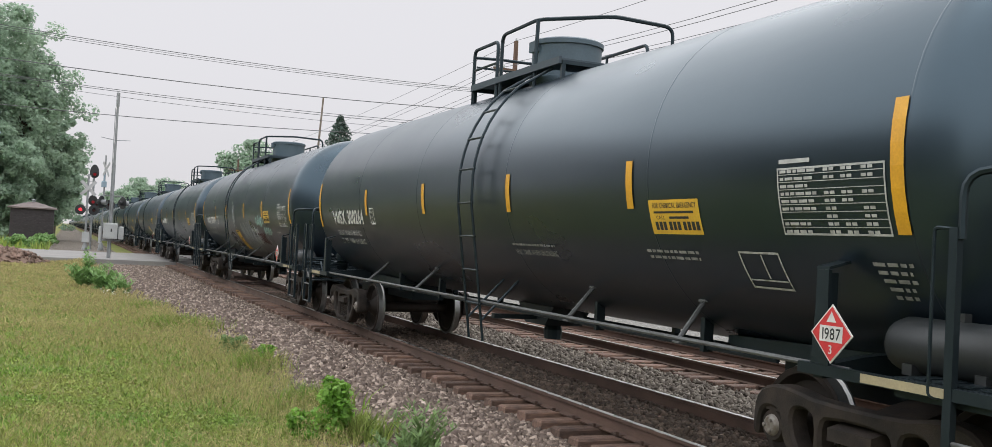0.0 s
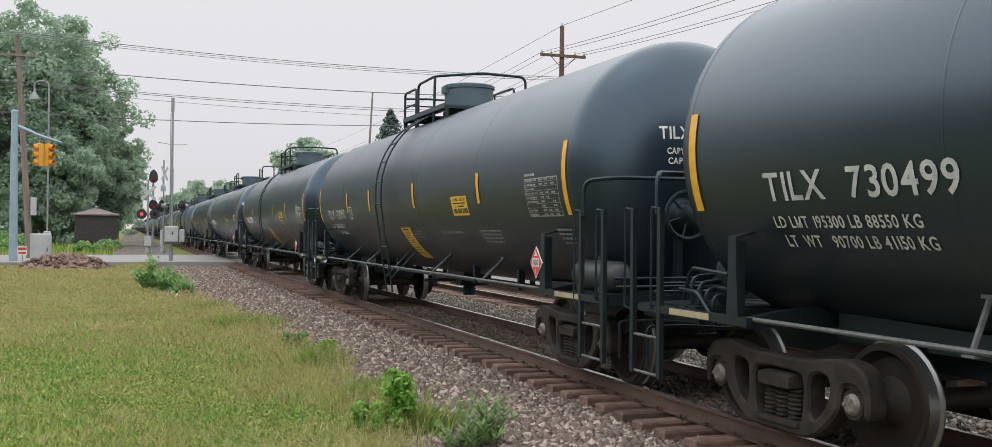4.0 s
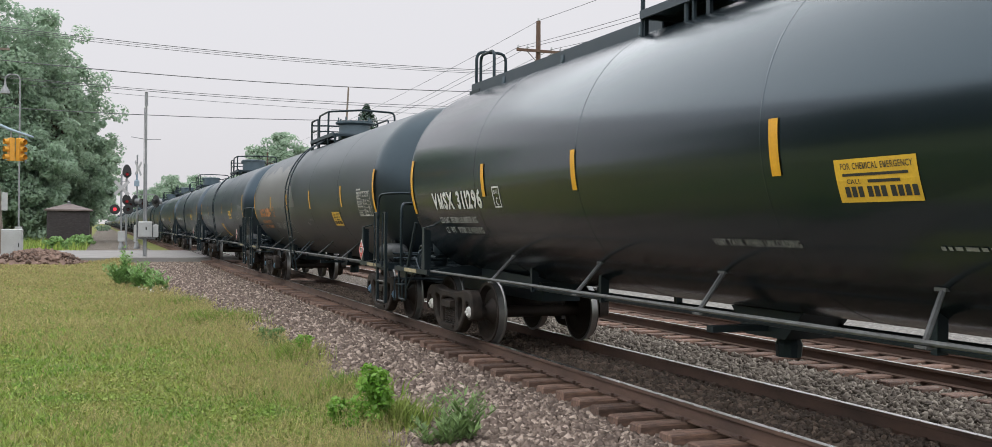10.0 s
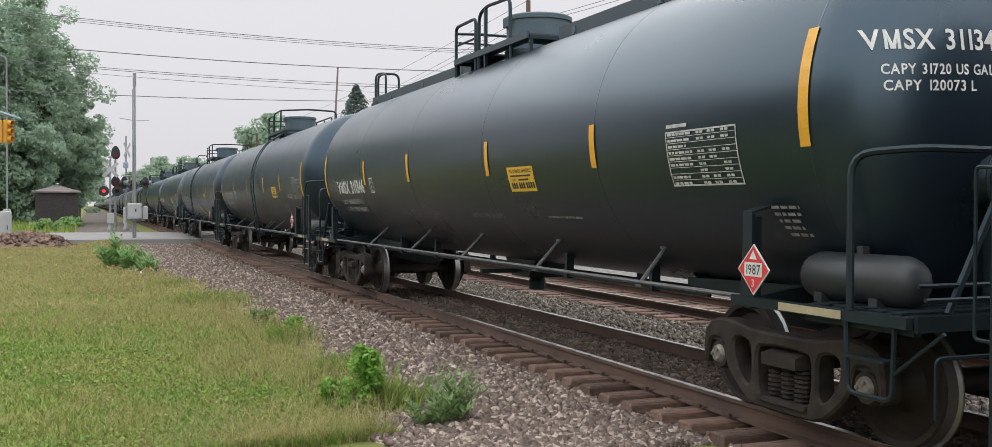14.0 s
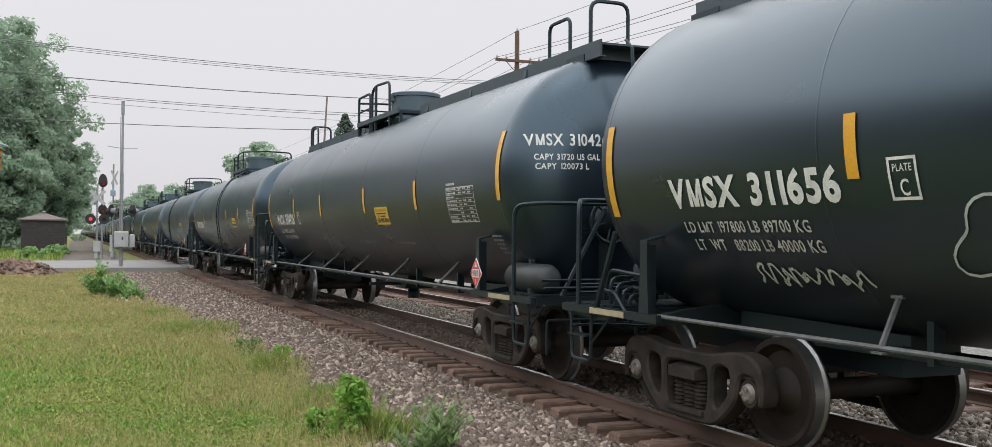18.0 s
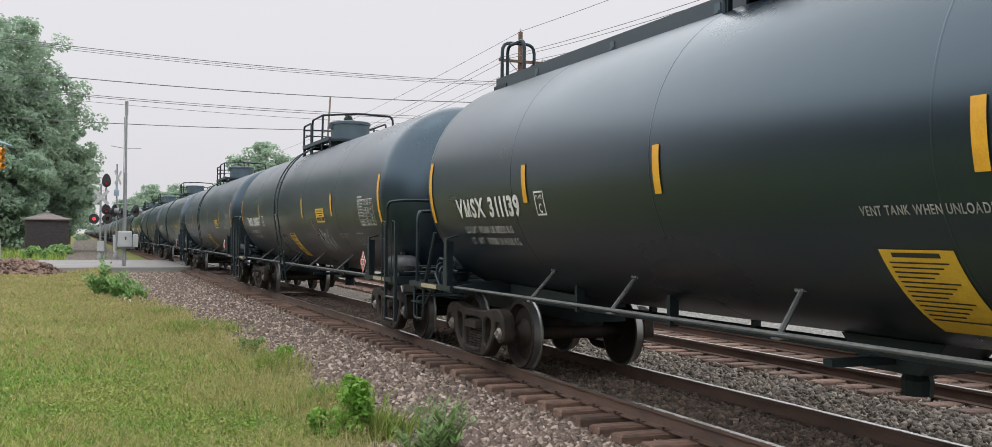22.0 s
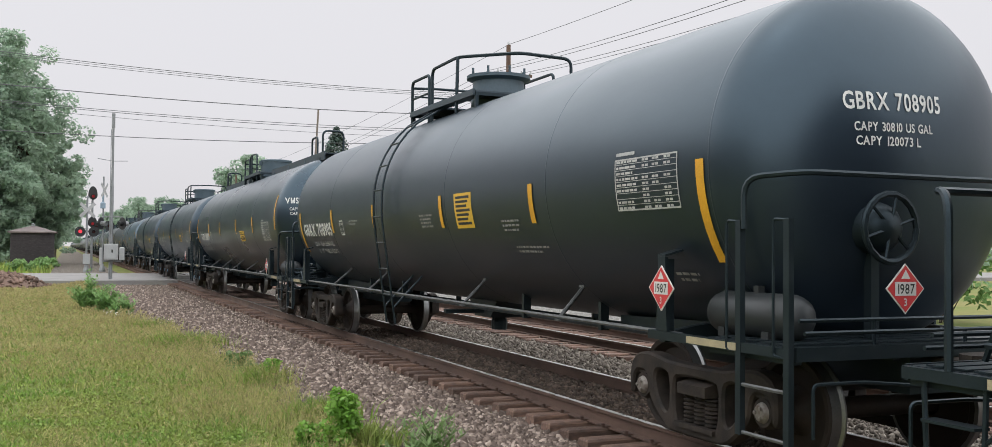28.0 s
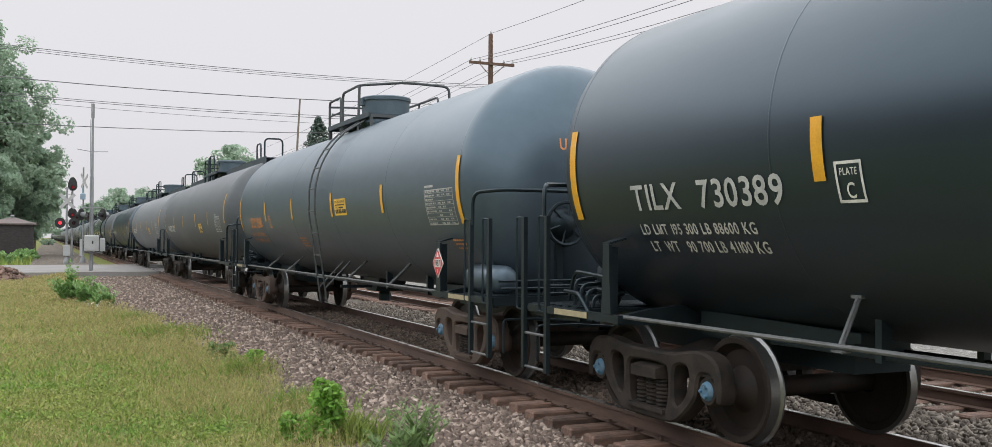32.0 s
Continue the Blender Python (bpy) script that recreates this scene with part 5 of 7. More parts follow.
def side_frame_mesh(d, mat):
    g = Shape()
    half = [(0.40, 0.725), (0.60, 0.765), (0.82, 0.785), (0.99, 0.745), (1.075, 0.65), (1.095, 0.50), (1.085, 0.37), (1.03, 0.365), (1.02, 0.50), (0.98, 0.585), (0.89, 0.605),
            (0.80, 0.585), (0.765, 0.50), (0.755, 0.40), (0.70, 0.32), (0.56, 0.20), (0.45, 0.125), (0.30, 0.10)]
    outer = rounded(half + [(-u, w) for u, w in reversed(half)], 0.25)
    middle = rounded([(0.26, 0.20), (0.31, 0.24), (0.33, 0.42), (0.33, 0.57), (0.27, 0.62), (-0.27, 0.62), (-0.33, 0.57), (-0.33, 0.42), (-0.31, 0.24), (-0.26, 0.20)])
    side = [(0.45, 0.635), (0.60, 0.645), (0.655, 0.59), (0.645, 0.48), (0.58, 0.36), (0.48, 0.265), (0.43, 0.28), (0.41, 0.38), (0.41, 0.57)]
    cut_plate(g, outer, [middle, rounded(side), rounded([(-u, w) for u, w in side])], d * 0.97, d * 1.13)
    # spring seat and bearings
    g.box(*sorted((d * 1.16, d * 0.92)), -0.30, 0.30, 0.175, 0.215)
    for y in (-0.889, 0.889):
        g.lathe([(0.0, d * 1.10), (0.115, d * 1.10), (0.135, d * 1.06), (0.135, d * 0.90), (0.0, d * 0.90)], 16, "x", (0, y, 0.457))
        g.box(*sorted((d * 1.10, d * 0.92)), y - 0.12, y + 0.12, 0.57, 0.61)
    return g.mesh("side_frame", mat, True)


def spring_mesh(mat):
    prof = []
    for i in range(7):
        z = 0.218 + 0.036 * i
        prof += [(0.055, z), (0.078, z + 0.010), (0.078, z + 0.022), (0.055, z + 0.032)]
    return Shape().lathe(prof, 10, "z").mesh("spring", mat)


def bolster_mesh(mat):
    g = Shape()
    g.prism([(-1.17, 0.475), (1.17, 0.475), (1.17, 0.565), (0.55, 0.72), (0.3, 0.78), (-0.3, 0.78), (-0.55, 0.72), (-1.17, 0.565)], -0.21, 0.21, "y")
    g.lathe([(0.0, 0.92), (0.2, 0.92), (0.2, 0.78)], 16, "z")
    for y in (-0.5, 0.5):
        g.box(-0.8, 0.8, y - 0.05, y + 0.05, 0.36, 0.46)
        for x in (-0.74, 0.74):
            g.box(x - 0.05, x + 0.05, y * 0.96 - 0.06, y * 0.96 + 0.06, 0.3, 0.56)
    return g.mesh("truck", mat)


def cap_mesh(d, mat):
    g = Shape()
    g.lathe([(0.0, d * 1.135), (0.06, d * 1.135), (0.075, d * 1.12), (0.085, d * 1.10)], 14, "x")
    for i in range(3):
        a = 2 * math.pi * i / 3
        g.lathe([(0.0, d * 1.155), (0.016, d * 1.15), (0.018, d * 1.12)], 6, "x", (0, 0.045 * math.cos(a), 0.045 * math.sin(a)))
    return g.mesh("bearing_cap", mat, True)


# ---- one car's meshes, made once and shared
def side_pipe_mesh(d, mat):
    g = Shape()
    x = d * 1.45
    g.tube([(x, MID - 0.75, 1.035), (x, MID - 14.75, 1.035)], 0.019, 8)
    return g.mesh("side_pipe", mat, True)


def brace_mesh(d, s, mat):
    g = Shape()
    g.tube([(d * 1.45, MID - s, 1.035), (d * 1.02, MID - s + 0.28, 1.335)], 0.022, 6)
    g.box(*sorted((d * 1.41, d * 1.49)), MID - s - 0.05, MID - s + 0.05, 0.998, 1.013)
    g.box(*sorted((d * 0.99, d * 1.05)), MID - s + 0.23, MID - s + 0.33, 1.325, 1.35)
    return g.mesh("brace", mat)


def deck_mesh(d, mat):
    """End platform over the coupler."""
    g = Shape()
    y0, y1 = sorted((d * 7.55, d * 8.58))
    g.box(-1.46, 1.46, y0, y1, 1.018, 1.05)
    for x in (-1.42, -0.5, 0.5, 1.42):
        g.box(x - 0.035, x + 0.035, y0 + 0.01, y1 - 0.01, 0.93, 1.016)
    g.box(-1.46, 1.46, *sorted((d * 8.581, d * 8.61)), 0.955, 1.056)
    return g.mesh("end_platform", mat)


def grating_mesh(d, i, mat):
    y = d * (7.72 + 0.17 * i)
    return Shape().box(-1.44, 1.44, y - 0.06, y + 0.06, 1.054, 1.066).mesh("tread_plate", mat)


def sill_mesh(d, mat):
    """Draft sill at one end."""
    y0, y1 = sorted((d * 5.15, d * 8.5))
    g = Shape().box(-0.30, 0.30, y0, y1, 0.66, 0.96)
    # wing plates that spread the sill's load into the belly
    for e in (-1, 1):
        g.prism([(d * 4.75, 0.955), (d * 6.2, 0.86), (d * 6.75, 0.86), (d * 6.75, 1.08), (d * 4.75, 1.03)], *sorted((e * 0.31, e * 0.62)), "x")
    return g.mesh("stub_sill", mat)


def body_bolster_mesh(d, mat):
    """Cross web that carries the shell over the truck."""
    y = d * TRUCK
    return Shape().prism([(-1.46, 0.95), (1.46, 0.95), (1.46, 1.03), (1.10, 1.09), (0.75, 1.12), (0.4, 0.98), (-0.4, 0.98), (-0.75, 1.12), (-1.10, 1.09), (-1.46, 1.03)], y - 0.045, y + 0.045, "y").mesh("body_bolster", mat)


def side_sill_mesh(d, e, mat):
    return Shape().box(*sorted((e * 1.52, e * 1.465)), *sorted((d * 6.75, d * 8.575)), 0.975, 1.048).mesh("side_sill", mat)


def gusset_mesh(d, e, mat):
    """Upright web beside the bolster that carries the shell."""
    g = Shape()
    y = d * 6.96
    g.prism([(y - 0.085, 1.05), (y + 0.085, 1.05), (y + 0.06, 1.40), (y + 0.055, 1.68), (y - 0.055, 1.68), (y - 0.06, 1.40)], *sorted((e * 1.52, e * 1.49)), "x")
    g.box(*sorted((e * 1.489, e * 1.40)), y - 0.015, y + 0.015, 1.05, 1.66)
    g.prism([(e * 1.52, 1.681), (e * 1.27, 1.745), (e * 1.27, 1.765), (e * 1.52, 1.70)], y - 0.06, y + 0.06, "y")
    return g.mesh("gusset", mat)


def post_mesh(y, low, mat):
    """Corner post with a thin grab rod beside it."""
    g = Shape()
    g.box(-1.525, -1.478, y - 0.030, y + 0.030, low, 1.965)
    g.tube(hoop([(-1.50, y, 1.955), (-1.53, y + 0.13, 1.965), (-1.53, y + 0.13, 0.985), (-1.50, y, 0.975)], 0.03), 0.012, 6)
    return g.mesh("corner_post", mat)


def tread_mesh(y0, y1, z, mat):
    return Shape().tube([(-1.50, y0, z), (-1.50, y1, z)], 0.016, 6).mesh("step_rung", mat)


def uncoupling_mesh(d, mat):
    """Uncoupling lever along the end sill."""
    y = d * 8.66
    return Shape().tube(hoop([(-1.36, y, 0.42), (-1.36, y, 0.80), (-0.9, y, 0.80), (-0.15, y + d * 0.1, 0.74)], 0.05), 0.014, 6).mesh("uncoupling_lever", mat, True)


def sloped_bar_mesh(mat):
    return Shape().tube([(-1.49, 7.88, 1.05), (-1.44, 7.60, 1.78)], 0.030, 6).mesh("sloped_brace", mat)


def coupler_mesh(d, mat):
    g = Shape()
    g.box(-0.09, 0.09, *sorted((d * 8.4, d * 8.86)), 0.78, 0.94)
    y = d * 8.86
    g.prism([(-0.20, y), (-0.23, y + d * 0.14), (-0.06, y + d * 0.23), (0.0, y + d * 0.10), (0.08, y + d * 0.22), (0.20, y + d * 0.20), (0.21, y + d * 0.02), (0.12, y - d * 0.06), (-0.12, y - d * 0.06)], 0.72, 1.0, "z")
    return g.mesh("coupler", mat)


def hose_mesh(d, mat):
    g = Shape()
    g.tube(hoop([(0.35, d * 8.5, 0.80), (0.38, d * 8.75, 0.76), (0.30, d * 8.95, 0.45), (0.1, d * 9.1, 0.42)], 0.08), 0.022, 6)
    return g.mesh("brake_hose", mat, True)


def end_rail_mesh(d, kind, mat):
    """Round handrail over the end platform."""
    g = Shape()
    y, far = d * (8.06 if d < 0 else 8.24), d * 8.50
    if kind == "cross":
        g.tube(hoop([(-1.50, y, 1.90), (-1.50, y, 2.29), (-1.30, far, 2.31), (1.30, far, 2.31), (1.50, y, 2.29), (1.50, y, 1.05)], 0.15), 0.024, 7)
    elif kind == "hoop":
        g.tube(hoop([(-1.50, y, 1.05), (-1.50, y, 2.09), (-1.34, far, 2.11), (1.34, far, 2.11), (1.50, y, 2.09), (1.50, y, 1.05)], 0.16), 0.026, 7)
    elif kind == "low":
        g.tube(hoop([(-1.35, far, 1.235), (1.25, far, 1.235), (1.42, y + d * 0.1, 1.24)], 0.15), 0.016, 6)
        g.tube([(0.6, far, 1.05), (0.6, far, 1.235)], 0.016, 6)
        g.tube([(-0.65, far, 1.05), (-0.65, far, 1.235)], 0.016, 6)
    elif kind == "knee":
        far = d * 8.56
        g.tube(hoop([(-1.35, far, 1.15), (1.25, far, 1.15), (1.42, y, 1.16)], 0.15), 0.016, 6)
        g.tube([(0.2, far, 1.05), (0.2, far, 1.15)], 0.016, 6)
    return g.mesh("handrail", mat, True)


def step_mesh(d, e, mat):
    """Hanging stirrup step at a corner."""
    g = Shape()
    y, x = d * 8.22, e * 1.48
    g.tube(hoop([(x, y - 0.22, 1.0), (x, y - 0.20, 0.50), (x, y + 0.20, 0.50), (x, y + 0.22, 1.0)], 0.07), 0.018, 6)
    g.box(x - 0.06, x + 0.06, y - 0.19, y + 0.19, 0.74, 0.758)
    g.tube([(x, y - 0.22, 0.68), (x, y - 0.62, 0.98)], 0.014, 5)
    return g.mesh("sill_step", mat)


def reservoir_mesh(mat):
    g = Shape()
    prof = [(0.001, -0.55), (0.10, -0.53), (0.155, -0.48), (0.18, -0.41), (0.18, 0.41), (0.155, 0.48), (0.10, 0.53), (0.001, 0.55)]
    g.lathe(prof, 18, "y", (-1.14, -7.78, 1.23))
    for y in (-8.05, -7.5):
        g.box(-1.30, -0.98, y - 0.04, y + 0.04, 1.05, 1.12)
    g.box(-1.17, -1.11, -7.81, -7.75, 1.40, 1.46)
    return g.mesh("air_reservoir", mat, True)


def valve_mesh(mat):
    """Brake valve on the rear platform."""
    y = 7.95
    g = Shape().lathe([(0.0, 0.46), (0.10, 0.44), (0.13, 0.38), (0.13, 0.08), (0.09, 0.0)], 12, "z", (-0.92, y - 0.05, 1.05))
    g.lathe([(0.0, -0.20), (0.09, -0.19), (0.11, -0.12), (0.11, 0.12), (0.09, 0.19), (0.0, 0.20)], 12, "y", (-0.86, y + 0.02, 1.28))
    return g.mesh("brake_valve", mat, True)


def valve_pipe_mesh(i, mat):
    y = 7.95
    q = y - 0.34 + 0.12 * i
    if i < 4:
        path = [(-1.28, q, 1.06), (-1.28, q, 1.17 + 0.05 * i), (-0.9, q + 0.05, 1.19 + 0.05 * i)]
    else:
        path = [[(-1.20, y - 0.45, 1.36), (-1.20, y + 0.18, 1.40), (-1.20, y + 0.30, 1.10)], [(-1.14, y - 0.50, 1.22), (-1.16, y + 0.05, 1.24), (-1.16, y + 0.14, 1.08)],
                [(-1.3, y + 0.2, 1.2), (-1.42, y - 0.3, 1.2), (-1.42, y - 0.6, 0.95)]][i - 4]
    return Shape().tube(hoop(path, 0.09), 0.021, 6).mesh("valve_pipe", mat, True)


def handbrake_mesh(mat):
    """Spoked hand brake wheel."""
    g = Shape()
    y = -8.43
    pts = [(0.26 * math.cos(a) - 0.42, y, 1.92 + 0.26 * math.sin(a)) for a in (2 * math.pi * i / 18 for i in range(19))]
    g.tube(pts, 0.026, 7, cap=False)
    for i in range(3):
        a = math.pi * i / 3 + 0.3
        g.tube([(-0.42 - 0.25 * math.cos(a), y, 1.92 - 0.25 * math.sin(a)), (-0.42 + 0.25 * math.cos(a), y, 1.92 + 0.25 * math.sin(a))], 0.013, 5)
    return g.mesh("brake_wheel", mat, True)


def brake_box_mesh(mat):
    y = -8.33
    g = Shape().lathe([(0.0, y - 0.12), (0.10, y - 0.11), (0.17, y - 0.05), (0.20, y + 0.02), (0.20, y + 0.2)], 16, "y", (-0.42, 0, 1.92))
    return g.mesh("brake_housing", mat, True)


def brake_column_mesh(mat):
    return Shape().box(-0.46, -0.38, -8.27, -8.19, 1.06, 1.74).mesh("brake_column", mat)


def ladder_x(z):
    """The ladder leaves the shell at its middle height and leans in under it."""
    return -1.66 if z > 2.2 else -1.66 + 0.24 * (2.2 - z) / 1.65


def ladder_rail_mesh(s, foot, mat):
    g = Shape()
    pts = [(ladder_x(z), MID - s, z) for z in (foot, 1.0, 1.6, 2.2)]
    pts += [on_shell(s, 2.4 + 1.32 * i / 8, 0.14) for i in range(9)]
    pts += [(-0.66, MID - s, 3.99)]
    g.tube(pts, 0.017, 6)
    return g.mesh("ladder", mat, True)


def rung_mesh(s, z, mat):
    x = ladder_x(z) if z < 2.4 else on_shell(s, z, 0.14)[0]
    return Shape().tube([(x, MID - s + 0.03, z), (x, MID - s - 0.48, z)], 0.014, 6).mesh("rung", mat)


def ladder_foot_mesh(s, mat):
    """A rod from the shell's belly that holds one foot of the ladder."""
    return Shape().tube([(ladder_x(0.80), MID - s, 0.80), (-0.98, MID - s, 1.30)], 0.015, 6).mesh("ladder_stay", mat)


def manway_mesh(flange, mat):
    g = Shape()
    if flange:
        g.lathe([(0.44, 3.86), (0.40, 4.34), (0.50, 4.38), (0.50, 4.43), (0.0, 4.43)], 24, "z")
        for i in range(8):
            a = 2 * math.pi * i / 8
            g.lathe([(0.0, 4.54), (0.02, 4.54), (0.02, 4.43)], 6, "z", (0.43 * math.cos(a), 0.43 * math.sin(a), 0))
    else:
        g.lathe([(0.50, 3.86), (0.50, 4.02), (0.475, 4.03), (0.475, 4.46), (0.50, 4.46), (0.50, 4.52), (0.47, 4.54), (0.0, 4.56)], 28, "z")
        g.box(-0.53, -0.45, -0.10, 0.10, 4.36, 4.50)
    return g.mesh("manway_housing", mat, True)


def platform_mesh(mat):
    """Edge plate of the deck round the manway."""
    return Shape().box(-0.76, -0.723, -1.3, 1.6, 3.99, 4.08).mesh("top_platform", mat)


DECK_BITS = ((-0.72, -0.47, -1.3, 1.6), (0.47, 0.85, -1.3, 1.6), (-0.47, 0.47, 0.62, 1.6), (-0.47, 0.47, -1.3, -0.62))


def deck_plate_mesh(i, mat):
    x0, x1, y0, y1 = DECK_BITS[i]
    return Shape().box(x0 + 0.003, x1 - 0.003, y0, y1, 4.035, 4.06).mesh("deck_plate", mat)


def deck_bearer_mesh(y, mat):
    g = Shape().box(-0.72, 0.87, y - 0.025, y + 0.025, 3.985, 4.034)
    for x in (-0.70, 0.70):
        g.box(x - 0.025, x + 0.025, y - 0.02, y + 0.02, 3.80, 3.984)
    return g.mesh("deck_bearer", mat)


def top_rail_mesh(kind, mat):
    g = Shape()
    if kind == "rear":
        g.tube(hoop([(-0.72, 1.60, 3.75), (-0.72, 1.60, 4.60), (-0.72, 0.72, 4.60), (-0.72, 0.72, 3.78)], 0.10), 0.026, 6)
        g.tube([(-0.72, 1.56, 4.30), (-0.72, 0.72, 4.30)], 0.018, 6)
    elif kind == "front":
        g.tube(hoop([(-0.72, 0.58, 3.75), (-0.72, 0.58, 4.66), (-0.70, -0.52, 4.68), (0.0, -1.28, 4.67), (0.85, -1.30, 4.64), (0.85, -1.30, 3.9)], 0.13), 0.026, 6)
        g.tube([(-0.72, -0.52, 3.78), (-0.70, -0.52, 4.67)], 0.026, 6)
    elif kind == "front_hoop":
        g.tube(hoop([(-0.72, 0.58, 3.75), (-0.72, 0.58, 4.62), (-0.72, 0.30, 4.70), (-0.72, -0.62, 4.66), (-0.72, -0.66, 3.80)], 0.13), 0.026, 6)
        g.box(-0.74, -0.70, 0.28, 0.34, 3.80, 4.68)
    elif kind == "side":
        g.tube(hoop([(0.85, 1.58, 4.04), (0.85, 1.58, 4.52), (0.85, -0.7, 4.52), (0.85, -0.7, 4.04)], 0.10), 0.024, 6)
        g.tube([(0.85, 0.4, 4.06), (0.85, 0.4, 4.50)], 0.020, 6)
    elif kind == "back":
        g.tube(hoop([(-0.72, 1.6, 4.50), (-0.30, 1.6, 4.52), (0.85, 1.6, 4.52)], 0.05), 0.022, 6)
        g.tube([(-0.68, 1.6, 4.36), (0.85, 1.6, 4.36)], 0.016, 6)
    elif kind == "end_hoop":
        g.tube(hoop([(-0.42, 0, 4.06), (-0.42, 0, 4.62), (0.10, 0, 4.62), (0.10, 0, 4.06)], 0.14), 0.026, 6)
    elif kind == "end_hoop_side":
        g.tube(hoop([(-0.42, 0.5, 4.06), (-0.42, 0.5, 4.52), (-0.42, -0.1, 4.52), (-0.42, -0.1, 4.06)], 0.12), 0.024, 6)
    return g.mesh("top_handrail", mat, True)


def walkway_mesh(d, mat):
    """Running board along the crown of the shell."""
    g = Shape()
    y0, y1 = sorted((d * 1.65, d * (7.75 if d > 0 else 8.45)))
    g.box(-0.42, 0.30, y0, y1, 4.03, 4.055)
    g.box(-0.45, -0.423, y0, y1, 3.885, 4.09)
    g.box(-0.422, -0.37, y0, y1, 3.885, 3.90)
    g.box(0.303, 0.33, y0, y1, 3.90, 4.08)
    y = y0 + 0.3
    while y < y1:
        g.box(-0.40, 0.28, y - 0.03, y + 0.03, 3.90, 4.028)
        y += 1.35
    return g.mesh("walkway", mat)


def lift_lug_mesh(y, mat):
    g = Shape()
    g.box(-0.46, 0.34, y - 0.35, y + 0.12, 3.78, 3.98)
    return g.mesh("walkway_bracket", mat)


def outlet_mesh(mat):
    """Bottom outlet with its skid."""
    g = Shape()
    g.prism([(-0.55, 0.96), (-0.30, 0.70), (0.30, 0.70), (0.55, 0.96)], -0.28, 0.28, "x")
    g.lathe([(0.0, 0.50), (0.12, 0.50), (0.13, 0.62), (0.10, 0.70)], 12, "z")
    g.box(-0.9, -0.2, -0.05, 0.05, 0.76, 0.82)
    return g.mesh("bottom_outlet", mat)


def rigging_mesh(mat):
    """Brake rods and train pipe under the shell."""
    g = Shape()
    g.tube([(0.25, -6.4, 0.82), (0.25, 6.4, 0.82)], 0.022, 6)
    g.tube([(-0.75, 5.6, 0.90), (-0.75, -5.6, 0.90)], 0.024, 6)
    for y in (-4.6, -2.6, 2.4, 4.4):
        g.box(-0.80, -0.70, y - 0.03, y + 0.03, 0.86, 1.3)
        g.box(0.21, 0.29, y - 0.03, y + 0.03, 0.80, 1.0)
    return g.mesh("brake_rigging", mat)


def front_ladder_mesh(mat):
    """Ladder up the front head of the cars that have a walkway."""
    g = Shape()
    for x in (-0.20, 0.24):
        pts = [(x, -8.62, 0.45), (x, -8.60, 2.0), (x, -8.50, 3.95), (x, -8.35, 4.07)]
        g.tube(pts, 0.020, 6)
    return g.mesh("end_ladder", mat, True)


def front_rung_mesh(i, mat):
    g = Shape()
    z = 0.75 + 0.36 * i
    y = -8.62 + 0.032 * (z - 0.45)
    g.tube([(-0.20, y, z), (0.24, y, z)], 0.014, 6)
    return g.mesh("rung", mat)

# ---------------------------------------------------------------- the train
SHEEN = (0.64, 0.84, 1.0)               # blue-green cast of the enamel
BLACK = material("black_tank_paint", (0.0078, 0.0120, 0.0185), 0.30, 0, (0.0120, 0.0170, 0.0240), 0.7, 0.8, 9, 0.02, 30, stretch=(1, 0.5, 1), spec=0.90, tint=SHEEN)
GLOSS = material("glossy_black_tank_paint", (0.0062, 0.0098, 0.0125), 0.20, 0, (0.0100, 0.0140, 0.0168), 0.6, 0.7, 8, 0.015, 20, stretch=(1, 0.5, 1), coat=0.12, coat_rough=0.08, spec=0.7, tint=SHEEN)
DULL = material("weathered_black_tank_paint", (0.0105, 0.0148, 0.0220), 0.35, 0, (0.0155, 0.0205, 0.0285), 0.8, 0.8, 9, 0.03, 30, stretch=(1, 0.4, 1), spec=0.76, tint=SHEEN)
GREY = material("grey_green_tank_paint", (0.050, 0.065, 0.082), 0.36, 0, (0.066, 0.083, 0.100), 0.6, 0.8, 8, 0.02, 30, stretch=(1, 0.5, 1), spec=0.85, tint=SHEEN)
BROWN = material("faded_brown_black_tank_paint", (0.011, 0.0135, 0.0155), 0.36, 0, (0.018, 0.0195, 0.021), 0.5, 0.9, 8, 0.03, 30, stretch=(1, 0.4, 1), spec=0.7, tint=SHEEN)
# black paint lightened in two steps: haze painted onto the distant cars
HAZED = material("hazed_grey_black_tank_paint", (0.060, 0.067, 0.074), 0.5, 0, (0.080, 0.086, 0.092), 0.6, 0.8, 8, 0.03, 30, stretch=(1, 0.4, 1))
HAZED_PALE = material("hazed_pale_tank_paint", (0.105, 0.112, 0.120), 0.5, 0, (0.130, 0.137, 0.143), 0.6, 0.8, 8, 0.03, 30, stretch=(1, 0.4, 1))
FRAME = material("black_steel_fittings", (0.0090, 0.0128, 0.0150), 0.45, 0, (0.015, 0.0190, 0.0210), 5, 0.6, 40, 0.05, 60, spec=0.4, tint=SHEEN)
LID = material("blue_grey_dusty_manway_paint", (0.048, 0.074, 0.096), 0.5, 0, (0.066, 0.094, 0.116), 3, 0.7, 30)
TOPSIDE = material("blue_grey_deck_paint", (0.020, 0.033, 0.046), 0.5, 0, (0.032, 0.046, 0.060), 3, 0.7, 30, 0.05, 60)
DRUM = material("dark_grey_drum_paint", (0.019, 0.0215, 0.0235), 0.5, 0, (0.030, 0.031, 0.031), 4, 0.7, 30, 0.05, 60)
FRAME_GREY = material("grey_steel_fittings", (0.042, 0.048, 0.052), 0.5, 0, (0.062, 0.064, 0.065), 5, 0.6, 40, 0.05, 60)
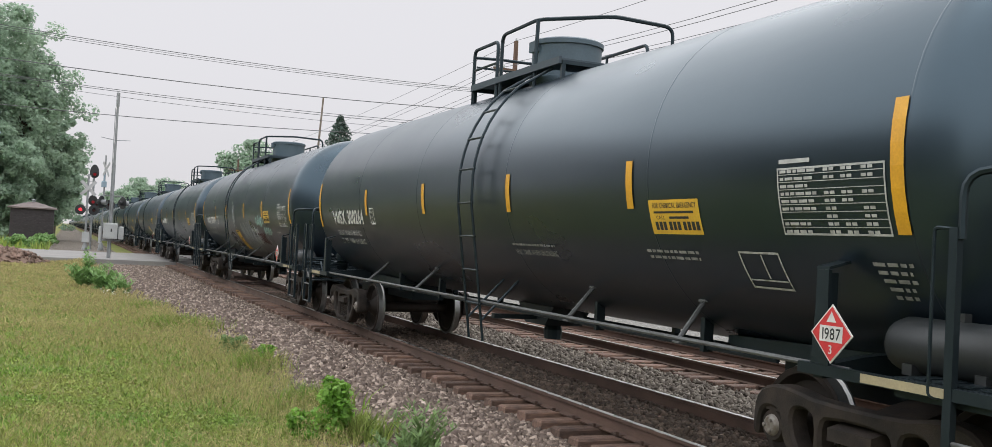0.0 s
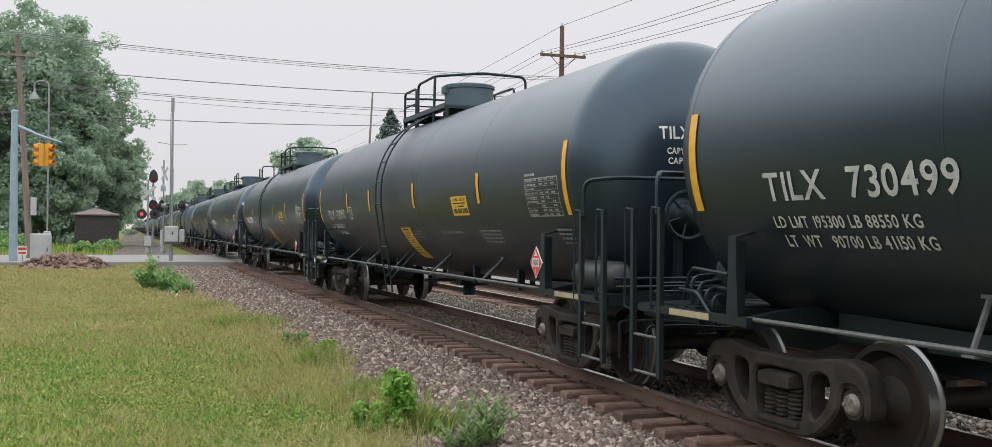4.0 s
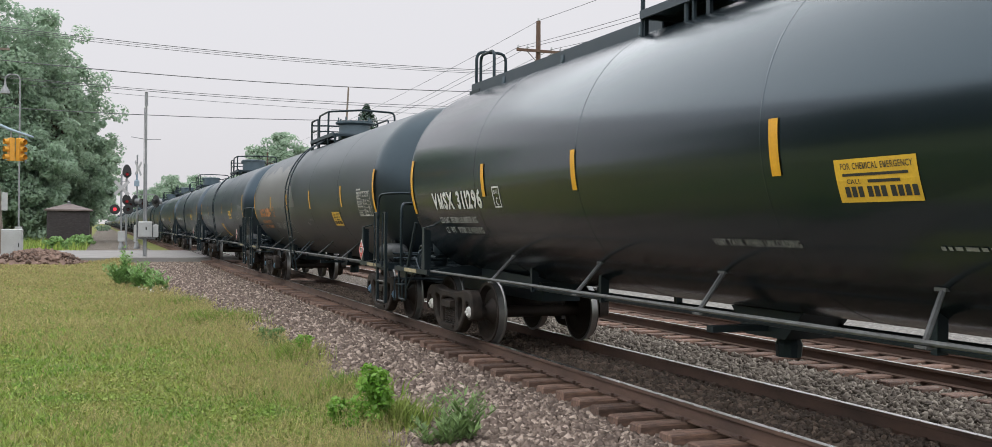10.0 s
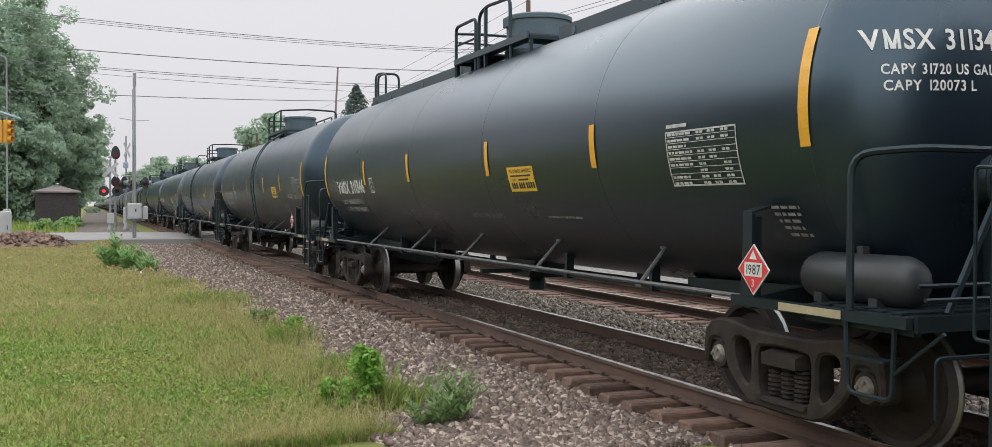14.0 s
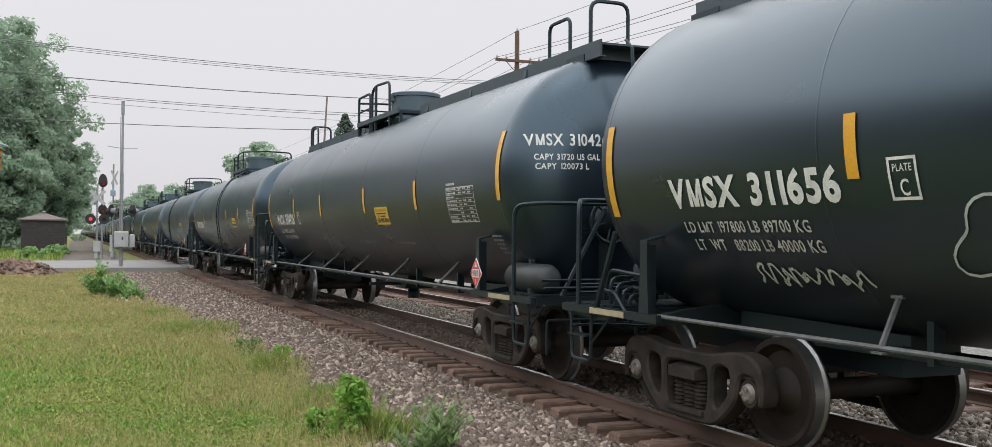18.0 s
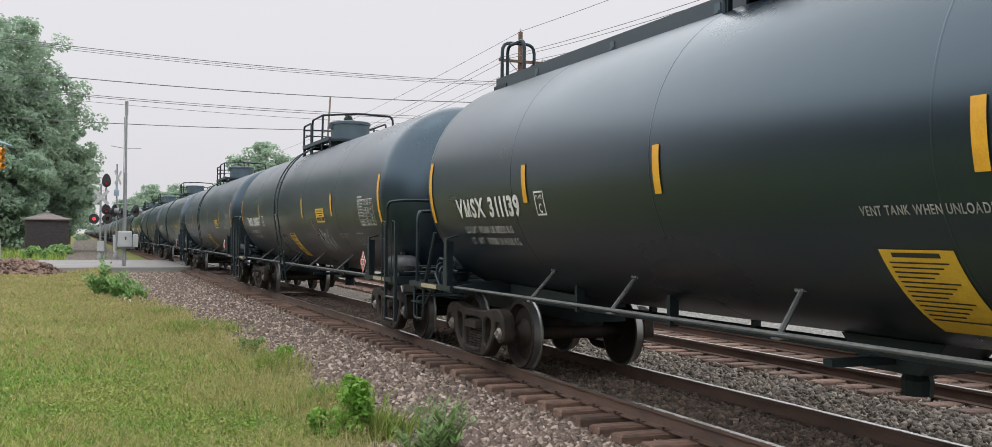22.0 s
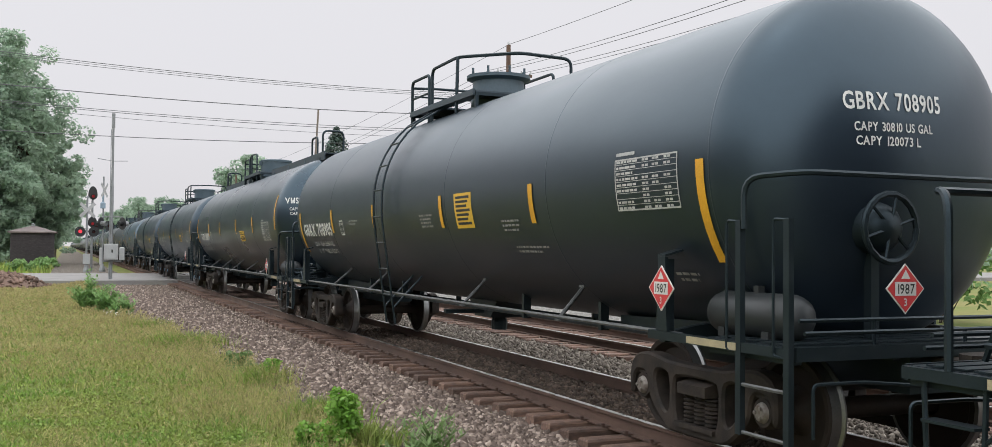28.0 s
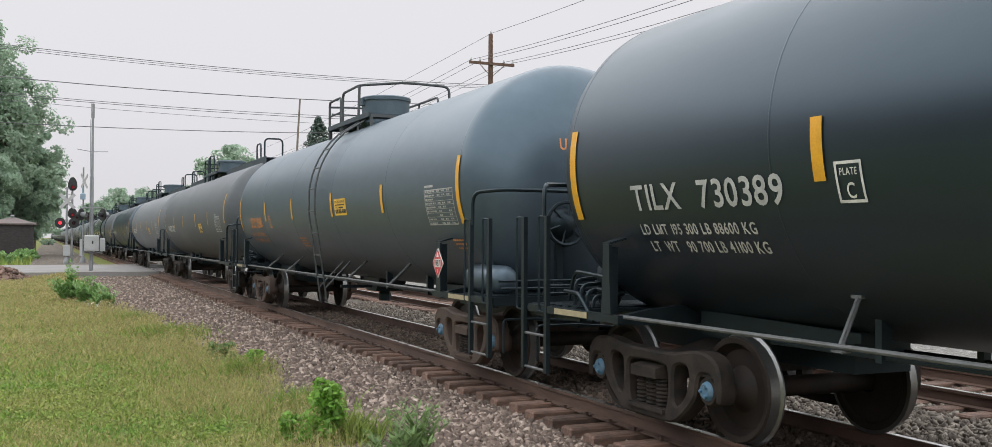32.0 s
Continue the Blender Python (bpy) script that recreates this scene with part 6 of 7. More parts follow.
CAST = material("dirty_cast_steel", (0.018, 0.0155, 0.0140), 0.75, 0.1, (0.058, 0.044, 0.036), 6, 0.8, 50, 0.35, 70, spec=0.25)
CAST_RUST = material("rusty_cast_steel", (0.062, 0.044, 0.036), 0.8, 0.1, (0.10, 0.064, 0.046), 6, 0.8, 50, 0.25, 70)
WHEEL = material("dark_wheel_steel", (0.019, 0.0150, 0.0130), 0.65, 0.1, (0.036, 0.026, 0.021), 5, 0.8, 40, 0.1, 60, spec=0.25)
TREAD = material("polished_tread_steel", (0.22, 0.22, 0.22), 0.38, 0.9, (0.30, 0.29, 0.28), 6, 0.6, 60)
YELLOW = material("reflective_yellow", (0.66, 0.335, 0.018), 0.42, 0, (0.52, 0.26, 0.02), 6, 0.6, 60)
NOTICE = material("yellow_notice_film", (0.70, 0.425, 0.035), 0.45, 0, (0.58, 0.34, 0.04), 7, 0.5, 60)
WHITE = material("white_stencil_paint", (0.68, 0.67, 0.64), 0.6, 0, (0.42, 0.41, 0.40), 9, 0.7, 60)
FADED = material("faded_white_stencil_paint", (0.48, 0.48, 0.465), 0.6, 0, (0.28, 0.28, 0.28), 9, 0.8, 60)
DIM = material("thin_worn_stencil_paint", (0.30, 0.30, 0.29), 0.6, 0, (0.14, 0.14, 0.14), 12, 0.8, 60)
ORANGE = material("orange_stencil_paint", (0.62, 0.26, 0.09), 0.6, 0, (0.46, 0.19, 0.07), 9, 0.6, 60)
INK = material("black_print", (0.03, 0.03, 0.03), 0.6)
RED = material("red_placard_film", (0.55, 0.035, 0.04), 0.45, 0, (0.45, 0.03, 0.03), 8, 0.5, 50)
CARD = material("white_placard_film", (0.66, 0.64, 0.62), 0.5)
TEAL = material("blue_bearing_cap_paint", (0.07, 0.16, 0.25), 0.5, 0, (0.10, 0.14, 0.18), 20, 0.7, 60)
STEEL = material("bare_bearing_cap_steel", (0.24, 0.22, 0.20), 0.55, 0.4, (0.13, 0.10, 0.08), 20, 0.8, 60)
TAN_SIGN = material("buff_stencil_board", (0.36, 0.30, 0.18), 0.6, 0, (0.26, 0.22, 0.15), 12, 0.6, 60)
ROD = material("grey_worn_steel_rod", (0.115, 0.118, 0.12), 0.55, 0.2, (0.07, 0.068, 0.066), 8, 0.8, 50)
CHALK = material("white_spray_paint", (0.48, 0.50, 0.50), 0.6, 0, (0.34, 0.36, 0.36), 6, 0.7, 60)
MINT = material("mint_spray_paint", (0.14, 0.52, 0.42), 0.6, 0, (0.10, 0.40, 0.34), 6, 0.7, 60)
PALE_MINT = material("pale_mint_spray_paint", (0.33, 0.50, 0.45), 0.6, 0, (0.24, 0.40, 0.36), 6, 0.7, 60)
BLUE = material("blue_spray_paint", (0.03, 0.10, 0.36), 0.6)
SILVER = material("silver_spray_paint", (0.34, 0.36, 0.36), 0.5, 0.1, (0.22, 0.24, 0.25), 5, 0.8, 50)
WINE = material("dark_wine_spray_paint", (0.085, 0.030, 0.030), 0.6)
ROSE = material("red_spray_paint", (0.36, 0.05, 0.03), 0.6)

PRIMER = material("sun_bleached_paint", (0.105, 0.098, 0.095), 0.45, 0, (0.080, 0.075, 0.073), 0.8, 0.8, 9, 0.02, 30, stretch=(1, 0.3, 1), coat=0.4, coat_rough=0.3)


def bare_patch_mesh(mat):
    """A worn field of paint with a straight foot and a ragged upper edge."""
    g, cols, rows = Shape(), 90, 12
    for j in range(cols + 1):
        s = 0.22 + 6.9 * j / cols
        top = 3.45 + 0.24 * noise.noise((s * 1.1, 0, 0)) + 0.14 * noise.noise((s * 4.5, 3, 0)) - 0.8 * max(0, 1 - (s - 0.22) / 0.6) ** 2 - 1.0 * max(0, (s - 4.9) / 2.2) ** 1.5
        for i in range(rows + 1):
            g.v.append(on_shell(s, 2.20 + 0.10 * noise.noise((s * 3, 7, 0)) + (max(top, 2.42) - 2.30) * i / rows, 0.003))
    g.f += [(j * (rows + 1) + i, (j + 1) * (rows + 1) + i, (j + 1) * (rows + 1) + i + 1, j * (rows + 1) + i + 1) for j in range(cols) for i in range(rows)]
    return g.mesh("bare_patch", mat, True, False)


# where each builder braced the side pipe
SHORT_BRACES = (3.05, 5.05, 9.92, 12.45)
BRACES = collections.defaultdict(lambda: SHORT_BRACES, plain=(3.5, 5.95, 10.78, 12.78), tilx=(3.5, 6.05, 11.0, 12.98), sheet=(3.1, 5.05, 9.65, 12.2), walk=(3.4, 5.9, 8.25, 10.75, 13.1),
                                 walk_sheet=(3.35, 5.2, 7.7, 10.4, 13.0), gbrx=(2.96, 5.37, 9.76, 12.5), utlx=(3.2, 5.3, 10.0, 12.3))
# where each builder put the stripes, ladder, notice and data table, in metres ahead of the rear stripe
PLANS = {
    "plain": ((0, 3.32, 6.27, 9.26, 11.97, 15.15), 8.05, (12.27, 1.90), 14.02),
    "sheet": ((0, 3.22, 5.68, 9.05, 11.93, 15.42), 6.38, (10.46, 2.0), 14.02),
    "tilx": ((0, 3.36, 6.50, 9.80, 12.52, 15.45), 8.42, (11.10, 1.96), 14.27),
    "tilx_sheet": ((0, 3.36, 5.55, 8.95, 12.40, 15.42), 6.75, (11.10, 1.96), 14.2),
    "natx": ((0, 3.30, 6.02, 9.20, 12.6, 15.3), 6.62, (11.45, 1.72), 14.0),
    "walk_sheet": ((0, 3.26, 6.10, 9.52, 12.35, 15.42), 0, (9.97, 1.91), 13.55),
    "walk": ((0, 3.20, 5.92, 9.34, 12.24, 15.45), 0, (9.97, 1.91), 13.62),
    "utlx": ((0, 3.22, 5.96, 9.14, 12.10, 15.2), 8.07, (9.35, 2.13), 14.0),
    "gbrx": ((0.20, 2.95, 5.75, 9.02, 11.90, 15.1), 6.3, (9.55, 2.0), 13.75),
}
CARS = []
AXLES = []


def add_truck(car, d, cast, cap, full, o=0.0):
    truck = part("truck", once(("bolster", cast.name), lambda: bolster_mesh(cast)), car, "", (0, d * TRUCK + o, 0))
    for e in (-1, 1):
        part("side_frame", once(("side", e, cast.name), lambda: side_frame_mesh(e, cast)), truck)
        if full and e < 0:
            for y in (-0.16, 0.0, 0.16):
                part("spring", once("spring", lambda: spring_mesh(CAST)), truck, "", (-1.04, y, 0))
    for y in (-0.889, 0.889):
        axle = part("wheelset", once("wheelset", lambda: wheelset_mesh([WHEEL, TREAD])), truck, "", (0, y, 0.457))
        if full:
            AXLES.append((axle, d * TRUCK + o + y, len(CARS), y))
            part("bearing_cap", once(("cap", cap.name), lambda: cap_mesh(-1, cap)), truck, "", (0, y, 0.457))


def tank_car(number="", paint=BLACK, ink=WHITE, walk_top=False, flange=False, cast=CAST, cap=STEEL, sheet=False, level=2, label="", head="", load=None, tall=False, extra="", plan="", table=True, tags=(), note=0, num=1.0):
    """A tank car with its own origin on the track's centre line at rail height."""
    full = level == 2
    grey = paint is GREY
    bare = number.startswith("UTLX 211")            # an older car without brake gear on its front platform
    fit_ = FRAME_GREY if grey else FRAME
    kind_ = ("walk_sheet" if sheet else "walk") if walk_top else "gbrx" if tall else "natx" if number.startswith("NATX") else "utlx" if grey else ("tilx_sheet" if sheet else "tilx") if number.startswith("TILX") else "sheet" if sheet else "plain"
    stripes, rung_s, (note_s, note_z), table_s = PLANS[plan or kind_]
    note_s = note or note_s
    sheet_s = rung_s + (0.82 if kind_ == "tilx_sheet" else 0.50) if rung_s else 8.52
    ext = 0.27 if stripes[-1] > 15.3 else 0.0          # longer ahead of the front stripe
    ahead = (0, -ext, 0)
    car = new("tank_car")
    tagged(car, label or "black railway tank car in a long moving train", "tank car", "tank cars of the train")
    tank = part("tank", once(("shell", paint.name, ext), lambda: shell_mesh(paint, ext)), car)
    for y in (-HALF - ext + 0.01, -4.7, -1.6, 1.6, 4.7, HALF - 0.01) if full else ():
        part("weld_seam", once(("seam", y, paint.name), lambda: seam_mesh(y, paint)), tank)
    # fixed fittings
    f = fit_.name
    back_by = (0, 0.6 if 0 < rung_s < 7 else 0.0, 0)
    part("manway_housing", once(("manway", flange, f), lambda: manway_mesh(flange, LID)), car, "", (0, back_by[1] * 0.2, 0))
    plat = part("top_platform", once(("plat", f), lambda: platform_mesh(TOPSIDE)), car, "", back_by)
    if full:
        for i in range(4):
            part("deck_plate", once(("deck_plate", i, f), lambda: deck_plate_mesh(i, TOPSIDE)), plat)
        for y in (-1.3, 1.57):
            part("deck_bearer", once(("bearer", y, f), lambda: deck_bearer_mesh(y, fit_)), plat)
    else:
        part("deck_plate", once(("whole_deck", f), lambda: Shape().box(-0.72, 0.85, -1.3, 1.6, 4.035, 4.06).mesh("deck_plate", fit_)), plat)
    front_ = "front_hoop" if walk_top else "front"
    for k in ("rear", front_, "side", "back") if level else ("rear", front_):
        part("top_handrail", once(("top", k, f), lambda: top_rail_mesh(k, fit_)), plat)
    if walk_top:
        for d in (-1, 1):
            way = part("walkway", once(("walkway", d, f), lambda: walkway_mesh(d, TOPSIDE)), car)
            part("top_handrail", once(("end_hoop", f), lambda: top_rail_mesh("end_hoop", fit_)), way, "", (0, 7.6 if d > 0 else -8.15, 0))
            part("top_handrail", once(("end_hoop_side", f), lambda: top_rail_mesh("end_hoop_side", fit_)), way, "", (0, 6.9 if d > 0 else -7.5, 0))
            if full:
                for q in (2.1, 4.2, 6.3):
                    part("walkway_clamp", once("clamp", lambda: Shape().box(-0.462, -0.451, -0.045, 0.045, 3.90, 4.03).box(-0.475, -0.4515, -0.04, 0.04, 3.93, 3.955).mesh("clamp", LID)), way, "", (0, d * q, 0))
                part("walkway_bracket", once(("lug", d, f), lambda: lift_lug_mesh(d * 7.7, fit_)), way)
    for d in (-1, 1):
        o = ahead if d < 0 else (0, 0, 0)
        add_truck(car, d, cast, cap, full, o[1])
        part("stub_sill", once(("sill", d, f), lambda: sill_mesh(d, FRAME)), car, "", o)
        deck = part("end_platform", once(("deck", d), lambda: deck_mesh(d, FRAME)), car, "", o)
        if level:
            part("coupler", once(("coupler", d), lambda: coupler_mesh(d, CAST)), car, "", o)
            part("side_sill", once(("side_sill", d, -1), lambda: side_sill_mesh(d, -1, FRAME)), car, "", o)
            part("gusset", once(("gusset", d, -1), lambda: gusset_mesh(d, -1, FRAME)), car, "", o)
        part("handrail", once(("rail", d, "hoop" if walk_top else "cross"), lambda: end_rail_mesh(d, "hoop" if walk_top else "cross", FRAME)), deck)
        if full:
            part("body_bolster", once(("body_bolster", d), lambda: body_bolster_mesh(d, FRAME)), car, "", o)
            part("side_sill", once(("side_sill", d, 1), lambda: side_sill_mesh(d, 1, FRAME)), car, "", o)
            for i in range(5):
                part("tread_plate", once(("grating", d, i), lambda: grating_mesh(d, i, FRAME)), deck)
            for k in ("low", "knee"):
                part("handrail", once(("rail", d, k), lambda: end_rail_mesh(d, k, FRAME)), deck)
            part("brake_hose", once(("hose", d), lambda: hose_mesh(d, INK)), car, "", o)
            part("uncoupling_lever", once(("lever", d), lambda: uncoupling_mesh(d, FRAME)), car, "", o)
            part("gusset", once(("gusset", d, 1), lambda: gusset_mesh(d, 1, FRAME)), car, "", o)
            part("sill_step", once(("step", d, 1), lambda: step_mesh(d, 1, FRAME)), car, "", o)
            if walk_top or (bare and d < 0):
                part("sill_step", once(("step", d, -1), lambda: step_mesh(d, -1, FRAME)), car, "", o)
            else:
                ya, yb = (-8.02, -8.57) if d < 0 else (8.17, 8.70)
                for y in (ya, yb):
                    part("corner_post", once(("post", y), lambda: post_mesh(y, 0.36, FRAME)), deck)
                for z in (0.38, 0.735):
                    part("step_rung", once(("tread", d, z), lambda: tread_mesh(ya, yb, z, ROD)), deck)
    if full and walk_top:
        part("sloped_brace", once("sloped_front", lambda: Shape().tube([(-1.1, -8.5, 1.05), (-0.55, -8.5, 2.05)], 0.028, 6).mesh("sloped_brace", FRAME)), car, "", ahead)
        part("sloped_brace", once("sloped", lambda: sloped_bar_mesh(FRAME)), car)
    for e in (-1, 1):
        pipe = part("side_pipe", once(("pipe", e, f), lambda: side_pipe_mesh(e, ROD)), car)
        if full:
            for s in BRACES[kind_] if e < 0 else SHORT_BRACES:
                part("brace", once(("brace", e, s, f), lambda: brace_mesh(e, s, ROD)), pipe)
        if full and e > 0:
            for q in (2.6, 4.4, 6.1, 7.2, 8.9, 11.6):
                part("pipe_hanger", once("hanger", lambda: Shape().block(1.30, 1.36, -0.07, 0.07, 0.86, 1.24, 0.01).box(1.18, 1.295, -0.02, 0.02, 1.16, 1.24).mesh("hanger", FRAME)), pipe, "", (0, MID - q, 0))
    if level:
        part("brake_rigging", once("rigging", lambda: rigging_mesh(FRAME)), car)
    # ladder on the camera's side
    if level and rung_s:
        lad = part("ladder", once(("lad", rung_s, f), lambda: ladder_rail_mesh(rung_s, 0.55, fit_)), car)
        part("ladder_side", once(("lad", rung_s + 0.45, f), lambda: ladder_rail_mesh(rung_s + 0.45, 0.55, fit_)), lad)
    if full and rung_s:
        for z in (1.00, 1.41, 1.82, 2.23, 2.65, 3.04, 3.40, 3.70):
            part("rung", once(("rung", rung_s, z, f), lambda: rung_mesh(rung_s, z, fit_)), lad)
        for q in (rung_s, rung_s + 0.45):
            part("ladder_stay", once(("stay", q, f), lambda: ladder_foot_mesh(q, fit_)), lad)
    if full:
        part("bottom_outlet", once("outlet", lambda: outlet_mesh(FRAME)), car)
        if not bare:
            part("air_reservoir", once(("reservoir", f), lambda: reservoir_mesh(GREY if grey else DRUM)), car, "", ahead)
        bv = part("brake_valve", once("valve", lambda: valve_mesh(FRAME)), car)
        for i in range(7):
            part("valve_pipe", once(("valve_pipe", i), lambda: valve_pipe_mesh(i, FRAME)), bv)
        if not bare:
            hb = part("brake_housing", once("brake_box", lambda: brake_box_mesh(FRAME)), car, "", ahead)
            part("brake_wheel", once("handbrake", lambda: handbrake_mesh(FRAME)), hb)
            part("brake_column", once("brake_column", lambda: brake_column_mesh(FRAME)), hb)
        if walk_top:
            el = part("end_ladder", once(("front_ladder", f), lambda: front_ladder_mesh(FRAME)), car, "", ahead)
            for i in range(9):
                part("rung", once(("front_rung", i, f), lambda: front_rung_mesh(i, fit_)), el)
    # stripes and lettering
    drop = -0.10 if tall else 0.0
    for s in (stripes if level else (stripes[0], stripes[-1])):
        z0, z1 = (1.92, 2.77) if s in (stripes[0], stripes[-1]) else (2.12, 2.55)
        if tall and s in (stripes[0], stripes[-1]):
            z0, z1 = 1.64, 2.47
        elif walk_top and s == stripes[-1]:
            z0, z1 = 2.16, 3.00
        else:
            z0, z1 = z0 + drop, z1 + drop
        part("reflective_stripe", once(("stripe", s, z0), lambda: patch(s - 0.055, s + 0.055, z0, z1, YELLOW, 0.009)), tank)
    n = number or "VMSX 300512"
    if level:
        tagged(part("car_number", number_mesh(n.replace(" ", "  "), FADED, num, 2.0, 0.21, 0.016) if n[:4] == "TILX" else number_mesh(n, ink, 1.25 if grey else num, 1.45 if grey else 2.4 if tall else 2.08) if full else once(("num", ink.name), lambda: number_mesh("VMSX 311", ink)), tank), kind="stuff")
        part("emergency_notice", once(("notice", tall, note_s), lambda: emergency_mesh([NOTICE, INK], tall, note_s, note_z)), tank)
        if table:
            part("data_table", once(("table", table_s, kind_[:4] == "tilx"), lambda: table_mesh(DIM if kind_[:4] == "tilx" else FADED, table_s, 2.09 if tall else 1.91)), tank)
    if full:
        part("plate_mark", once(("plate", ink.name), lambda: plate_mesh(ink)), tank)
        tagged(part("load_limit", load_mesh(load or ("LD LMT 195300 LB 88550 KG", "LT WT 90700 LB 41150 KG"), FADED if ink is WHITE else ink, 1.0 if n[:4] == "TILX" else 1.08), tank), kind="stuff")
        for n_ in NOTES[kind_]:
            tagged(part("stencil", once(("note", n_, grey), lambda: note_mesh(*n_, ORANGE if grey else DIM)), tank), kind="stuff")
        if sheet:
            part("notice_sheet", once(("sheet", rung_s), lambda: yellow_sheet_mesh(NOTICE, sheet_s)), tank)
            tagged(part("fine_print", once(("sheet_print", rung_s), lambda: sheet_print_mesh(INK, sheet_s)), tank), kind="stuff")
        if kind_ in ("plain", "sheet"):
            part("inspection_mark", once("inspection", lambda: inspection_mesh(FADED)), tank)
        if extra:
            g = Shape()
            marks(g, extra, 13.35, 1.92, 0.10, 0.72, 0.006, 0.02)
            tagged(part("stencil", g.mesh("stencil", FADED, False, False), tank), kind="stuff")
        part("placard", once("placard", lambda: diamond_mesh([CARD, RED, INK])), car, "red and white diamond hazard placard", (-1.62, {"walk": -7.45, "walk_sheet": -7.45, "plain": -7.18, "utlx": -7.22, "gbrx": -7.12}.get(kind_, -7.28), 1.42 if tall or grey else 1.36 if kind_[:4] == "tilx" else 1.27))
        hx, hz = (-1.33, 2.80) if walk_top else (-0.68, 2.77) if kind_[:4] == "tilx" else (-0.45, 2.83) if grey else (-0.72, 2.84)
        tagged(part("head_lettering", head_marks([(n, hx, hz, 0.135, 0.93), (head or "CAPY 31720 US GAL", hx + 0.08, hz - 0.17, 0.068, 0.74), ("CAPY 120073 L", hx + 0.09, hz - 0.28, 0.068, 0.60)], ink, ext), tank), kind="stuff")
        hp = part("placard", once("placard", lambda: diamond_mesh([CARD, RED, INK])), car, "red and white diamond hazard placard", (-0.35 if tall else 0.10, -8.50 - ext, 1.46 if tall else 1.66))
        hp.rotation_euler = (0, 0, radians(90))
        part("stencil_board", once("board", lambda: Shape().box(-1.532, -1.523, -8.0, -7.35, 0.984, 1.040).mesh("board", TAN_SIGN)), car, "", ahead)
        part("stencil_board", once("board2", lambda: Shape().box(-1.532, -1.523, 7.3, 7.95, 0.984, 1.040).mesh("board", TAN_SIGN)), car)
        for k, (fn, mat) in enumerate(tags):
            tagged(part("spray_tag", fn(mat), tank), "sprayed graffiti tag", kind="stuff")
        if paint is BROWN:
            part("bare_patch", bare_patch_mesh(PRIMER), tank, "faded grey-brown worn paint on the upper shell")
    CARS.append(car)
    return car


def stroke(g, pts, wide, lift=0.009):
    """A sprayed line on the shell through points (s, z)."""
    for (a, b), (c, d) in zip(pts, pts[1:]):
        nx, nz = b - d, c - a
        q = math.hypot(nx, nz) or 1
        nx, nz = nx / q * wide / 2, nz / q * wide / 2
        g.add([on_shell(a - nx, b - nz, lift), on_shell(c - nx, d - nz, lift), on_shell(c + nx, d + nz, lift), on_shell(a + nx, b + nz, lift)], [(0, 1, 2, 3)])


def scrawl(wide, *lines):
    """Straight sprayed strokes through given points of the shell."""
    def make(mat):
        g = Shape()
        for pts in lines:
            stroke(g, pts, wide)
        return g.mesh("spray_tag", mat, False, False)
    return make


def spray(seed, s0, s1, z0, z1, wide=0.03, letters=4, loops=1):
    """A tag in joined handwriting inside a box on the shell."""
    def make(mat):
        rnd, g, w = random.Random(seed), Shape(), (s1 - s0) / letters
        for k in range(loops):
            pts = []
            for i in range(letters):
                tall, turn = rnd.uniform(0.45, 1.0), rnd.choice((-1, 1))
                rise = rnd.uniform(0.3, 0.6)
                for q in range(10):
                    t = q / 10
                    a = 2 * math.pi * t
                    pts.append((s0 + w * (i + t * 0.9 + 0.32 * rise * math.sin(a * rnd.choice((1, 1, 2)) + k)), (z0 + z1) / 2 + (z1 - z0) * 0.5 * (tall * math.cos(a) * turn + 0.15 * math.sin(2 * a))))
                if rnd.random() < 0.35:
                    pts.append((s0 + w * (i + 1), z1 if rnd.random() < 0.5 else z0))
            stroke(g, pts, wide)
        return g.mesh("spray_tag", mat, False, False)
    return make


def bubble(seed, s0, s1, z0, z1, wide=0.03, letters=4, fill=0):
    """Fat rounded letters: an outline, an eye in some, and loose hatching inside."""
    def make(mat):
        rnd, g, w = random.Random(seed), Shape(), (s1 - s0) / letters
        for i in range(letters):
            c, h = s0 + w * (i + 0.5), (z0 + z1) / 2
            lob = [(rnd.choice((2, 3, 3, 4)), rnd.random() * 6.3, rnd.uniform(0.10, 0.22)) for _ in range(2)]
            lean = rnd.uniform(-0.25, 0.35)

            def rim(a, k=1.0):
                r = k * (1 + sum(m * math.sin(n * a + p) for n, p, m in lob)) / (abs(math.cos(a)) ** 3 + abs(math.sin(a)) ** 3) ** (1 / 3)
                z = (z1 - z0) * 0.46 * r * math.sin(a)
                return c + w * 0.50 * r * math.cos(a) + lean * z, h + z

            stroke(g, [rim(2 * math.pi * q / 32) for q in range(33)], wide)
            if rnd.random() < 0.75:
                stroke(g, [(c + w * 0.11 * math.cos(a) + 0.02, h + (z1 - z0) * 0.10 * math.sin(a) + 0.03) for a in (2 * math.pi * q / 10 for q in range(11))], wide * 0.8)
                a = rnd.random() * 6.3
                stroke(g, [rim(a, 0.95), rim(a, 0.35)], wide * 0.8)
            for q in range(fill):
                a = rnd.uniform(0.25, math.pi - 0.25)
                k0, k1 = rnd.uniform(0.5, 0.93), rnd.uniform(0.5, 0.93)
                stroke(g, [rim(a, k0), rim(-a + rnd.uniform(-0.3, 0.3), k1)], wide * rnd.uniform(0.4, 0.9), 0.008)
        return g.mesh("spray_tag", mat, False, False)
    return make


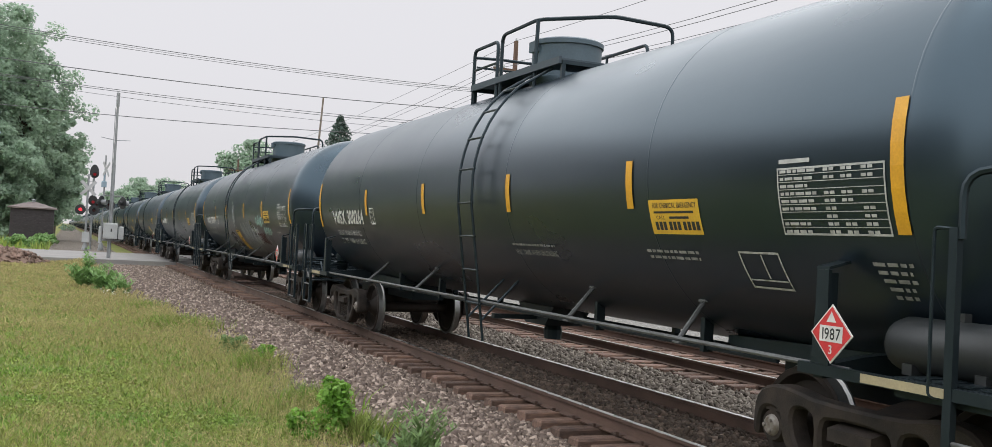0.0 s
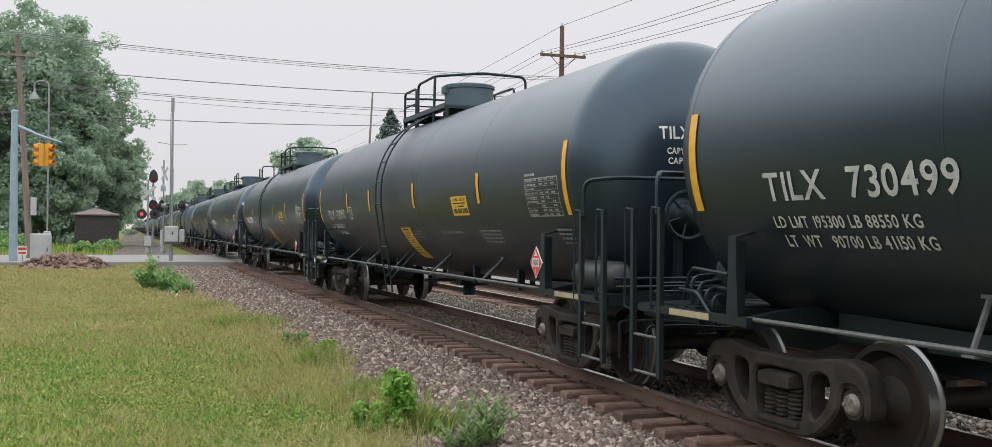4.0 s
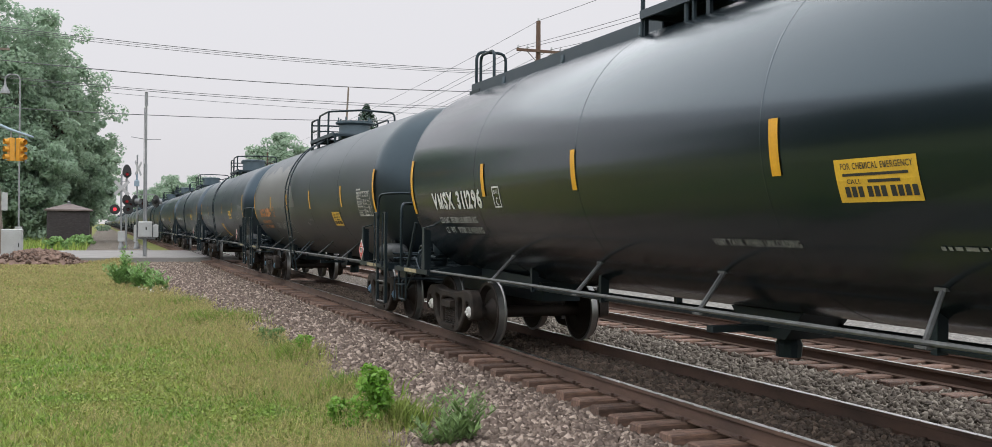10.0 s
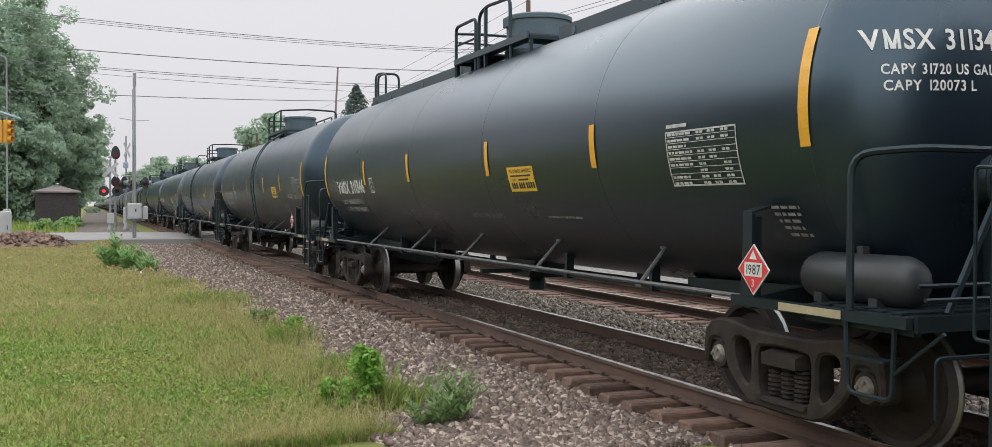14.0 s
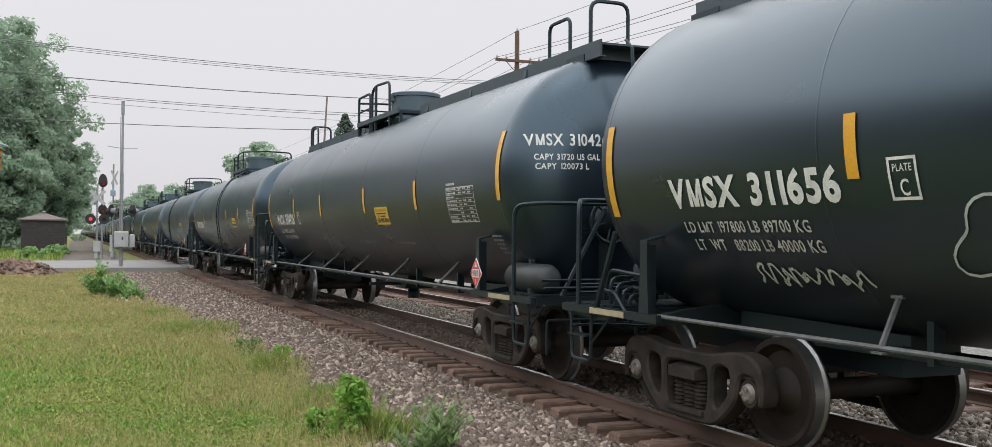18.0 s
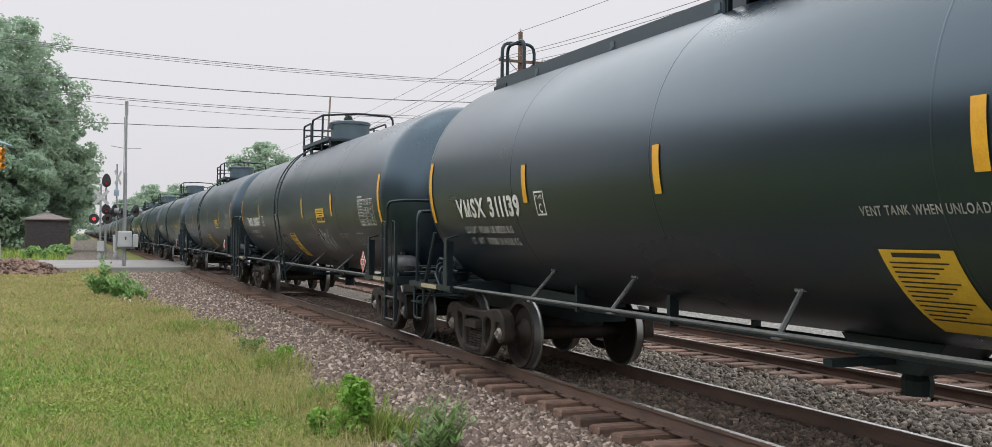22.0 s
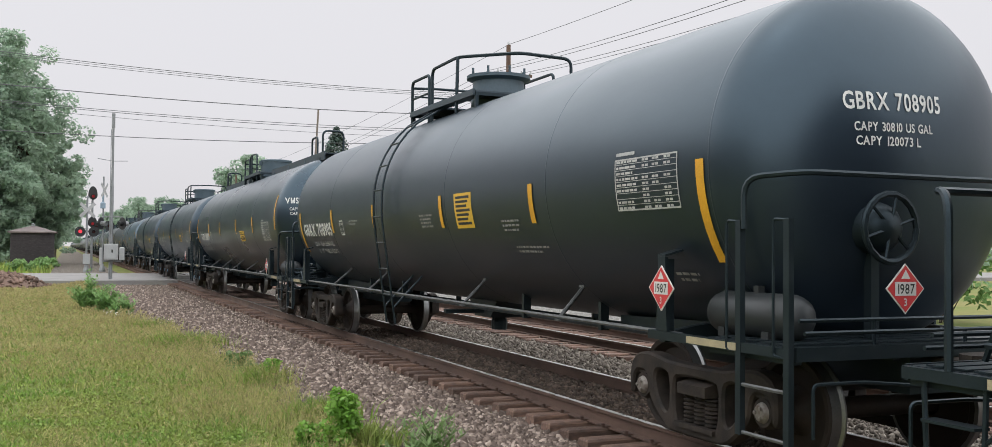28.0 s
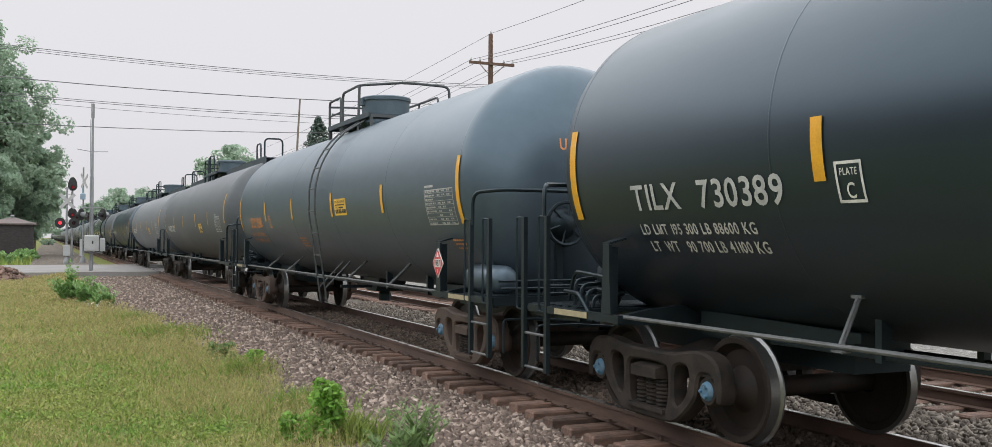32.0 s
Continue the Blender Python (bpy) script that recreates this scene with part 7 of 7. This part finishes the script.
def cloud(seed, s0, s1, z0, z1, wide=0.02):
    """A wavering closed outline round a whole piece."""
    def make(mat):
        g, pts = Shape(), []
        for q in range(81):
            a = 2 * math.pi * q / 80
            k = (abs(math.cos(a)) ** 5 + abs(math.sin(a)) ** 5) ** -0.2 * (1 + 0.07 * math.sin(9 * a + seed) + 0.05 * math.sin(17 * a))
            pts.append(((s0 + s1) / 2 + (s1 - s0) / 2 * k * math.cos(a), (z0 + z1) / 2 + (z1 - z0) / 2 * k * math.sin(a)))
        stroke(g, pts, wide)
        return g.mesh("spray_tag", mat, False, False)
    return make


VM, TI = "black satin tank car with white lettering and yellow stripes", "dull black tank car with white lettering and a notice sheet"
WALKED = "glossy black tank car with a walkway along its crown"
heavy = ((bubble(1, 4.05, 5.75, 1.45, 2.05, 0.024, 4, 3), SILVER), (bubble(9, 4.6, 6.1, 1.16, 1.48, 0.018, 3, 5), SILVER), (spray(2, 2.9, 4.0, 1.35, 1.75, 0.014, 5), SILVER), (spray(6, 6.9, 7.25, 1.80, 2.70, 0.022, 2, 2), CHALK),
         (bubble(3, 8.05, 9.9, 1.53, 1.97, 0.030, 4, 30), SILVER), (bubble(33, 7.95, 9.75, 1.18, 1.56, 0.028, 3, 30), SILVER), (spray(7, 9.75, 10.85, 1.36, 1.95, 0.036, 4, 2), CHALK),
         (spray(8, 10.6, 11.6, 1.42, 1.75, 0.050, 4, 2), WINE), (spray(4, 10.85, 12.0, 1.90, 2.19, 0.050, 5), PALE_MINT), (spray(15, 11.75, 12.78, 1.70, 1.88, 0.042, 5), PALE_MINT),
         (scrawl(0.020, ((11.78, 1.84), (11.80, 1.72), (11.84, 1.60), (11.93, 1.45), (12.02, 1.33)), ((11.80, 1.62), (11.99, 1.36), (12.05, 1.37))), CHALK),
         (scrawl(0.060, ((15.00, 1.69), (15.14, 1.74), (14.98, 1.54), (15.16, 1.60)), ((15.20, 1.60), (15.22, 1.80), (15.36, 1.64), (15.38, 1.82))), CHALK))
tank_car("VMSX 300411", label=VM)
tank_car("VMSX 300264", label=VM, load=("LD LMT 195100 LB 88500 KG", "LT WT 90900 LB 41200 KG"))
tank_car("VMSX 300099", sheet=True, label="black tank car with large white graffiti along its side", tags=heavy, note=12.1)
tank_car("VMSX 300318", label=VM, head="CAPY 30330 US GAL", num=0.86)
tank_car("TILX 730499", DULL, sheet=True, label=TI, extra="AAR ST-470")
tank_car("TILX 730190", DULL, sheet=True, label=TI)
tank_car("VMSX 300891", sheet=True, label=VM)
tank_car("VMSX 311723", BLACK, walk_top=True, label=WALKED, cap=TEAL)
tank_car("VMSX 311323", BLACK, walk_top=True, sheet=True, label=WALKED)
tank_car("UTLX 211942", GREY, ORANGE, cast=CAST_RUST, cap=TEAL, label="grey tank car with orange lettering and rusty trucks")
tank_car("VMSX 311296", GLOSS, walk_top=True, label=WALKED, cap=CARD)
tank_car("NATX 302864", BROWN, ORANGE, flange=True, label="faded brown-black tank car with orange lettering and small tags", cap=TEAL,
         tags=((spray(11, 3.5, 4.0, 1.62, 1.80, 0.012, 3), CHALK), (spray(12, 4.3, 5.3, 1.58, 1.84, 0.014, 5), CHALK), (bubble(13, 5.5, 6.2, 1.52, 1.80, 0.012, 2), CHALK), (spray(14, 8.3, 8.7, 1.72, 1.80, 0.010, 4), FADED)))
tank_car("TILX 730374", DULL, sheet=True, label=TI, cap=TEAL, extra="AAR ST-470")
tank_car("TILX 730667", DULL, label=TI, extra="AAR ST-470")
tank_car("VMSX 311346", BLACK, walk_top=True, label=WALKED)
tank_car("TILX 730251", DULL, label=TI, extra="AAR ST-470")
tank_car("TILX 730278", DULL, sheet=True, label=TI, cap=TEAL, load=("LD LMT 193800 LB 87900 KG", "LT WT 92200 LB 41800 KG"))
tank_car("VMSX 311656", BLACK, walk_top=True, label="black walkway tank car with graffiti tags", load=("LD LMT 197800 LB 89700 KG", "LT WT 88200 LB 40000 KG"), tags=((bubble(21, 3.9, 6.9, 1.5, 1.95, 0.018, 5), CHALK), (spray(24, 1.75, 3.05, 1.36, 1.54, 0.022, 6), CHALK), (spray(22, 10.4, 12.0, 1.65, 2.0, 0.035, 4, 2), MINT), (spray(23, 13.4, 14.6, 1.6, 1.85, 0.03, 4, 2), MINT)))
tank_car("VMSX 310426", BLACK, walk_top=True, label=WALKED, load=("LD LMT 193500 LB 88900 KG", "LT WT 92500 LB 39900 KG"))
tank_car("VMSX 300638", plan="tilx", label="black tank car with a white sprayed outline tag", tags=((bubble(31, 3.2, 8.0, 1.50, 1.84, 0.020, 9), CHALK), (cloud(3, 3.0, 8.3, 1.42, 1.92), CHALK)))
tank_car("TILX 730426", DULL, sheet=True, label="dull black tank car with a small mint tag", tags=((spray(41, 9.0, 11.6, 1.80, 2.05, 0.030, 8), MINT), (bubble(42, 4.65, 6.05, 1.52, 1.90, 0.012, 5), FADED), (spray(43, 4.2, 4.7, 1.52, 1.70, 0.012, 4), FADED)))
tank_car("VMSX 311139", BLACK, walk_top=True, sheet=True, label="black walkway tank car with red and blue tags", tags=((spray(51, 9.6, 10.1, 1.75, 2.15, 0.035, 2, 2), ROSE), (spray(52, 10.9, 11.5, 1.55, 2.3, 0.05, 2, 2), MINT), (spray(53, 11.7, 13.2, 1.55, 1.85, 0.05, 4, 2), BLUE)))
tank_car("VMSX 300863", sheet=True, label="black tank car with a white tag beside a yellow sheet", tags=((spray(61, 10.1, 11.4, 1.34, 1.85, 0.030, 4), CHALK),))
tank_car("TILX 730502", DULL, sheet=True, label=TI, extra="AAR ST-470")
tank_car("VMSX 300577", label=VM)
tank_car("TILX 730860", DULL, label=TI)
tank_car("VMSX 310031", GLOSS, walk_top=True, label=WALKED)
tank_car("GBRX 708905", DULL, flange=True, tall=True, label="matt black tank car with a bolted manway flange", head="CAPY 30810 US GAL", load=("LD LMT 195300 LB 88600 KG", "LT WT 90700 LB 41100 KG"), cap=STEEL, num=0.45)
tank_car("VMSX 310899", BLACK, walk_top=True, label=WALKED, load=("LD LMT 198300 LB 89950 KG", "LT WT 87700 LB 39800 KG"))
tank_car("TILX 730937", DULL, label=TI, extra="AAR ST-470", cap=TEAL, load=("LD LMT 194300 LB 88100 KG", "LT WT 91700 LB 41600 KG"))
tank_car("TILX 730389", DULL, label=TI, cap=TEAL, load=("LD LMT 195 300 LB 88600 KG", "LT WT 90 700 LB 41100 KG"), extra="AAR ST-470")
tank_car("UTLX 212680", GREY, ORANGE, cast=CAST_RUST, label="blue-grey tank car with orange lettering", cap=TEAL)
# cars that stay far off, mostly in the greys that imitate haze
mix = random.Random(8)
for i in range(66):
    tank_car("", mix.choice((DULL, HAZED, HAZED, HAZED_PALE, GLOSS) if i < 12 else (HAZED, HAZED_PALE, HAZED_PALE)) if i != 7 else GREY, walk_top=mix.random() < 0.4, level=1 if i < 8 else 0)


# ---------------------------------------------------------------- what moves
REAR0 = 19.82                    # rear stripe of the second car at the start
TRAVEL = [(0, 0.0), (1, 16.87), (2, 33.28), (3, 49.9), (6, 100.66), (9, 151.2), (12.5, 210.0), (16, 268.9), (17, 285.75), (18, 302.68), (19, 319.6), (23, 387.0), (27, 454.42), (28, 471.2), (30, 505.3), (32, 539.08)]


SLACK = {2: 0.3, 7: 0.31, 8: 0.35, 10: -0.1, 11: -0.5, 19: -0.08, 20: -0.2}     # couplers drawn out or pushed in


def gone(t):
    for (a, p), (b, q) in zip(TRAVEL, TRAVEL[1:]):
        if t <= b:
            return p + (q - p) * (t - a) / (b - a)
    return TRAVEL[-1][1]


def motions():
    for i, car in enumerate(CARS):
        y = REAR0 - MID + PITCH * (i - 1) + SLACK.get(i, 0.0)
        walk(car, [(t, pose(TRACK, y - d, 0)) for t, d in TRAVEL])
    # wheels turn while they pass; far off they are keyed still
    for axle, off, i, y in AXLES:
        start = REAR0 - MID + PITCH * (i - 1) + SLACK.get(i, 0.0) + off
        near = [t / 25 for t in range(int(CLIP * 25) + 1) if -2 < start - gone(t / 25) < 34]
        if not near:
            continue
        rows = []
        for t in sorted({0.0, *near, CLIP}):
            k = min(max(t, near[0]), near[-1])
            rows.append((t, pose(0, y, 0.457, -math.degrees((gone(k) - gone(near[0])) / 0.457))))
        walk(axle, rows)


motions()
